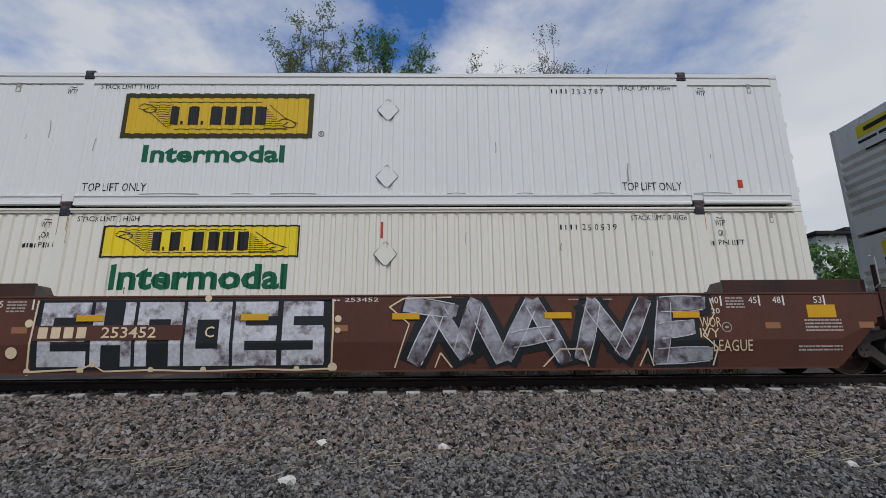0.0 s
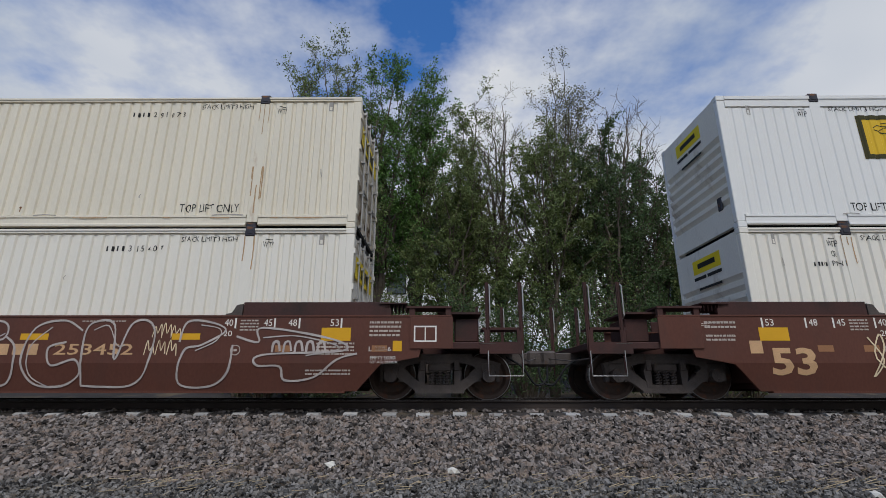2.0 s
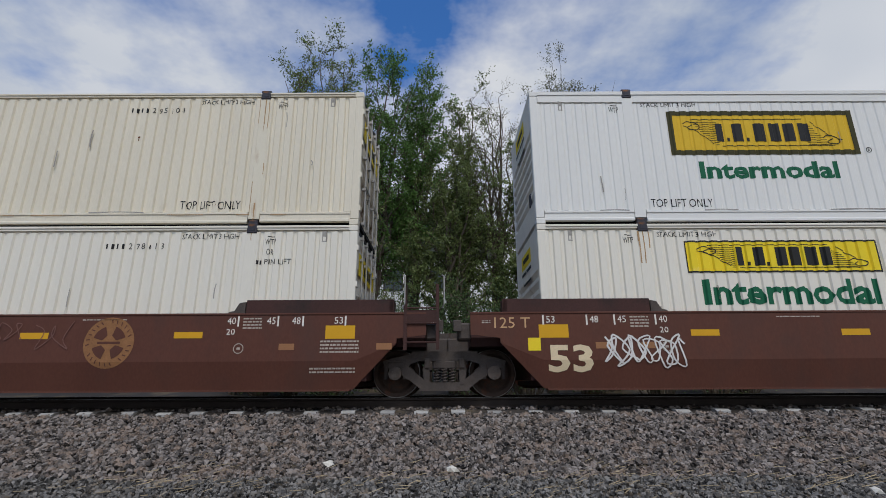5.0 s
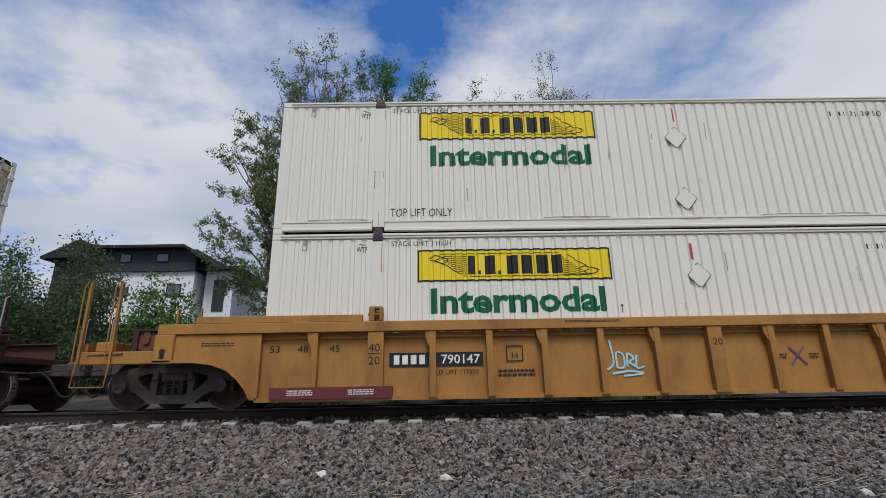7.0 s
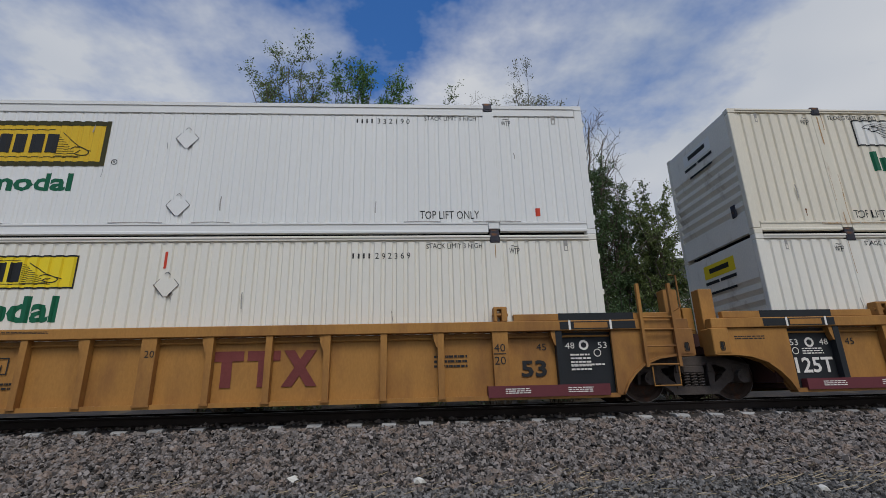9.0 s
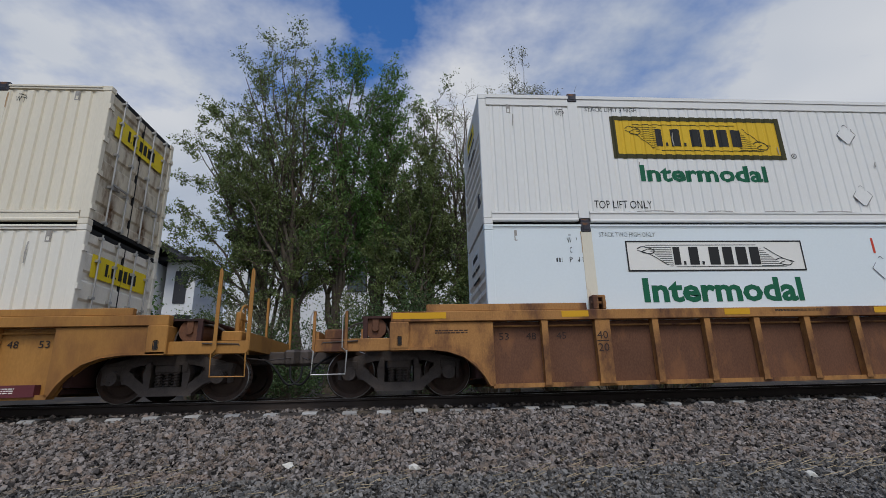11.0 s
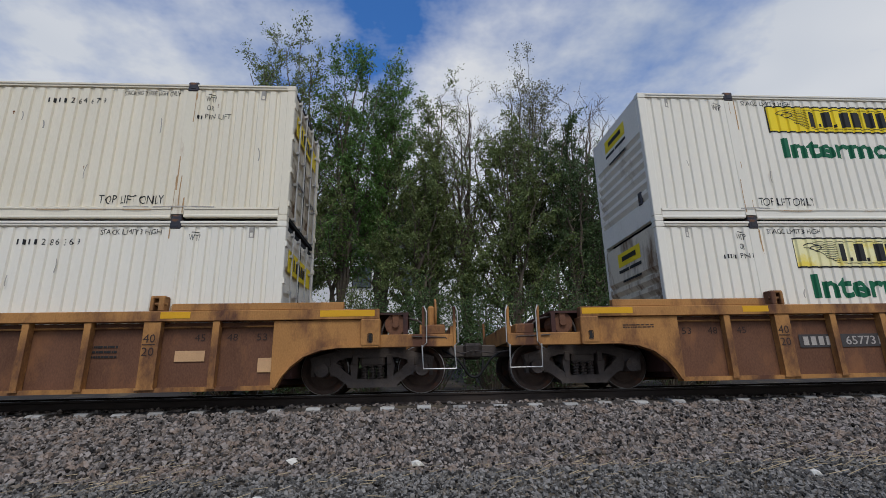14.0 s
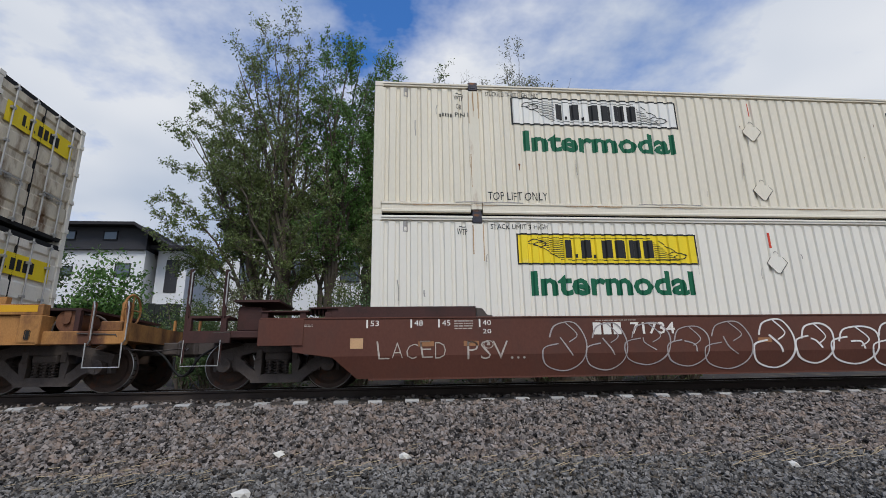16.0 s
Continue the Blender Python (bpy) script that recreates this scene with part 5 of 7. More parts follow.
def leaf_mesh(name, at, mat, size, rng, per, scatter):
    """Small pointed leaves scattered round the given places."""
    c = np.repeat(np.array(at), per, axis=0)
    n = len(c)
    c = c + rng.normal(size=(n, 3)) * scatter
    u = rng.normal(size=(n, 3)); u /= np.linalg.norm(u, axis=1)[:, None]
    w = np.cross(u, rng.normal(size=(n, 3))); w /= np.linalg.norm(w, axis=1)[:, None]
    s = (size * rng.uniform(0.6, 1.4, n))[:, None]
    v = np.stack([c - u * s, c + w * s * 0.45, c + u * s, c - w * s * 0.45], 1).reshape(-1, 3)
    me = bpy.data.meshes.new(name)
    me.from_pydata(v.tolist(), [], np.arange(4 * n).reshape(-1, 4).tolist())
    me.materials.append(mat)
    return me


def tree(name, label, x, y, height, spread, leaves, leaf, seed, lean=0.0, limbs=9, low=2, size=0.07, fork=0.22):
    """A vase-shaped tree: a short trunk, limbs that fan upward, branches, twigs and leaves on the twigs."""
    rng = random.Random(seed)
    nrng = np.random.default_rng(seed)
    z0 = ground_z(y) - 0.1
    root = thing(name, label, "tree", pose(x, y, z0), "trees behind the track")
    vs, fs, spots = [], [], []
    rt = 0.011 * height + 0.05
    head = Vector((lean * fork * height, 0, fork * height))
    tube(vs, fs, [Vector((0, 0, 0)), head * 0.5 + Vector((0.06, 0, 0)), head], [rt * 1.25, rt, rt * 0.85], 8)

    def curve(a, c, b, n):
        return [a * (1 - t) ** 2 + c * 2 * t * (1 - t) + b * t * t for t in (k / n for k in range(n + 1))]

    def wobble(pts, k):
        return [pts[0]] + [p + Vector((rng.gauss(0, k), rng.gauss(0, k), rng.gauss(0, k))) for p in pts[1:]]

    ends_ = []
    for k in range(limbs):
        a, q = 2.4 * k + rng.uniform(-0.3, 0.3), math.sqrt((k + 0.5) / limbs)
        ends_.append((spread * q * math.cos(a), 0.7 * spread * q * math.sin(a), height * (1.0 - 0.26 * q * q - rng.uniform(0, 0.05)), fork))
    for k in range(low):
        sgn = -1 if (k + seed) % 2 else 1
        ends_.append((sgn * spread * rng.uniform(0.75, 1.05), rng.uniform(-0.5, 0.5) * spread, height * rng.uniform(0.38, 0.62), fork * 0.7))
    for ex, ey, ez, f0 in ends_:
        a = Vector((lean * f0 * height, 0, f0 * height * rng.uniform(0.85, 1.0)))
        b = Vector((lean * ez + ex, ey, ez))
        c = Vector((a.x + (b.x - a.x) * 0.45, a.y + (b.y - a.y) * 0.45, a.z + (b.z - a.z) * 0.5 + 0.04 * height))
        c.x -= 0.18 * (b.x - a.x)
        line = wobble(curve(a, c, b, 9), 0.008 * height)
        r0 = rt * rng.uniform(0.42, 0.6)
        tube(vs, fs, line, [max(r0 * (1 - 0.9 * k / 9), 0.012) for k in range(10)], 5)
        for m in range(11):
            t = 0.24 + 0.76 * (m + rng.random()) / 11
            i = min(int(t * 9), 8)
            p = line[i].lerp(line[i + 1], t * 9 - i)
            d = (line[i + 1] - line[i]).normalized()
            side = Vector((rng.gauss(0, 1), rng.gauss(0, 0.8), rng.gauss(0, 0.3))).normalized()
            n1 = (d * 0.8 + side * 0.75).normalized()
            ln = height * rng.uniform(0.07, 0.15) * (1.15 - 0.5 * t)
            sub = wobble([p, p + n1 * ln * 0.35, p + n1 * ln * 0.7 + Vector((0, 0, 0.06 * ln)), p + n1 * ln + Vector((0, 0, 0.16 * ln))], 0.03 * ln)
            rs = max(r0 * (1 - 0.9 * t) * 0.5, 0.011)
            tube(vs, fs, sub, [rs, rs * 0.8, rs * 0.6, 0.007], 4)
            for w in range(7):
                u = 0.2 + 0.8 * (w + rng.random()) / 7
                i2 = min(int(u * 3), 2)
                q = sub[i2].lerp(sub[i2 + 1], u * 3 - i2)
                n2 = (n1 * 0.7 + Vector((rng.gauss(0, 0.6), rng.gauss(0, 0.6), rng.gauss(0.15, 0.45)))).normalized()
                l2 = height * rng.uniform(0.02, 0.045)
                tip = q + n2 * l2
                tube(vs, fs, [q, q.lerp(tip, 0.5) + Vector((0, 0, 0.02)), tip], [0.009, 0.007, 0.005], 3)
                spots += [q.lerp(tip, v)[:] for v in (0.35, 0.7, 1.0)]
    me = bpy.data.meshes.new("trunk")
    me.from_pydata(vs, [], fs)
    me.materials.append(BARK)
    part("trunk", me, BARK, root, "grey-brown trunk and limbs")
    if leaves:
        part("crown", leaf_mesh("crown", spots, leaf, size, nrng, leaves, 0.006 * height), leaf, root, "loose crown of small spring leaves")
    return root


def bush(name, label, x, y, w, h, leaf, seed, n=8500, size=0.065):
    """A shrub: stems with an uneven mass of leaf clumps."""
    rng = np.random.default_rng(seed)
    r2 = random.Random(seed)
    z0 = ground_z(y) - 0.1
    root = thing(name, label, "bush", pose(x, y, z0), "bushes behind the track")
    vs, fs = [], []
    clumps = []
    for k in range(26):
        a, q = r2.uniform(0, 6.28), r2.random() ** 0.6
        tipz = h * (0.35 + 0.65 * r2.random()) * (1 - 0.35 * q)
        tip = Vector((0.5 * w * q * math.cos(a), 0.4 * w * q * math.sin(a), tipz))
        mid = tip * 0.5 + Vector((r2.gauss(0, 0.2), r2.gauss(0, 0.2), 0.2))
        tube(vs, fs, [Vector((tip.x * 0.15, tip.y * 0.15, 0)), mid, tip], [0.04, 0.025, 0.008], 4)
        for f in (0.45, 0.62, 0.78, 0.9, 1.0):
            c = mid.lerp(tip, (f - 0.5) * 2) if f > 0.5 else mid * (f * 2)
            clumps.append((c + Vector((r2.gauss(0, 0.12 * w / 3), r2.gauss(0, 0.3), r2.gauss(0, 0.12 * h / 3))))[:])
    me = bpy.data.meshes.new("wood")
    me.from_pydata(vs, [], fs)
    me.materials.append(BARK)
    part("wood", me, BARK, root)
    per = max(1, n // len(clumps))
    part("leaves", leaf_mesh("leaves", clumps, leaf, size, rng, per, 0.11 * (w + h) / 4), leaf, root, "dense uneven leaf mass")
    return root


def planting():
    olive, fresh, dark, grey = LEAF
    for label, x, y, top, spread, leaves, leaf, seed, lean, limbs, low, size in (
            ("tall many-limbed tree with sparse olive spring leaves", -4.6, 21.0, 17.7, 2.5, 8, olive, 11, -0.10, 10, 3, 0.062),
            ("leaning tree with pale seed clusters and thin leaves", -5.6, 21.6, 14.0, 3.0, 10, olive, 12, -0.22, 11, 6, 0.062),
            ("tall green-leaved tree with an upright crown", -3.4, 21.5, 17.3, 1.9, 10, fresh, 13, 0.05, 9, 3, 0.066),
            ("green-leaved tree with a narrow crown", -1.5, 21.8, 16.3, 1.3, 10, fresh, 19, 0.04, 7, 3, 0.066),
            ("slender tree with thin olive leaves", 1.0, 22.0, 15.5, 0.9, 8, olive, 14, 0.02, 6, 3, 0.058),
            ("slender half-bare twiggy tree", 2.6, 22.0, 15.0, 1.3, 2, grey, 15, 0.01, 8, 3, 0.04),
            ("tall narrow tree with pale buds on fine twigs", 5.8, 22.0, 17.1, 1.4, 6, grey, 16, 0.02, 9, 3, 0.05),
            ("green tree with a rounded crown", 4.5, 20.5, 12.6, 2.3, 8, olive, 21, 0.0, 11, 6, 0.066),
            ("green tree with a broad crown", 7.4, 21.0, 12.8, 2.0, 8, dark, 22, 0.0, 11, 6, 0.066),
            ("bare grey tree with drooping twigs", 8.4, 22.5, 15.3, 2.3, 0, grey, 17, 0.06, 14, 4, 0.0),
            ("young olive-green tree with a narrow crown", 12.4, 22.4, 10.0, 1.5, 7, olive, 27, 0.0, 10, 6, 0.066),
            ("green tree with fine leaves", 10.2, 23.0, 11.2, 2.2, 8, dark, 18, 0.03, 10, 6, 0.066),
            ("olive tree with a tangled crown", 0.4, 20.6, 11.5, 1.8, 8, olive, 23, 0.0, 10, 5, 0.062)):
        tree("elm_tree", label, x, y, top, spread, leaves, leaf, seed, lean, limbs, low, size)
    for i, (x, y, w, h, k) in enumerate(((-4.4, 18.8, 3.4, 3.9, 2), (-1.6, 18.4, 3.6, 5.2, 2), (0.8, 18.9, 3.4, 5.8, 2), (3.0, 18.2, 3.8, 5.8, 2), (5.6, 18.6, 3.6, 5.8, 2), (7.8, 18.0, 3.8, 5.4, 2), (10.2, 18.8, 3.8, 5.4, 0), (12.0, 19.6, 2.8, 5.0, 2), (-7.2, 19.5, 3.2, 3.8, 2), (-8.6, 20.5, 3.6, 4.6, 0), (-6.2, 20.2, 3.4, 5.6, 3), (3.4, 21.0, 3.4, 8.6, 0), (-2.6, 21.5, 3.0, 7.0, 0), (7.0, 21.0, 4.0, 7.8, 0))):
        bush("shrub", "dense dark green shrub growing beside the track" if k == 2 else "olive green shrub with thin leaves", x, y, w, h, LEAF[k], 40 + i, 9500 if k == 2 else 5000, 0.052)
    bush("young_tree", "fresh green young tree before the white house", -16.0, 27.0, 3.6, 7.4, fresh, 71, 7000, 0.12)
    bush("young_tree", "green feathery tree beside the house", -22.0, 26.0, 7.4, 9.8, dark, 72, 26000, 0.10)
    bush("young_tree", "broad bright green tree near the townhouses", 30.2, 30.0, 10.5, 9.4, fresh, 73, 26000, 0.17)
    bush("shrub", "thin grey-green shrub before the grey townhouse", 13.2, 22.0, 3.4, 6.6, grey, 75, 3600, 0.09)
    bush("shrub", "low dark shrub along the fence", 17.5, 26.0, 6.0, 4.6, dark, 76, 4200, 0.1)
    bush("shrub", "low dark shrub along the fence", -12.0, 26.0, 6.0, 4.2, dark, 77, 4200, 0.1)
    bush("shrub", "low dark shrub along the fence", -17.5, 24.5, 5.0, 3.6, dark, 78, 3600, 0.1)


planting()

DARKWALL = material("dark_grey_siding", (0.045, 0.045, 0.05), 0.7, 0, 0.12, 2, 0.1, 30, stretch=(1, 1, 6))
WHITEWALL = material("white_render", (0.72, 0.72, 0.72), 0.8, 0, 0.05, 1)
ROOFING = material("dark_roof", (0.03, 0.028, 0.03), 0.8, 0, 0.2, 3)
TRIM = material("black_trim", (0.015, 0.015, 0.017), 0.6)
GREYWALL = material("grey_siding", (0.16, 0.165, 0.17), 0.75, 0, 0.1, 2, 0.1, 30, stretch=(1, 1, 6))
MOSSWALL = material("dark_green_siding", (0.085, 0.098, 0.08), 0.8, 0, 0.12, 2, 0.1, 30, stretch=(1, 1, 6))
FENCE = material("dark_fence_boards", (0.035, 0.038, 0.034), 0.8, 0, 0.25, 2, 0.2, 30)
PANE = material("window_glass", (0.10, 0.12, 0.14), 0.08, 0.0, 0.05, spec=0.8)


def window(house, x0, x1, z0, z1, y, face=-1):
    w = part("window", shared_window(x1 - x0, z1 - z0), TRIM, house, at=pose(x0, y, z0))
    bm = bmesh.new()
    box(bm, 0.07, x1 - x0 - 0.07, -0.02, 0.0, 0.07, z1 - z0 - 0.07)
    part("pane", bm, PANE, w)


def shared_window(w, h):
    def build(bm):
        for c in ((0, w, h - 0.07, h), (0, w, 0, 0.07), (0, 0.07, 0.07, h - 0.07), (w - 0.07, w, 0.07, h - 0.07)):
            box(bm, c[0], c[1], -0.05, 0.02, c[2], c[3])
    return shared(f"window_{w:.2f}_{h:.2f}", build, TRIM)


def gable(bm, x0, x1, y0, y1, z, rise, over=0.5, t=0.18):
    """A low roof that rises to a ridge along y."""
    xm = (x0 + x1) / 2
    for a, b in (((x0 - over, z), (xm, z + rise)), ((xm, z + rise), (x1 + over, z))):
        prism(bm, [a, b, (b[0], b[1] + t), (a[0], a[1] + t)], y0 - over, y1 + over)


def houses():
    # white-and-grey house to the west: upper floor dark, lower floor white
    h = thing("house", "two-tone modern house, dark siding over white walls", "house", pose(-26.4, 36.0, 0))
    bm = bmesh.new(); box(bm, 0, 7.6, 0, 9, 1.0, 9.4)
    part("lower_wall", bm, WHITEWALL, h, "white rendered wall")
    bm = bmesh.new(); box(bm, -0.6, 7.7, -0.25, 9.1, 9.4, 11.1)
    part("upper_wall", bm, DARKWALL, h, "dark grey siding")
    bm = bmesh.new()
    box(bm, -1.0, 7.0, -1.0, 9.6, 11.1, 11.32)
    prism(bm, [(7.0, 11.1), (9.0, 9.75), (9.0, 9.95), (7.0, 11.32)], -1.0, 9.6)
    prism(bm, [(-5.5, 11.1), (-2.6, 12.5), (0.6, 11.25), (0.6, 11.05), (-5.5, 10.9)], 1.0, 9.6)
    part("roof", bm, ROOFING, h, "low dark roof")
    bm = bmesh.new(); box(bm, -5.0, -0.6, 2.0, 9.0, 1.0, 11.0)
    part("side_wing", bm, DARKWALL, h)
    for x0, x1, z0, z1, y in ((1.8, 2.7, 10.1, 10.8, -0.27), (4.6, 5.6, 10.1, 10.8, -0.27), (1.6, 2.7, 7.5, 8.2, -0.02), (5.6, 6.7, 7.4, 8.4, -0.02)):
        window(h, x0, x1, z0, z1, y)
    g = thing("house", "pale house with a dark garage door and flat roof", "house", pose(-18.4, 37.0, 0))
    bm = bmesh.new(); box(bm, 0, 2.2, 0, 6, 1.0, 9.6)
    part("wall", bm, WHITEWALL, g)
    bm = bmesh.new(); box(bm, -0.5, 2.9, -0.8, 6.5, 9.6, 9.85)
    part("roof", bm, ROOFING, g)
    bm = bmesh.new(); box(bm, 0.7, 1.6, -0.05, 0.0, 6.4, 8.9)
    part("door", bm, DARKWALL, g)
    # townhouses to the east
    for x, y, w, z, wall, low in ((25.6, 44.0, 6.6, 12.4, GREYWALL, WHITEWALL), (33.4, 45.5, 4.2, 11.2, WHITEWALL, WHITEWALL), (37.8, 45.0, 5.4, 12.8, WHITEWALL, WHITEWALL)):
        t = thing("townhouse", "modern townhouse with flat dark roof and mixed siding", "house", pose(x, y, 0), "townhouses")
        bm = bmesh.new(); box(bm, 0, w, 0, 10, 1.5, 8.6)
        part("lower_wall", bm, low, t)
        bm = bmesh.new(); box(bm, -0.05, w * 0.55, -0.15, 10, 8.6, z - 0.5)
        part("upper_wall", bm, wall, t)
        bm = bmesh.new(); box(bm, w * 0.55, w, 0.4, 10, 8.6, z)
        part("upper_wall", bm, DARKWALL, t)
        bm = bmesh.new()
        box(bm, -0.6, w * 0.58, -0.9, 10.4, z - 0.5, z - 0.2)
        box(bm, w * 0.5, w + 0.6, -0.5, 10.4, z, z + 0.28)
        part("roof", bm, ROOFING, t)
        for x0, z0 in ((0.7, 9.3), (w * 0.65, 9.4), (0.8, 6.2), (w * 0.62, 6.3)):
            window(t, x0, x0 + 1.1, z0, z0 + 1.4, -0.16 if x0 < w * 0.5 and z0 > 9 else (0.39 if z0 > 9 else -0.01))
    # a pale house with a dark gable, glimpsed through the trees
    ap = thing("house", "pale house with a dark gable roof behind the trees", "house", pose(-12.5, 34.0, 0))
    bm = bmesh.new(); box(bm, 0, 17.0, 0, 9, 1.5, 8.9)
    part("wall", bm, WHITEWALL, ap, "white lower wall")
    bm = bmesh.new(); prism(bm, [(0, 8.9), (17, 8.9), (17, 10.6), (8.5, 12.9), (0, 10.6)], -0.1, 9)
    part("gable_wall", bm, MOSSWALL, ap, "dark green gable wall")
    bm = bmesh.new(); gable(bm, 0, 17, 0, 9, 10.6, 2.3)
    part("roof", bm, ROOFING, ap, "dark gable roof")
    for xf, zf in ((1.2, 6.6), (4.5, 6.6), (8.2, 6.6), (11.2, 6.6)):
        window(ap, xf, xf + 1.4, zf, zf + 1.6, -0.02 if zf < 9 else -0.12)
    # dark fence below the houses, board by board
    for x0, x1, y in ((-42, -13, 30.0), (15, 55, 30.5)):
        f = thing("fence", "dark board fence on the bank", "fence", pose(x0, y, ground_z(y) - 0.1))
        me = shared("fence_board", lambda bm: box(bm, 0.01, 0.29, 0, 0.04, 0, 3.3), FENCE)
        for k in range(int((x1 - x0) / 0.3)):
            part("board", me, FENCE, f, at=pose(0.3 * k, 0, -0.05 + 0.03 * math.sin(k * 1.7)))


houses()


# ---- the train ----
FRONT = (-7.91, 11.49, 35.03, 54.48, 74.05, 97.91, 117.40, 136.82, 160.30, 183.57, 206.90, 230.21)   # front end of each load along the train
SPEED = 14.4348


def travelled(t):
    return SPEED * t + 0.00697 * (t - 8) ** 2 - 0.001309 * (t - 8) ** 3


LOADS = (  # upper: style, paint, number; lower: style, paint, number
    (("big", COOL, "333787"), ("std", WHITE, "250539")),
    (("std", CREAM, "291073"), ("std", WHITE, "315407")),
    (("big", COOL, "334813"), ("std", WHITE, "250976")),
    (("std", CREAM, "295104"), ("faded", WHITE, "278613")),
    (("big", COOL, "331852"), ("std", WHITE, "291373")),
    (("std", WHITE, "313950"), ("std", WHITE, "290478")),
    (("big", COOL, "332190"), ("std", WHITE, "292369")),
    (("blank", CREAM, "264636"), ("std", WHITE, "296510")),
    (("big", COOL, "331400"), ("blank", BLUISH, "226844")),
    (("half", CREAM, "264679"), ("half", WHITE, "286369")),
    (("std", WHITE, "307186"), ("half", WHITE, "248098")),
    (("blank", CREAM, "243171"), ("std", WHITE, "294715")),
)
PIN = {"250539", "250976", "226844", "248098", "278613", "264679", "243171"}
WORDS = {COOL: "white", WHITE: "off-white", CREAM: "cream", BLUISH: "pale blue"}
BADGE = {"big": "large black-edged amber badge", "std": "yellow badge", "faded": "faded badge, pale green lettering", "half": "bleached yellow badge", "blank": "white badge"}
CARS, BOXES, SIDES = [], [], []
COUPLERS = {0: ("joint", "joint"), 1: ("joint", "coupler"), 2: ("coupler", "joint"), 3: ("joint", "joint"), 4: ("joint", "coupler"), 5: ("coupler", "joint"), 6: ("joint", "joint"),
            7: ("joint", "coupler"), 8: ("coupler", "coupler"), 9: ("coupler", "coupler"), 10: ("coupler", "coupler"), 11: ("coupler", "joint")}


def build_train():
    for i, x in enumerate(FRONT):
        at = x - travelled(0)
        left, right = COUPLERS[i]
        if i in (5, 6, 7):
            car, side = ttx_car(at, left, right, "yellow post-sided well car carrying two stacked containers", False, {5: (False, True), 6: (True, True), 7: (True, False)}[i])
        elif i in (8, 9, 10):
            car, side = ttx_car(at, left, right, "rust-stained yellow well car carrying two stacked containers", True)
        else:
            car, side = brown_car(at, left, right, "brown graffiti-covered well car carrying two stacked containers" if i != 3 else "brown well car with thin graffiti under two containers", i in (0, 11))
        if i == 11:     # this maker's car has lower sides
            for ob in car.children:
                if ob.name.split(".")[0] in ("side_wall", "top_chord", "end_guard", "load_guide", "top_shelf", "end_panel"):
                    ob.scale.z, ob.location.z = 0.80, 0.03
        CARS.append(car)
        SIDES.append(side)
        for up in (True, False):
            style, paint, number = LOADS[i][0 if up else 1]
            smooth = number == "226844"
            three = "STACK TWO HIGH ONLY" if smooth else "STACKING THREE HIGH ONLY" if paint is CREAM and style in ("blank", "half") else "STACK LIMIT 3 HIGH"
            label = f"{WORDS[paint]} ribbed container, {BADGE[style]}, {'stacked on another' if up else 'sunk in well car'}"
            if smooth:
                label = "pale blue smooth-sided container, rusty posts, sunk in well car"
            c = container(style, up, paint, number, pose(at, TRACK_Y - WIDTH / 2, 3.195 if up else 0.295), label, number == "248098", three, number in PIN, smooth)
            BOXES.append((c, i, up))


build_train()


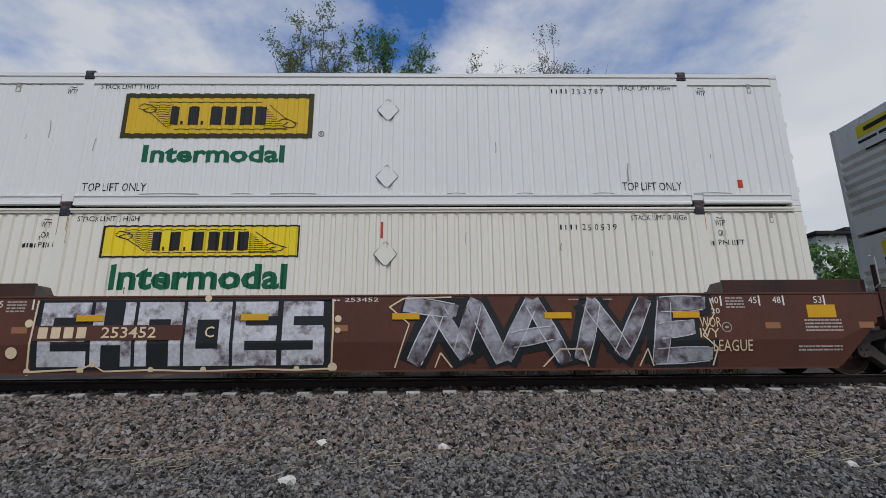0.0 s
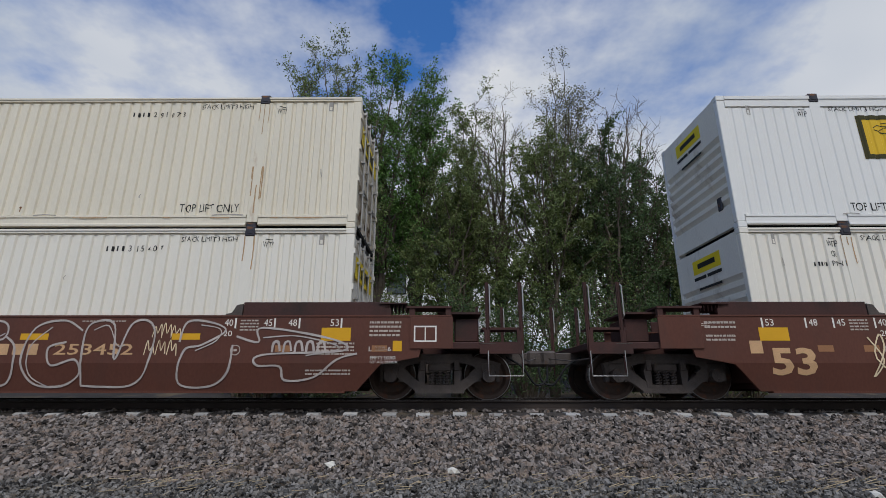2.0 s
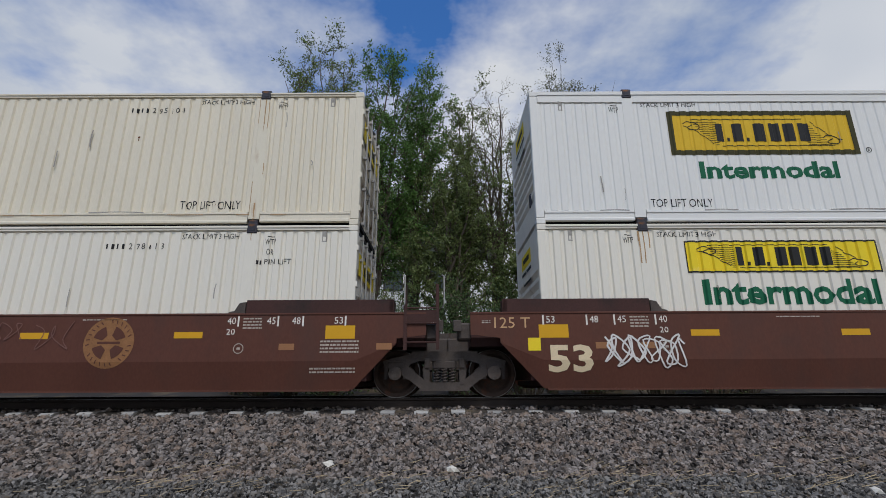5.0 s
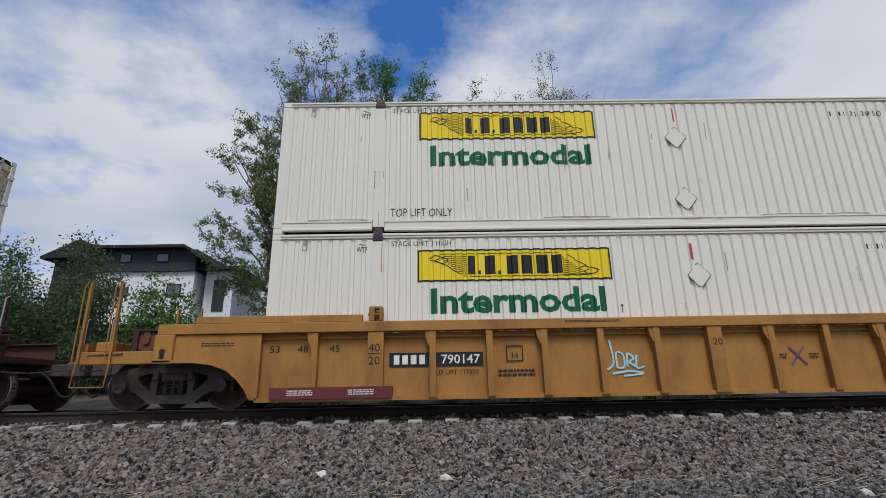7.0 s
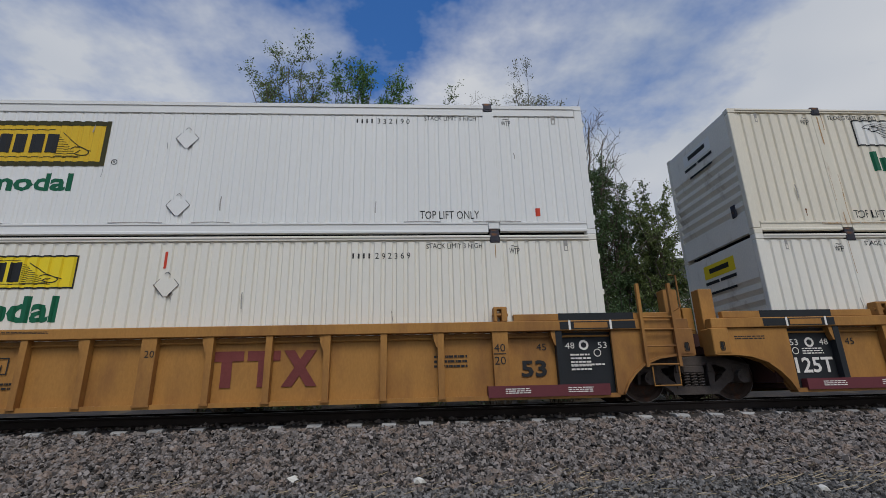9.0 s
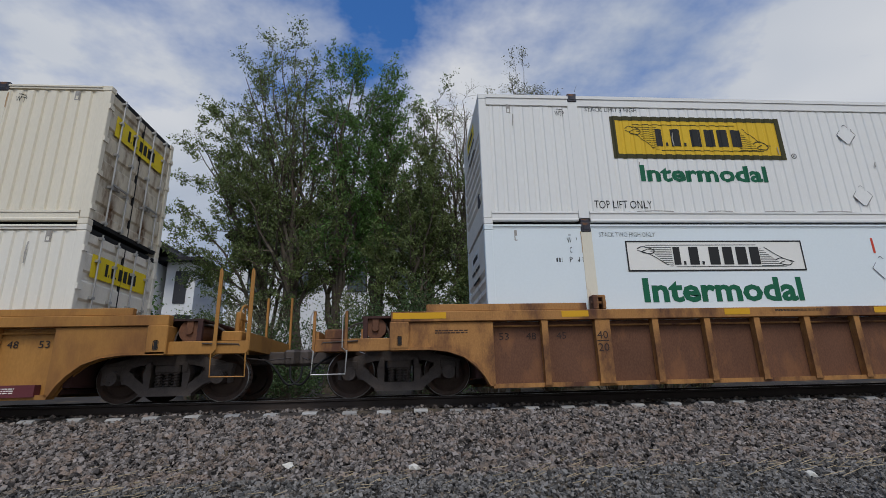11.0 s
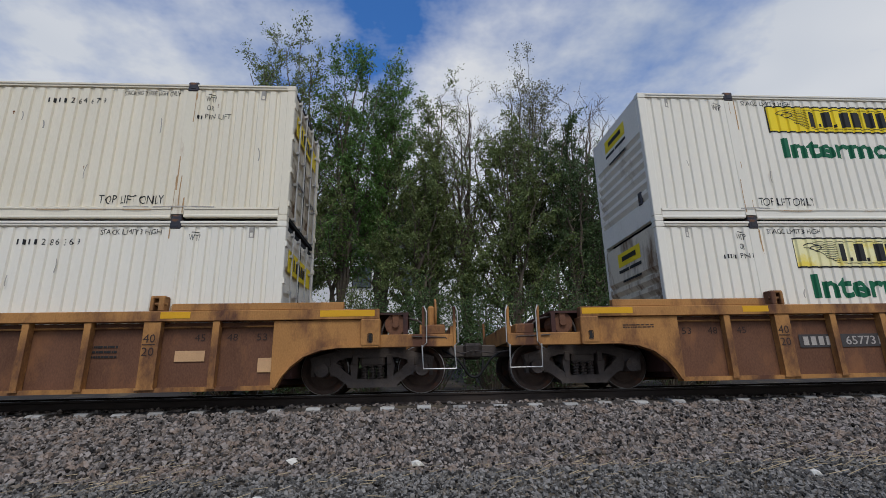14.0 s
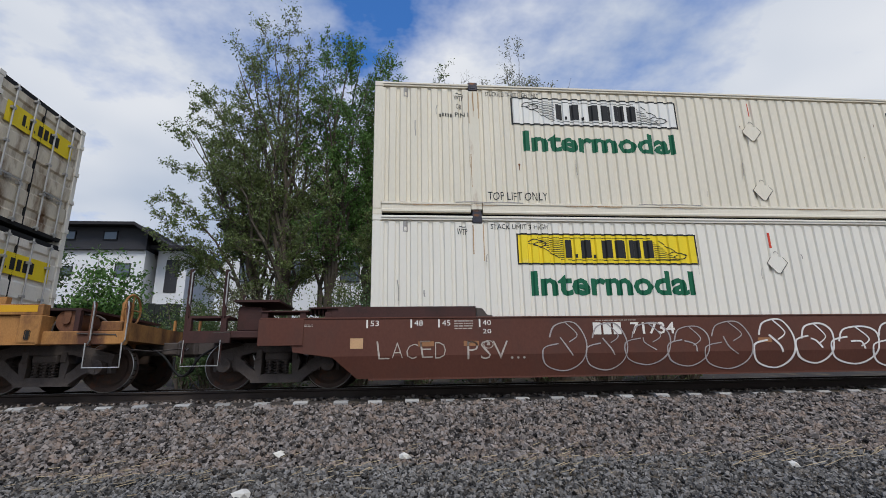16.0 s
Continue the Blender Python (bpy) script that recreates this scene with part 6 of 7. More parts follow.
# ---- lettering and graffiti on single cars ----
def car_marks():
    yb = -SIDE - 0.004
    yt = -SIDE + 0.13
    # big sizes on the brown cars
    for i in (1, 2, 3, 4):
        pale = i in (1, 4)
        mark(SIDES[i], "size_number", lambda bm: word(bm, "53", 0.02, 0.80, 0.43, 0.90, yb, 0.03), CREAMSPRAY if pale else TAN, "large stencilled size number")
        if i != 2:
            mark(SIDES[i], "truck_rating", lambda bm: word(bm, "125 T", -0.90, -0.27, 1.19, 1.38, yb), TAN, "stencilled truck rating")

    def emblem(x):
        def build(bm):
            disc(bm, x, 0.97, 0.44, yb, 36)
        return build

    def emblem_dark(x):
        def build(bm):
            for q in range(4):
                arc = [math.radians(90 * q + 18 + 9 * k) for k in range(7)]
                prism(bm, [(x + 0.29 * math.cos(c), 0.97 + 0.29 * math.sin(c)) for c in arc] + [(x + 0.13 * math.cos(c), 0.97 + 0.13 * math.sin(c)) for c in (arc[-1], arc[0])], yb - 0.005, yb - 0.003)
            for k in range(26):
                c = math.radians(13.85 * k + 4)
                if k % 7:
                    stroke(bm, [(x + 0.34 * math.cos(c), 0.97 + 0.34 * math.sin(c)), (x + 0.40 * math.cos(c + 0.05), 0.97 + 0.40 * math.sin(c + 0.05))], 0.022, yb - 0.004, 1)
            plate(bm, x - 0.2, x + 0.2, 0.95, 0.99, yb - 0.004)
        return build
    for i, x in ((1, 5.15), (2, 11.95), (3, 11.93), (4, 11.7)):
        mark(SIDES[i], "emblem_pattern", emblem_dark(x), BROWN, "brown emblem pattern")
        mark(SIDES[i], "round_emblem", emblem(x), material("worn_tan_emblem", (0.26, 0.125, 0.055), 0.6, var=0.25, scale=6), "worn tan round emblem")
    for i, x in ((0, 6.9), (2, 8.2), (3, 8.0), (4, 8.0), (1, 8.2)):
        mark(SIDES[i], "small_stencil", lambda bm: (bars(bm, x, x + 0.42, 1.36, 1.42, 1, yb, 4), word(bm, ("253452", "253452", "253633", "253633", "253633")[i], x + 0.5, x + 1.1, 1.35, 1.42, yb)), PALE)
    # first car: block letters, then a wild piece
    s = SIDES[0]

    def block(number_):
        def build(bm):
            rng = random.Random(8 + number_)
            xs = [2.12, 3.02, 3.78, 4.62, 5.46, 6.30, 7.10]
            k, a, b = number_, xs[number_], xs[number_ + 1]
            a, b = a + 0.03, b - 0.03
            w = b - a
            t = 0.26 * w
            plate(bm, a, a + t, 0.68 if k == 5 else 0.26, 1.36, yb - 0.006)
            if k in (0, 4, 5):
                for z in (0.26, 0.68, 1.10):
                    plate(bm, a if k == 5 and z < 0.3 else a + t, b - rng.uniform(0, 0.05), z, z + 0.26, yb - 0.006)
                if k == 5:
                    plate(bm, b - t, b, 0.30, 0.90, yb - 0.007)
            elif k == 1:
                plate(bm, b - t, b, 0.26, 1.36, yb - 0.006)
                plate(bm, a + t, b - t, 0.62, 0.92, yb - 0.006)
            elif k == 2:
                plate(bm, b - t, b, 0.26, 1.36, yb - 0.006)
                plate(bm, a + t, b - t, 1.06, 1.36, yb - 0.006)
            else:
                plate(bm, b - t, b, 0.26, 1.36, yb - 0.006)
                plate(bm, a + t, b - t, 0.26, 0.55, yb - 0.006)
                plate(bm, a + t, b - t, 1.05, 1.36, yb - 0.006)
        return build
    mark(s, "graffiti_shadow", lambda bm: plate(bm, 2.04, 7.18, 0.20, 1.41, yb), BLACK, "black graffiti background")
    for k in range(6):
        mark(s, "graffiti_block", block(k), SILVER_LIGHT, "silver block graffiti letter")

    def outline(bm):
        pts = [(2.0, 0.18), (2.9, 0.22), (3.1, 0.30), (3.3, 0.18), (4.1, 0.20), (5.0, 0.17), (5.9, 0.20), (6.6, 0.18), (7.2, 0.2), (7.22, 0.8), (7.2, 1.40)]
        for a, b in zip(pts, pts[1:]):
            stroke(bm, [a, b], 0.035, yb - 0.010, 1)
        stroke(bm, [(2.0, 0.18), (2.05, 1.40)], 0.035, yb - 0.010, 1)
        for x, z, r in ((2.0, 0.18, 0.06), (3.1, 0.3, 0.05), (4.1, 0.2, 0.05), (2.9, 0.2, 0.06), (7.3, 1.05, 0.06), (7.22, 0.22, 0.08), (7.3, 0.85, 0.05), (5.0, 1.42, 0.06), (1.72, 0.5, 0.1), (1.95, 1.0, 0.07), (6.6, 0.2, 0.05), (5.0, 0.2, 0.05)):
            disc(bm, x, z, r, yb - 0.012, 14)
    mark(s, "graffiti_outline", outline, CREAMSPRAY, "cream graffiti outline")
    mark(s, "number_field", lambda bm: (plate(bm, 2.06, 4.62, 0.70, 0.96, yb - 0.014)), BROWN, "brown repainted number field")

    def number(bm):
        for k in range(4):
            plate(bm, 2.14 + 0.22 * k, 2.30 + 0.22 * k, 0.74, 0.93, yb - 0.018)
        word(bm, "253452", 3.22, 4.16, 0.74, 0.93, yb - 0.018, 0.01)
        word(bm, "C", 5.0, 5.16, 0.74, 0.93, yb - 0.018, 0.01)
    mark(s, "car_number", number, CREAMSPRAY, "cream car number")
    # the word piece, letter by letter: dark shadow, silver fill, pale edges
    LETTERS = {
        "M": (((8.64, 0.30), (9.04, 1.12)), ((8.50, 1.30), (9.34, 1.18)), ((9.06, 1.16), (9.52, 0.42)), ((9.46, 0.46), (9.72, 1.32)), ((9.72, 1.26), (10.16, 0.34))),
        "A": (((10.24, 0.38), (10.72, 1.32)), ((10.74, 1.32), (11.28, 0.32)), ((10.36, 0.66), (11.06, 0.78))),
        "N": (((11.58, 0.34), (11.84, 1.30)), ((11.78, 1.30), (12.34, 0.46)), ((12.28, 0.40), (12.76, 1.34))),
        "E": (((12.96, 0.28), (13.12, 1.32)), ((13.04, 1.27), (13.80, 1.29)), ((13.0, 0.80), (13.56, 0.86)), ((12.92, 0.36), (13.84, 0.40)))}

    def limbs_of(ch, grow, deep, y0):
        def build(bm):
            for k, (p, q) in enumerate(LETTERS[ch]):
                p, q = Vector(p), Vector(q)
                d = (q - p).normalized()
                o = Vector((-d.y, d.x))
                a, b = (0.145 + grow) * (1.0 if k % 2 else 0.9), (0.125 + grow) * (0.9 if k % 2 else 1.1)
                e = d * (0.05 + 0.5 * grow)
                pts = [(v.x, min(max(v.y, 0.17), 1.43)) for v in (p - e - o * a, q + e - o * b * 0.9, q + e * 1.6 + o * b, p - e * 0.6 + o * a)]
                bm.faces.new([bm.verts.new((x, y0 - deep * k, z)) for x, z in pts])
        return build

    def rims_of(ch):
        def build(bm):
            for k, (p, q) in enumerate(LETTERS[ch]):
                p, q = Vector(p), Vector(q)
                d = (q - p).normalized()
                o = Vector((-d.y, d.x)) * 0.13
                for sgn in (-1, 1):
                    u, w = p + sgn * o, q + sgn * o * 0.9
                    mid = (u + w) / 2 + o * 0.12 * sgn
                    stroke(bm, [tuple(u), tuple(mid), tuple(w)], 0.022, yb - 0.012 - 0.0012 * k - 0.0006 * (sgn > 0), 4)
        return build
    for k, ch in enumerate("MANE"):
        mark(s, "graffiti_shadow", limbs_of(ch, 0.15, 0.0006, yb - 0.0025 * (k % 2)), BLACK, "black graffiti background")
        mark(s, "graffiti_letter", limbs_of(ch, 0.0, 0.0006, yb - 0.006), SILVER, "silver graffiti letter")
        mark(s, "letter_rim", rims_of(ch), SILVER_LIGHT, "pale sprayed letter edge")

    def edge(bm):
        for pts in ([(8.2, 1.25), (8.45, 1.40), (9.3, 1.42)], [(8.2, 1.25), (8.55, 0.95), (8.3, 0.2)], [(9.0, 0.2), (9.1, 0.45), (9.3, 0.2)], [(10.9, 0.2), (11.2, 0.5), (11.6, 0.5), (11.7, 0.2)], [(12.6, 0.2), (12.75, 0.5), (12.85, 0.2)], [(13.95, 1.38), (14.0, 1.1), (13.75, 0.72), (14.0, 0.5), (13.9, 0.2)]):
            for a, b in zip(pts, pts[1:]):
                stroke(bm, [a, b], 0.03, yb - 0.010, 1)
        word(bm, "WOR", 13.72, 14.10, 0.86, 1.04, yb - 0.012, 0.0)
        word(bm, "IVY", 13.70, 14.05, 0.68, 0.84, yb - 0.012, 0.0)
        word(bm, "LEAGUE", 13.92, 14.62, 0.44, 0.64, yb - 0.012, 0.0)
    mark(s, "graffiti_outline", edge, CREAMSPRAY, "cream graffiti lines")
    for x in (2.75, 5.6, 8.25, 10.95, 13.25):
        mark(s, "reflector_strip", lambda bm: plate(bm, x, x + 0.48, 1.03, 1.14, yb - 0.016), REFLECT, "yellow reflector strip")
    # second car: a painted triangle and long outline letters
    s = SIDES[1]
    mark(s, "painted_triangle", lambda bm: prism(bm, [(2.58, 0.24), (4.20, 0.24), (3.45, 1.40)], yb - 0.001, yb), material("dark_purple_spray", (0.085, 0.065, 0.072), 0.6, 0, 0.35, 2.5, stain=(0.24, 0.22, 0.24), stain_at=(0.56, 0.68), stretch=(1, 1, 2.2)), "dark painted triangle")
    mark(s, "triangle_edge", lambda bm: [stroke(bm, [a, b], 0.035, yb - 0.006, 1) for a, b in (((2.51, 0.20), (4.28, 0.21)), ((2.51, 0.2), (3.45, 1.45)), ((3.45, 1.45), (4.28, 0.21)))], CREAMSPRAY, "cream triangle edge")
    mark(s, "triangle_light", lambda bm: (stroke(bm, [(2.92, 0.40), (3.2, 0.47), (3.66, 0.50)], 0.10, yb - 0.007, 6), stroke(bm, [(3.22, 0.84), (3.24, 1.02), (3.34, 1.12)], 0.06, yb - 0.007, 5), stroke(bm, [(3.56, 0.85), (3.70, 0.74)], 0.04, yb - 0.007, 3), stroke(bm, [(2.78, 0.32), (3.05, 0.30)], 0.05, yb - 0.007, 3)), SILVER_LIGHT, "light silver spray")

    def eye(bm):
        y = yb - 0.010
        stroke(bm, [(2.98, 0.76), (3.2, 0.98), (3.5, 1.04), (3.78, 0.94), (3.92, 0.80)], 0.025, y, 6)
        stroke(bm, [(2.98, 0.76), (3.25, 0.66), (3.6, 0.66), (3.92, 0.80)], 0.025, y, 6)
        ring(bm, 3.46, 0.84, 0.15, 0.175, y)
        stroke(bm, [(2.75, 0.36), (3.42, 0.60), (4.0, 0.32)], 0.02, y, 4)
        stroke(bm, [(2.70, 0.28), (4.12, 0.29)], 0.035, y, 2)
        for k in range(7):
            stroke(bm, [(3.08 + 0.12 * k, 0.70 - 0.03 * math.sin(0.5 * k)), (3.06 + 0.125 * k, 0.63)], 0.014, y, 1)
    mark(s, "painted_eye", eye, BLACK, "black painted eye lines")

    def loops(bm):
        y = yb - 0.006
        def spray(pts):
            stroke(bm, pts, 0.042, y, 6)
            mid = [((p[0] + q[0]) / 2 + 0.05, (p[1] + q[1]) / 2 - 0.05) for p, q in zip(pts, pts[1:])]
            stroke(bm, mid[1:5], 0.024, y - 0.001, 5)
        spray([(6.85, 1.05), (6.6, 1.33), (6.2, 1.30), (5.98, 0.85), (6.15, 0.40), (6.6, 0.26), (7.0, 0.40), (6.95, 0.62), (6.6, 0.58), (6.35, 0.75), (6.45, 1.0), (6.7, 0.95)])
        spray([(7.0, 0.26), (6.95, 1.1), (7.1, 1.36), (7.35, 1.25), (7.38, 0.8), (7.6, 0.78), (7.62, 1.2), (7.8, 1.38), (8.0, 1.25), (8.0, 0.26), (7.6, 0.3), (7.45, 0.25), (7.0, 0.26)])
        spray([(8.1, 1.3), (8.1, 0.6), (8.3, 0.3), (8.7, 0.25), (8.95, 0.5), (9.0, 1.3), (8.75, 1.38), (8.65, 0.8), (8.45, 0.8), (8.4, 1.36), (8.1, 1.3)])
        spray([(9.1, 1.38), (10.0, 1.36), (10.05, 1.05), (9.5, 1.05), (9.9, 0.85), (9.95, 0.5), (9.3, 0.5), (9.2, 0.26), (10.05, 0.24), (10.3, 0.4), (10.3, 0.9), (10.1, 1.1)])
        spray([(11.45, 1.2), (11.1, 1.38), (10.6, 1.25), (10.45, 0.7), (10.7, 0.3), (11.2, 0.25), (11.5, 0.45), (11.4, 0.7), (11.0, 0.6), (10.9, 0.9), (11.2, 1.0)])
        spray([(11.55, 0.26), (11.5, 1.15), (11.7, 1.37), (12.0, 1.3), (12.1, 0.7), (12.3, 1.3), (12.6, 1.37), (12.75, 1.1), (12.65, 0.5), (12.4, 0.26), (11.9, 0.24), (11.55, 0.26)])
        spray([(13.2, 1.0), (13.3, 1.35), (13.7, 1.35), (14.0, 1.2), (13.6, 0.95), (13.3, 0.85), (13.25, 0.3), (13.8, 0.25), (14.1, 0.5), (14.15, 0.95)])
        spray([(14.2, 1.1), (14.6, 1.0), (14.65, 1.25), (15.9, 1.05), (16.1, 0.85), (14.7, 0.78), (14.6, 0.6), (15.0, 0.58), (15.1, 0.35), (15.6, 0.4), (16.0, 0.7), (16.35, 0.8)])
        for k in range(5):
            x = 14.85 + 0.2 * k
            stroke(bm, [(x, 0.82), (x + 0.02, 0.98), (x + 0.1, 1.0), (x + 0.14, 0.84)], 0.05, y, 4)
    mark(s, "graffiti_outline", loops, material("thin_white_spray", (0.42, 0.37, 0.34), 0.6, var=0.3, scale=3), "white outline graffiti letters")

    def tags(bm):
        y = yb - 0.004
        rng = random.Random(5)
        [word(bm, c, 1.55 + 0.14 * k, 1.68 + 0.14 * k, 0.25 + 0.02 * (k % 2), 0.50 - 0.02 * (k % 3), yb, 0.0, 0.05 * (-1) ** k) for k, c in enumerate("EVADES")]
        for x, z, w in ((5.05, 0.42, 0.6), (5.75, 0.42, 0.6), (8.9, 0.5, 0.7), (12.6, 0.9, 0.6), (12.7, 1.2, 0.5)):
            for c in range(3):
                a = x + w * c / 3
                stroke(bm, [(a, z - 0.12), (a + 0.04, z + rng.uniform(0.06, 0.14)), (a + 0.09, z - 0.05), (a + 0.14, z + rng.uniform(0.02, 0.12)), (a + 0.17, z - rng.uniform(0.08, 0.16))], 0.018, y, 5)
    mark(s, "graffiti_tags", tags, CREAMSPRAY, "thin cream graffiti tags")
    mark(s, "end_stencil", lambda bm: bars(bm, 16.55, 17.12, 1.10, 1.40, 4, yb, 53), WORN, "worn white stencil rows")
    mark(s, "block_stencil", lambda bm: (word(bm, "L 280-6", 16.55, 16.94, 0.84, 0.92, yb), word(bm, "EMPTY LOAD", 16.58, 17.02, 0.70, 0.76, yb), word(bm, '1/2" ADJ BLOCK', 16.58, 17.06, 0.62, 0.68, yb)), PALE, "white block stencil")
    mark(s, "yellow_square", lambda bm: plate(bm, 16.97, 17.13, 0.84, 1.02, yb), REFLECT, "small yellow square")
    mark(s, "card_frame", lambda bm: (frame_lines(bm, 17.34, 17.74, 1.0, 1.28, 0.025, yb - 0.02), plate(bm, 17.53, 17.55, 1.02, 1.26, yb - 0.02)), PALE, "white card frame")
    mark(s, "car_number", lambda bm: ([plate(bm, 9.75 + 0.26 * k, 9.93 + 0.26 * k, 0.78, 0.97, yb - 0.002) for k in range(4)], word(bm, "253452", 11.0, 12.4, 0.78, 0.97, yb - 0.002, 0.01)), TAN, "tan car number")
    # third car: tag, number, white splashes
    s = SIDES[2]

    def spray_tag(x0, x1, z0, z1, seed, w, n=14):
        return spray_tag2(x0, x1, z0, z1, seed, w, yb, n)
    mark(s, "graffiti_tag", spray_tag(1.75, 2.75, 0.25, 1.20, 3, 0.035, 6), CREAMSPRAY, "cream spray-painted tag")
    mark(s, "car_number", lambda bm: ([plate(bm, 3.50 + 0.32 * k, 3.72 + 0.32 * k, 0.77, 0.97, yb) for k in range(4)], word(bm, "253633", 5.0, 6.33, 0.77, 0.97, yb, 0.012)), TAN, "tan car number")
    mark(s, "unit_letter", lambda bm: (word(bm, "B", 7.26, 7.43, 0.78, 1.0, yb, 0.01), ring(bm, 7.88, 0.9, 0.15, 0.17, yb), word(bm, "115, 700 PER UNIT", 8.6, 9.6, 0.88, 0.97, yb)), PALE, "white unit letter and weight")

    mark(s, "end_stencil", lambda bm: (bars(bm, -1.06, -0.50, 1.24, 1.40, 2, yb, 51), bars(bm, -1.06, -0.52, 1.02, 1.16, 2, yb, 52)), WORN, "worn white stencil rows")

    def splash(bm):
        rng = random.Random(2)
        for x, z, r in ((8.4, 0.75, 0.12), (9.25, 0.55, 0.11), (10.0, 1.3, 0.12), (8.2, 0.35, 0.07), (9.1, 0.4, 0.06), (10.05, 1.12, 0.07)):
            prism(bm, [(x - r, z - 1.3 * r), (x - 0.2 * r, z - 0.5 * r), (x + r, z + 1.6 * r), (x + 0.4 * r, z + 0.2 * r), (x + 0.1 * r, z - 0.9 * r)], yb - 0.004, yb - 0.003)
        for k in range(26):
            x, z = rng.uniform(7.6, 15.0), rng.uniform(0.3, 1.4)
            stroke(bm, [(x, z), (x + 0.08, z + 0.16)], 0.014, yb - 0.004, 1)
    mark(s, "paint_splash", splash, SPRAY, "white paint splashes")
    mark(s, "graffiti_tag", spray_tag(14.75, 15.55, 0.62, 1.08, 7, 0.035, 12), SPRAY, "white spray-painted tag")
    def bubbles(x0, x1, z0, z1, seed, w=0.03):
        """Round outline letters side by side."""
        def build(bm):
            rng = random.Random(seed)
            n = max(3, int((x1 - x0) / 0.72))
            d, h = (x1 - x0) / n, z1 - z0
            for k in range(n):
                c = x0 + (k + 0.5) * d
                top, low = z1 - rng.uniform(0, 0.2) * h, z0 + rng.uniform(0, 0.15) * h
                r = d * rng.uniform(0.45, 0.6)
                stroke(bm, [(c - 0.3 * r, low + 0.55 * h), (c - r, low + 0.45 * h), (c - 0.9 * r, low + 0.12 * h), (c, low), (c + 0.8 * r, low + 0.2 * h), (c + r, low + 0.6 * h), (c + 0.5 * r, top), (c - 0.4 * r, top - 0.05 * h), (c - 0.7 * r, top - 0.3 * h)], w, yb - 0.004, 7)
                stroke(bm, [(c - 0.2 * r, top - 0.3 * h), (c + rng.uniform(-0.2, 0.3) * r, low + 0.45 * h), (c + 0.35 * r, low + 0.3 * h)], w, yb - 0.005, 5)
                stroke(bm, [(c + 0.1 * r, top), (c + 0.6 * r, top - 0.25 * h), (c + 0.2 * r, top - 0.4 * h)], w * 0.8, yb - 0.006, 5)
        return build
    s = SIDES[3]
    mark(s, "graffiti_tag", bubbles(4.2, 6.7, 0.27, 1.25, 9, 0.02), material("thin_pale_spray", (0.40, 0.34, 0.32), 0.6, var=0.3, scale=3), "thin pale graffiti loops")
    mark(s, "graffiti_tag", spray_tag(6.6, 7.3, 0.35, 0.8, 10, 0.035, 7), SPRAY, "white spray-painted tag")
    mark(s, "graffiti_tag", spray_tag(0.4, 1.4, 0.95, 1.3, 12, 0.03, 8), TAN)
    faint = material("faint_red_spray", (0.17, 0.085, 0.07), 0.6, var=0.3, scale=3)
    for k, (x, w) in enumerate(((3.1, 0.8), (4.1, 0.7), (6.3, 0.9), (7.4, 0.6), (8.3, 1.1), (9.6, 0.8), (10.6, 0.7))):
        mark(s, "graffiti_tag", spray_tag(x, x + w, 0.85 + 0.06 * (k % 3), 1.36, 60 + k, 0.02, 3 + k % 3), faint, "faint old graffiti")
    mark(SIDES[4], "graffiti_tag", spray_tag(1.0, 2.4, 0.5, 1.1, 19, 0.035, 14), SPRAY, "white spray-painted tag")
    # yellow cars
    for i, (a, b) in ((5, (0.26, 2.35)), (5, (13.82, 15.97)), (6, (0.18, 2.35)), (6, (13.82, 15.97)), (7, (0.18, 2.35)), (7, (13.82, 15.97))):
        mark(SIDES[i], "maroon_band", lambda bm: box(bm, a, b, -SIDE - 0.016, yt - 0.004, 0.168, 0.36), MAROON, "maroon band")
        mark(SIDES[i], "band_stencil", lambda bm: (bars(bm, a + 0.3, a + 0.75, 0.23, 0.33, 3, -SIDE - 0.020, 3), bars(bm, b - 0.75, b - 0.3, 0.23, 0.33, 3, -SIDE - 0.020, 4)), PALE)
    for i, x, n in ((5, 2.28, "790147"), (7, 11.33, "790147"), (9, 2.40, "680082"), (10, 2.40, "657731")):
        mark(SIDES[i], "number_field", lambda bm: (plate(bm, x, x + 0.70, 0.68, 0.92, yt - 0.004), plate(bm, x + 0.83, x + 1.66, 0.68, 0.92, yt - 0.004)), BLACK if i < 8 else material("faded_black_field", (0.06, 0.055, 0.055), 0.7, var=0.3, scale=3), "black number field")
        mark(SIDES[i], "car_number", lambda bm: ([plate(bm, x + 0.08 + 0.15 * k, x + 0.18 + 0.15 * k, 0.72, 0.88, yt - 0.008) for k in range(4)], word(bm, n, x + 0.92, x + 1.60, 0.72, 0.88, yt - 0.008, 0.01)), PALE if i < 8 else material("faded_white_stencil", (0.36, 0.33, 0.30), 0.6, var=0.25, scale=5), "white car number")
    for i, x in ((5, 3.1), (6, 4.2), (7, 3.16)):
        mark(SIDES[i], "weight_stencil", lambda bm: (word(bm, "LD LMT 117000", x, x + 0.75, 0.54, 0.62, yt - 0.006), bars(bm, x + 1.1, x + 1.75, 0.5, 0.64, 2, yt - 0.006, 5), frame_lines(bm, x + 1.25, x + 1.55, 0.74, 1.02, 0.02, yt - 0.006), word(bm, "H", x + 1.35, x + 1.45, 0.8, 0.9, yt - 0.006)), INK, "black weight stencil")
    for i, x in ((5, 13.15), (6, 2.35), (7, 2.35)):
        mark(SIDES[i], "size_stencil", lambda bm: (word(bm, "IL 53 1", x, x + 0.42, 0.72, 0.81, yt - 0.006), word(bm, "IW 8 9", x, x + 0.42, 0.56, 0.65, yt - 0.006)), INK, "black size stencil")
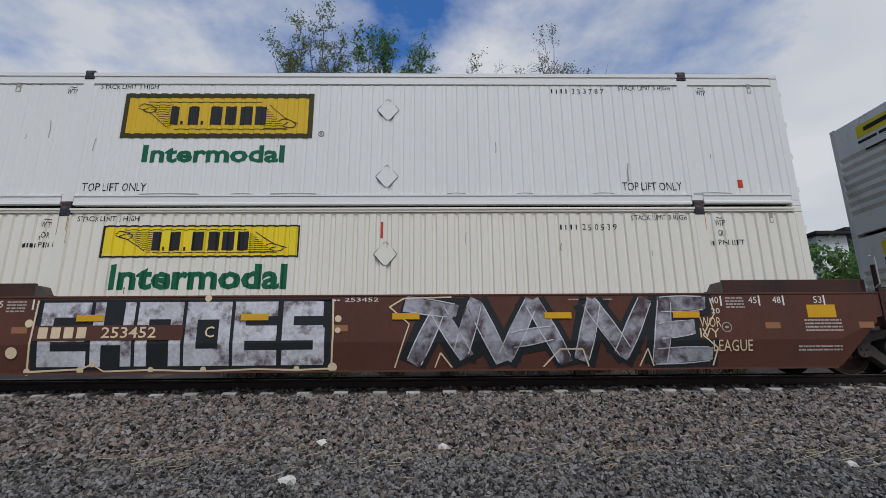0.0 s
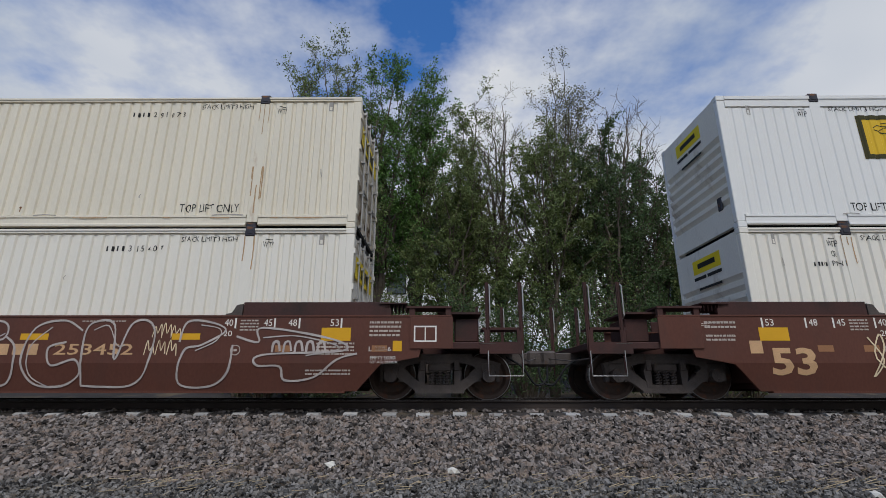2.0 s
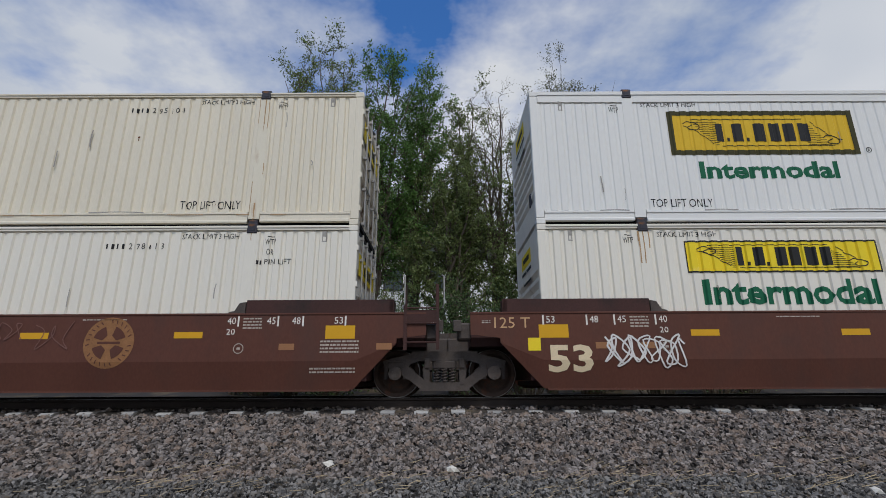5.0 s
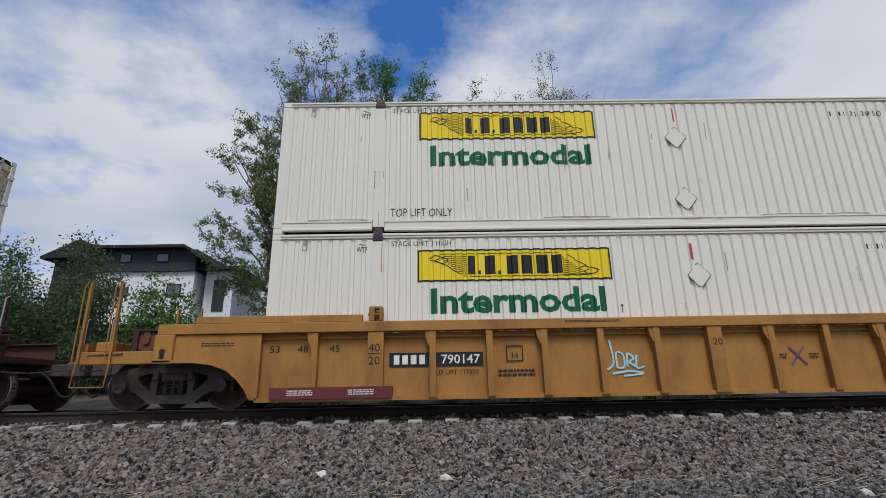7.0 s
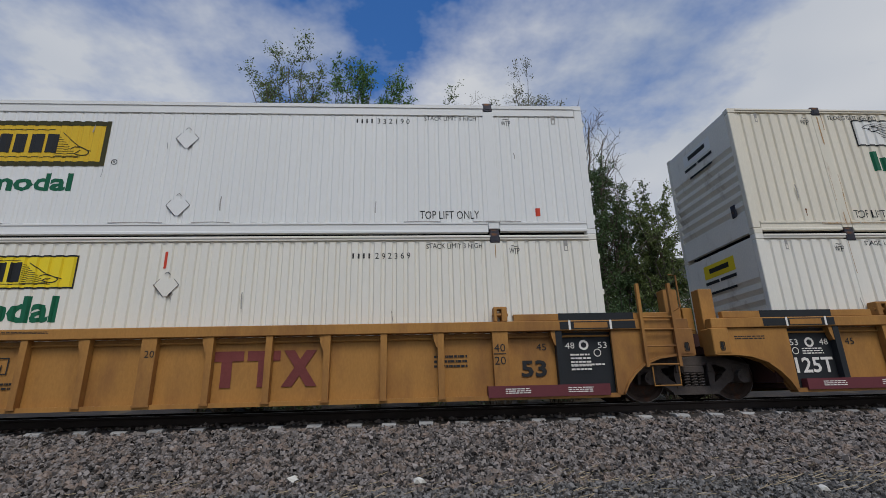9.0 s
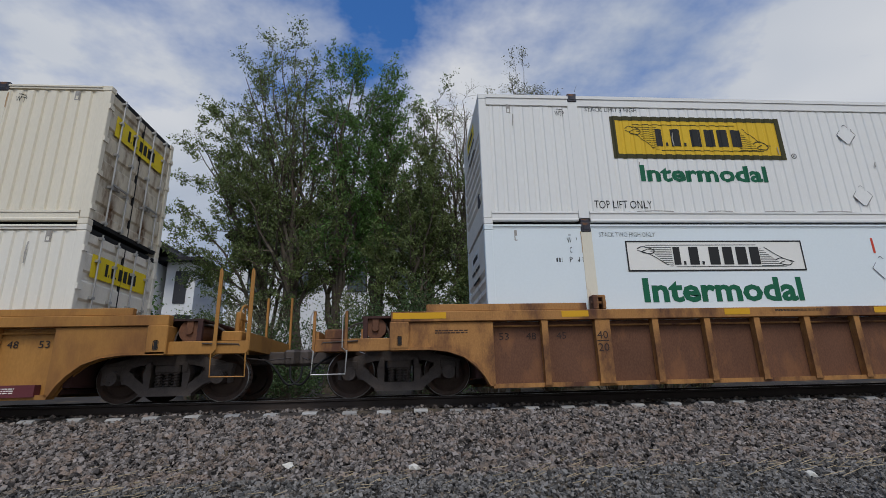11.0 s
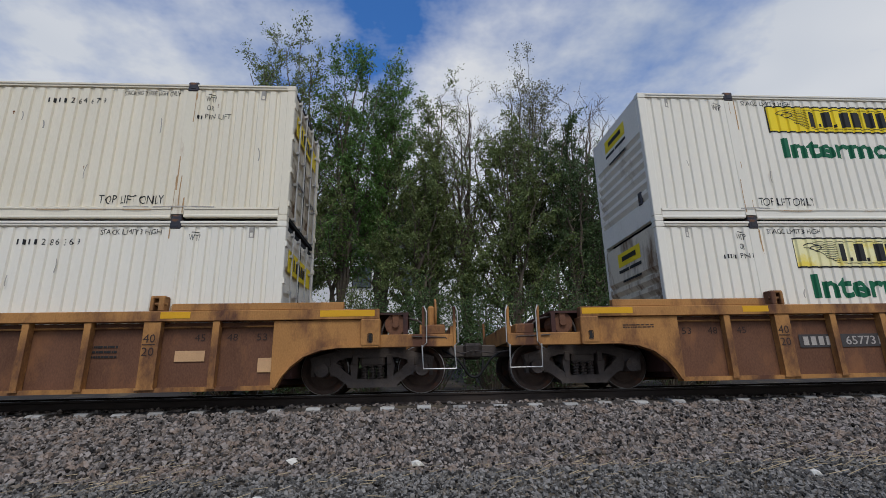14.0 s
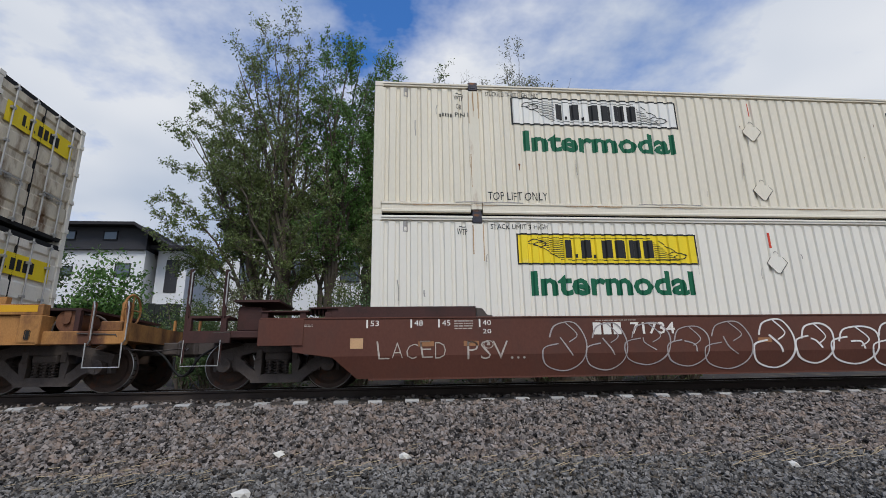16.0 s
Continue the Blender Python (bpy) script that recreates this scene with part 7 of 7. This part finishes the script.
    for i, x in ((5, 14.52), (6, 14.45), (7, 14.45), (8, 12.85)):
        mark(SIDES[i], "size_number", lambda bm: word(bm, "53", x, x + 0.46, 0.50, 0.79, yt - 0.006, 0.03), INK, "large black size number")
    for i in (6, 7):
        mark(SIDES[i], "truck_rating", lambda bm: (word(bm, "125T", 0.14, 0.88, 0.46, 0.74, yt - 0.010, 0.02), word(bm, "53", 0.12, 0.28, 0.96, 1.07, yt - 0.010), word(bm, "48", 0.70, 0.87, 0.96, 1.07, yt - 0.010), ring(bm, 0.5, 1.01, 0.05, 0.09, yt - 0.010), ring(bm, 0.2, 0.86, 0.05, 0.065, yt - 0.010), bars(bm, 0.33, 0.75, 0.80, 0.93, 3, yt - 0.010, 6)), PALE, "white truck rating")
    for i in (5, 6):
        mark(SIDES[i], "end_stencil", lambda bm: (word(bm, "48", 15.28, 15.45, 0.98, 1.09, yt - 0.010), word(bm, "53", 15.88, 16.05, 0.98, 1.09, yt - 0.010), ring(bm, 15.62, 1.04, 0.05, 0.09, yt - 0.010), ring(bm, 15.86, 0.9, 0.055, 0.07, yt - 0.010), bars(bm, 15.36, 15.74, 0.60, 0.92, 5, yt - 0.010, 6), bars(bm, 15.36, 16.0, 0.68, 0.74, 1, yt - 0.010, 8)), PALE, "white end stencil")

    def big_mark(x0):
        def build(bm):
            for a in (x0, x0 + 0.62):
                plate(bm, a, a + 0.56, 0.88, 1.05, yt - 0.004)
                plate(bm, a + 0.19, a + 0.37, 0.44, 0.88, yt - 0.004)
            for sx in (1, -1):
                c = x0 + 1.52
                prism(bm, [(c - sx * 0.28, 1.05), (c - sx * 0.10, 1.05), (c + sx * 0.30, 0.44), (c + sx * 0.12, 0.44)], yt - 0.006 - 0.001 * (sx > 0), yt - 0.004)
        return build
    mark(SIDES[6], "owner_mark", big_mark(9.05), material("worn_maroon_mark", (0.17, 0.045, 0.04), 0.6, var=0.25, scale=4), "maroon owner mark")
    for i, x0 in ((8, 10.2), (10, 11.1)):
        mark(SIDES[i], "owner_mark", lambda bm: [prism(bm, [(x0 + d, 0.62), (x0 + d + 0.36, 0.62), (x0 + d + 0.46, 0.90), (x0 + d + 0.10, 0.90)], yt - 0.006, yt - 0.004) for d in (0, 0.5, 1.0)], SPRAY if i == 8 else CREAMSPRAY, "pale worn owner mark")
    mark(SIDES[5], "graffiti_tag", lambda bm: [stroke(bm, p, 0.04, yt - 0.008, 5) for p in ([(6.2, 1.08), (6.24, 0.70), (6.12, 0.58), (6.08, 0.68)], [(6.3, 0.6), (6.3, 0.86), (6.42, 0.82), (6.42, 0.62), (6.3, 0.6)], [(6.48, 0.62), (6.5, 0.84), (6.6, 0.76), (6.52, 0.7), (6.62, 0.62)], [(6.66, 0.82), (6.64, 0.6), (6.78, 0.62)], [(6.2, 0.50), (6.5, 0.54), (6.75, 0.50), (6.4, 0.46)])], CYAN, "light blue graffiti tag")
    purple = material("purple_chalk", (0.16, 0.06, 0.17), 0.7, var=0.2)
    for i, x in ((5, 9.4), (7, 6.28)):
        mark(SIDES[i], "chalk_cross", lambda bm: (stroke(bm, [(x, 0.6), (x + 0.28, 0.92)], 0.035, yt - 0.006, 1), stroke(bm, [(x, 0.92), (x + 0.28, 0.6)], 0.035, yt - 0.008, 1)), purple, "purple chalk cross")
        mark(SIDES[i], "small_stencil", lambda bm: (bars(bm, x - 0.25, x - 0.05, 0.72, 0.82, 2, yt - 0.006, 2), bars(bm, x + 0.34, x + 0.52, 0.72, 0.82, 2, yt - 0.006, 3)), INK)
    mark(SIDES[7], "graffiti_tag", spray_tag2(9.15, 9.95, 0.62, 1.08, 21, 0.018, yt, 6), INK, "black graffiti tag")
    mark(SIDES[7], "chalk_code", lambda bm: word(bm, "NWG38G", 9.28, 9.90, 0.47, 0.56, yt - 0.006), INK, "black chalked code")
    mark(SIDES[7], "graffiti_tag", spray_tag2(10.15, 10.9, 0.60, 1.05, 22, 0.03, yt, 3), WORN, "white graffiti tag")
    mark(SIDES[7], "graffiti_tag", spray_tag2(13.15, 13.85, 0.45, 1.05, 23, 0.022, yt, 4), WORN, "white graffiti tag")
    mark(SIDES[9], "graffiti_tag", spray_tag2(7.15, 7.6, 0.6, 1.05, 24, 0.018, yt, 4), WORN, "white graffiti tag")
    # reflector strips along the chord of the weathered cars
    for i in (8, 9, 10):
        for x, w in ((-1.75, 0.95), (1.3, 0.5), (4.4, 0.5), (7.4, 0.5), (10.9, 0.5), (14.2, 0.5), (16.9, 0.95)):
            mark(SIDES[i], "reflector_strip", lambda bm: plate(bm, x, x + w, 1.34, 1.45, -SIDE - 0.024), REFLECT, "yellow reflector strip")
        for a, b, c, d in ((14.45, 14.95, 0.62, 0.80), (15.85, 16.08, 0.42, 0.66)):
            mark(SIDES[i], "paper_placard", lambda bm: plate(bm, a, b, c, d, yt - 0.006), PALE if i == 8 else TAN, "pale worn placard")
    # last car: chalk writing and number
    s = SIDES[11]
    mark(s, "graffiti_words", lambda bm: ([word(bm, c, 0.15 + 0.25 * k, 0.34 + 0.25 * k, 0.57 + 0.02 * (k % 2), 0.95 - 0.03 * (k % 3), yb, -0.02, 0.04 * (k % 3 - 1)) for k, c in enumerate("LACED")], word(bm, "PSV...", 1.72, 2.76, 0.54, 0.94, yb, -0.015)), WORN, "white chalked words")
    mark(s, "car_number", lambda bm: ([plate(bm, 4.04 + 0.19 * k, 4.19 + 0.19 * k, 1.05, 1.32, yb) for k in range(3)], word(bm, "71734", 4.75, 5.6, 1.05, 1.32, yb, 0.015)), PALE, "white car number")
    mark(s, "graffiti_tag", bubbles(3.1, 7.0, 0.25, 1.32, 31), material("thin_grey_spray", (0.34, 0.30, 0.29), 0.6, var=0.3, scale=3), "thin grey graffiti")
    mark(s, "graffiti_tag", bubbles(7.1, 10.4, 0.22, 1.36, 32, 0.045), SPRAY, "white graffiti letters")


def spray_tag2(x0, x1, z0, z1, seed, w, y, n=10):
    """One running line of looped handwriting between x0 and x1."""
    def build(bm):
        rng = random.Random(seed)
        h = z1 - z0
        pts = []
        for k in range(3 * n):
            u = k / (3 * n - 1)
            x = x0 + (x1 - x0) * u + 0.45 * h * math.sin(k * 2.3 + rng.uniform(-0.5, 0.5)) * 0.5
            z = (z0 + z1) / 2 + 0.5 * h * math.cos(k * 1.55 + rng.uniform(-0.5, 0.5)) * rng.uniform(0.6, 1.0)
            pts.append((min(max(x, x0), x1), z))
        stroke(bm, pts, w, y - 0.008, 4)
    return build



car_marks()


# ---- small things by the track ----
def rocks():
    for k, (x, y, r) in enumerate(((-1.56, 6.98, 0.075), (0.08, 6.85, 0.085), (-1.62, 5.62, 0.09), (4.9, 6.0, 0.06))):
        bm = bmesh.new()
        bmesh.ops.create_icosphere(bm, subdivisions=1, radius=r * 1.15)
        for v in bm.verts:
            v.co *= 1 + 0.7 * noise.noise(v.co * 14 + Vector((k * 5, 0, 0)))
            v.co.z *= 0.62
        thing("pale_rock", "pale angular rock lying on the ballast", "rock", pose(x, y, ground_z(y) + 0.03, 0, 0, 40 * k), "pale rocks", bm=bm, mat=PALESTONE)


rocks()


def straw():
    rng = random.Random(6)
    bm = bmesh.new()
    for _ in range(330):
        x, y = rng.gauss(rng.choice((-3.5, -0.5, 2.2, 5.5, 7.5)), 0.8), rng.gauss(6.5, 0.35)
        z, a, n = ground_z(y) + 0.03, rng.uniform(-0.5, 0.5), rng.uniform(0.06, 0.22)
        p, q = Vector((x, y, z)), Vector((x + n * math.cos(a), y + n * math.sin(a), z + rng.uniform(0, 0.06)))
        o = Vector((0, 0.003, 0.003))
        bm.faces.new([bm.verts.new(c) for c in (p - o, q - o, q + o, p + o)])
    thing("dry_grass", "dry straw-coloured grass caught between stones", "grass", pose(0, 0, 0), kind="stuff", bm=bm, mat=STRAW)


straw()


def motions():
    times = [0.5 * k for k in range(33)]
    for car, x in zip(CARS, FRONT):
        walk(car, [(t, pose(x - travelled(t), TRACK_Y, 0)) for t in times])
    for c, i, up in BOXES:
        walk(c, [(t, pose(FRONT[i] - travelled(t), TRACK_Y - WIDTH / 2, 3.195 if up else 0.295)) for t in times])
    steps = [k / FPS for k in range(16 * FPS + 1)]
    for w, x in WHEELS:
        walk(w, [(t, pose(x, 0, R_WHEEL, 0, -math.degrees((travelled(t) - travelled(0)) / R_WHEEL), 0)) for t in steps])


motions()
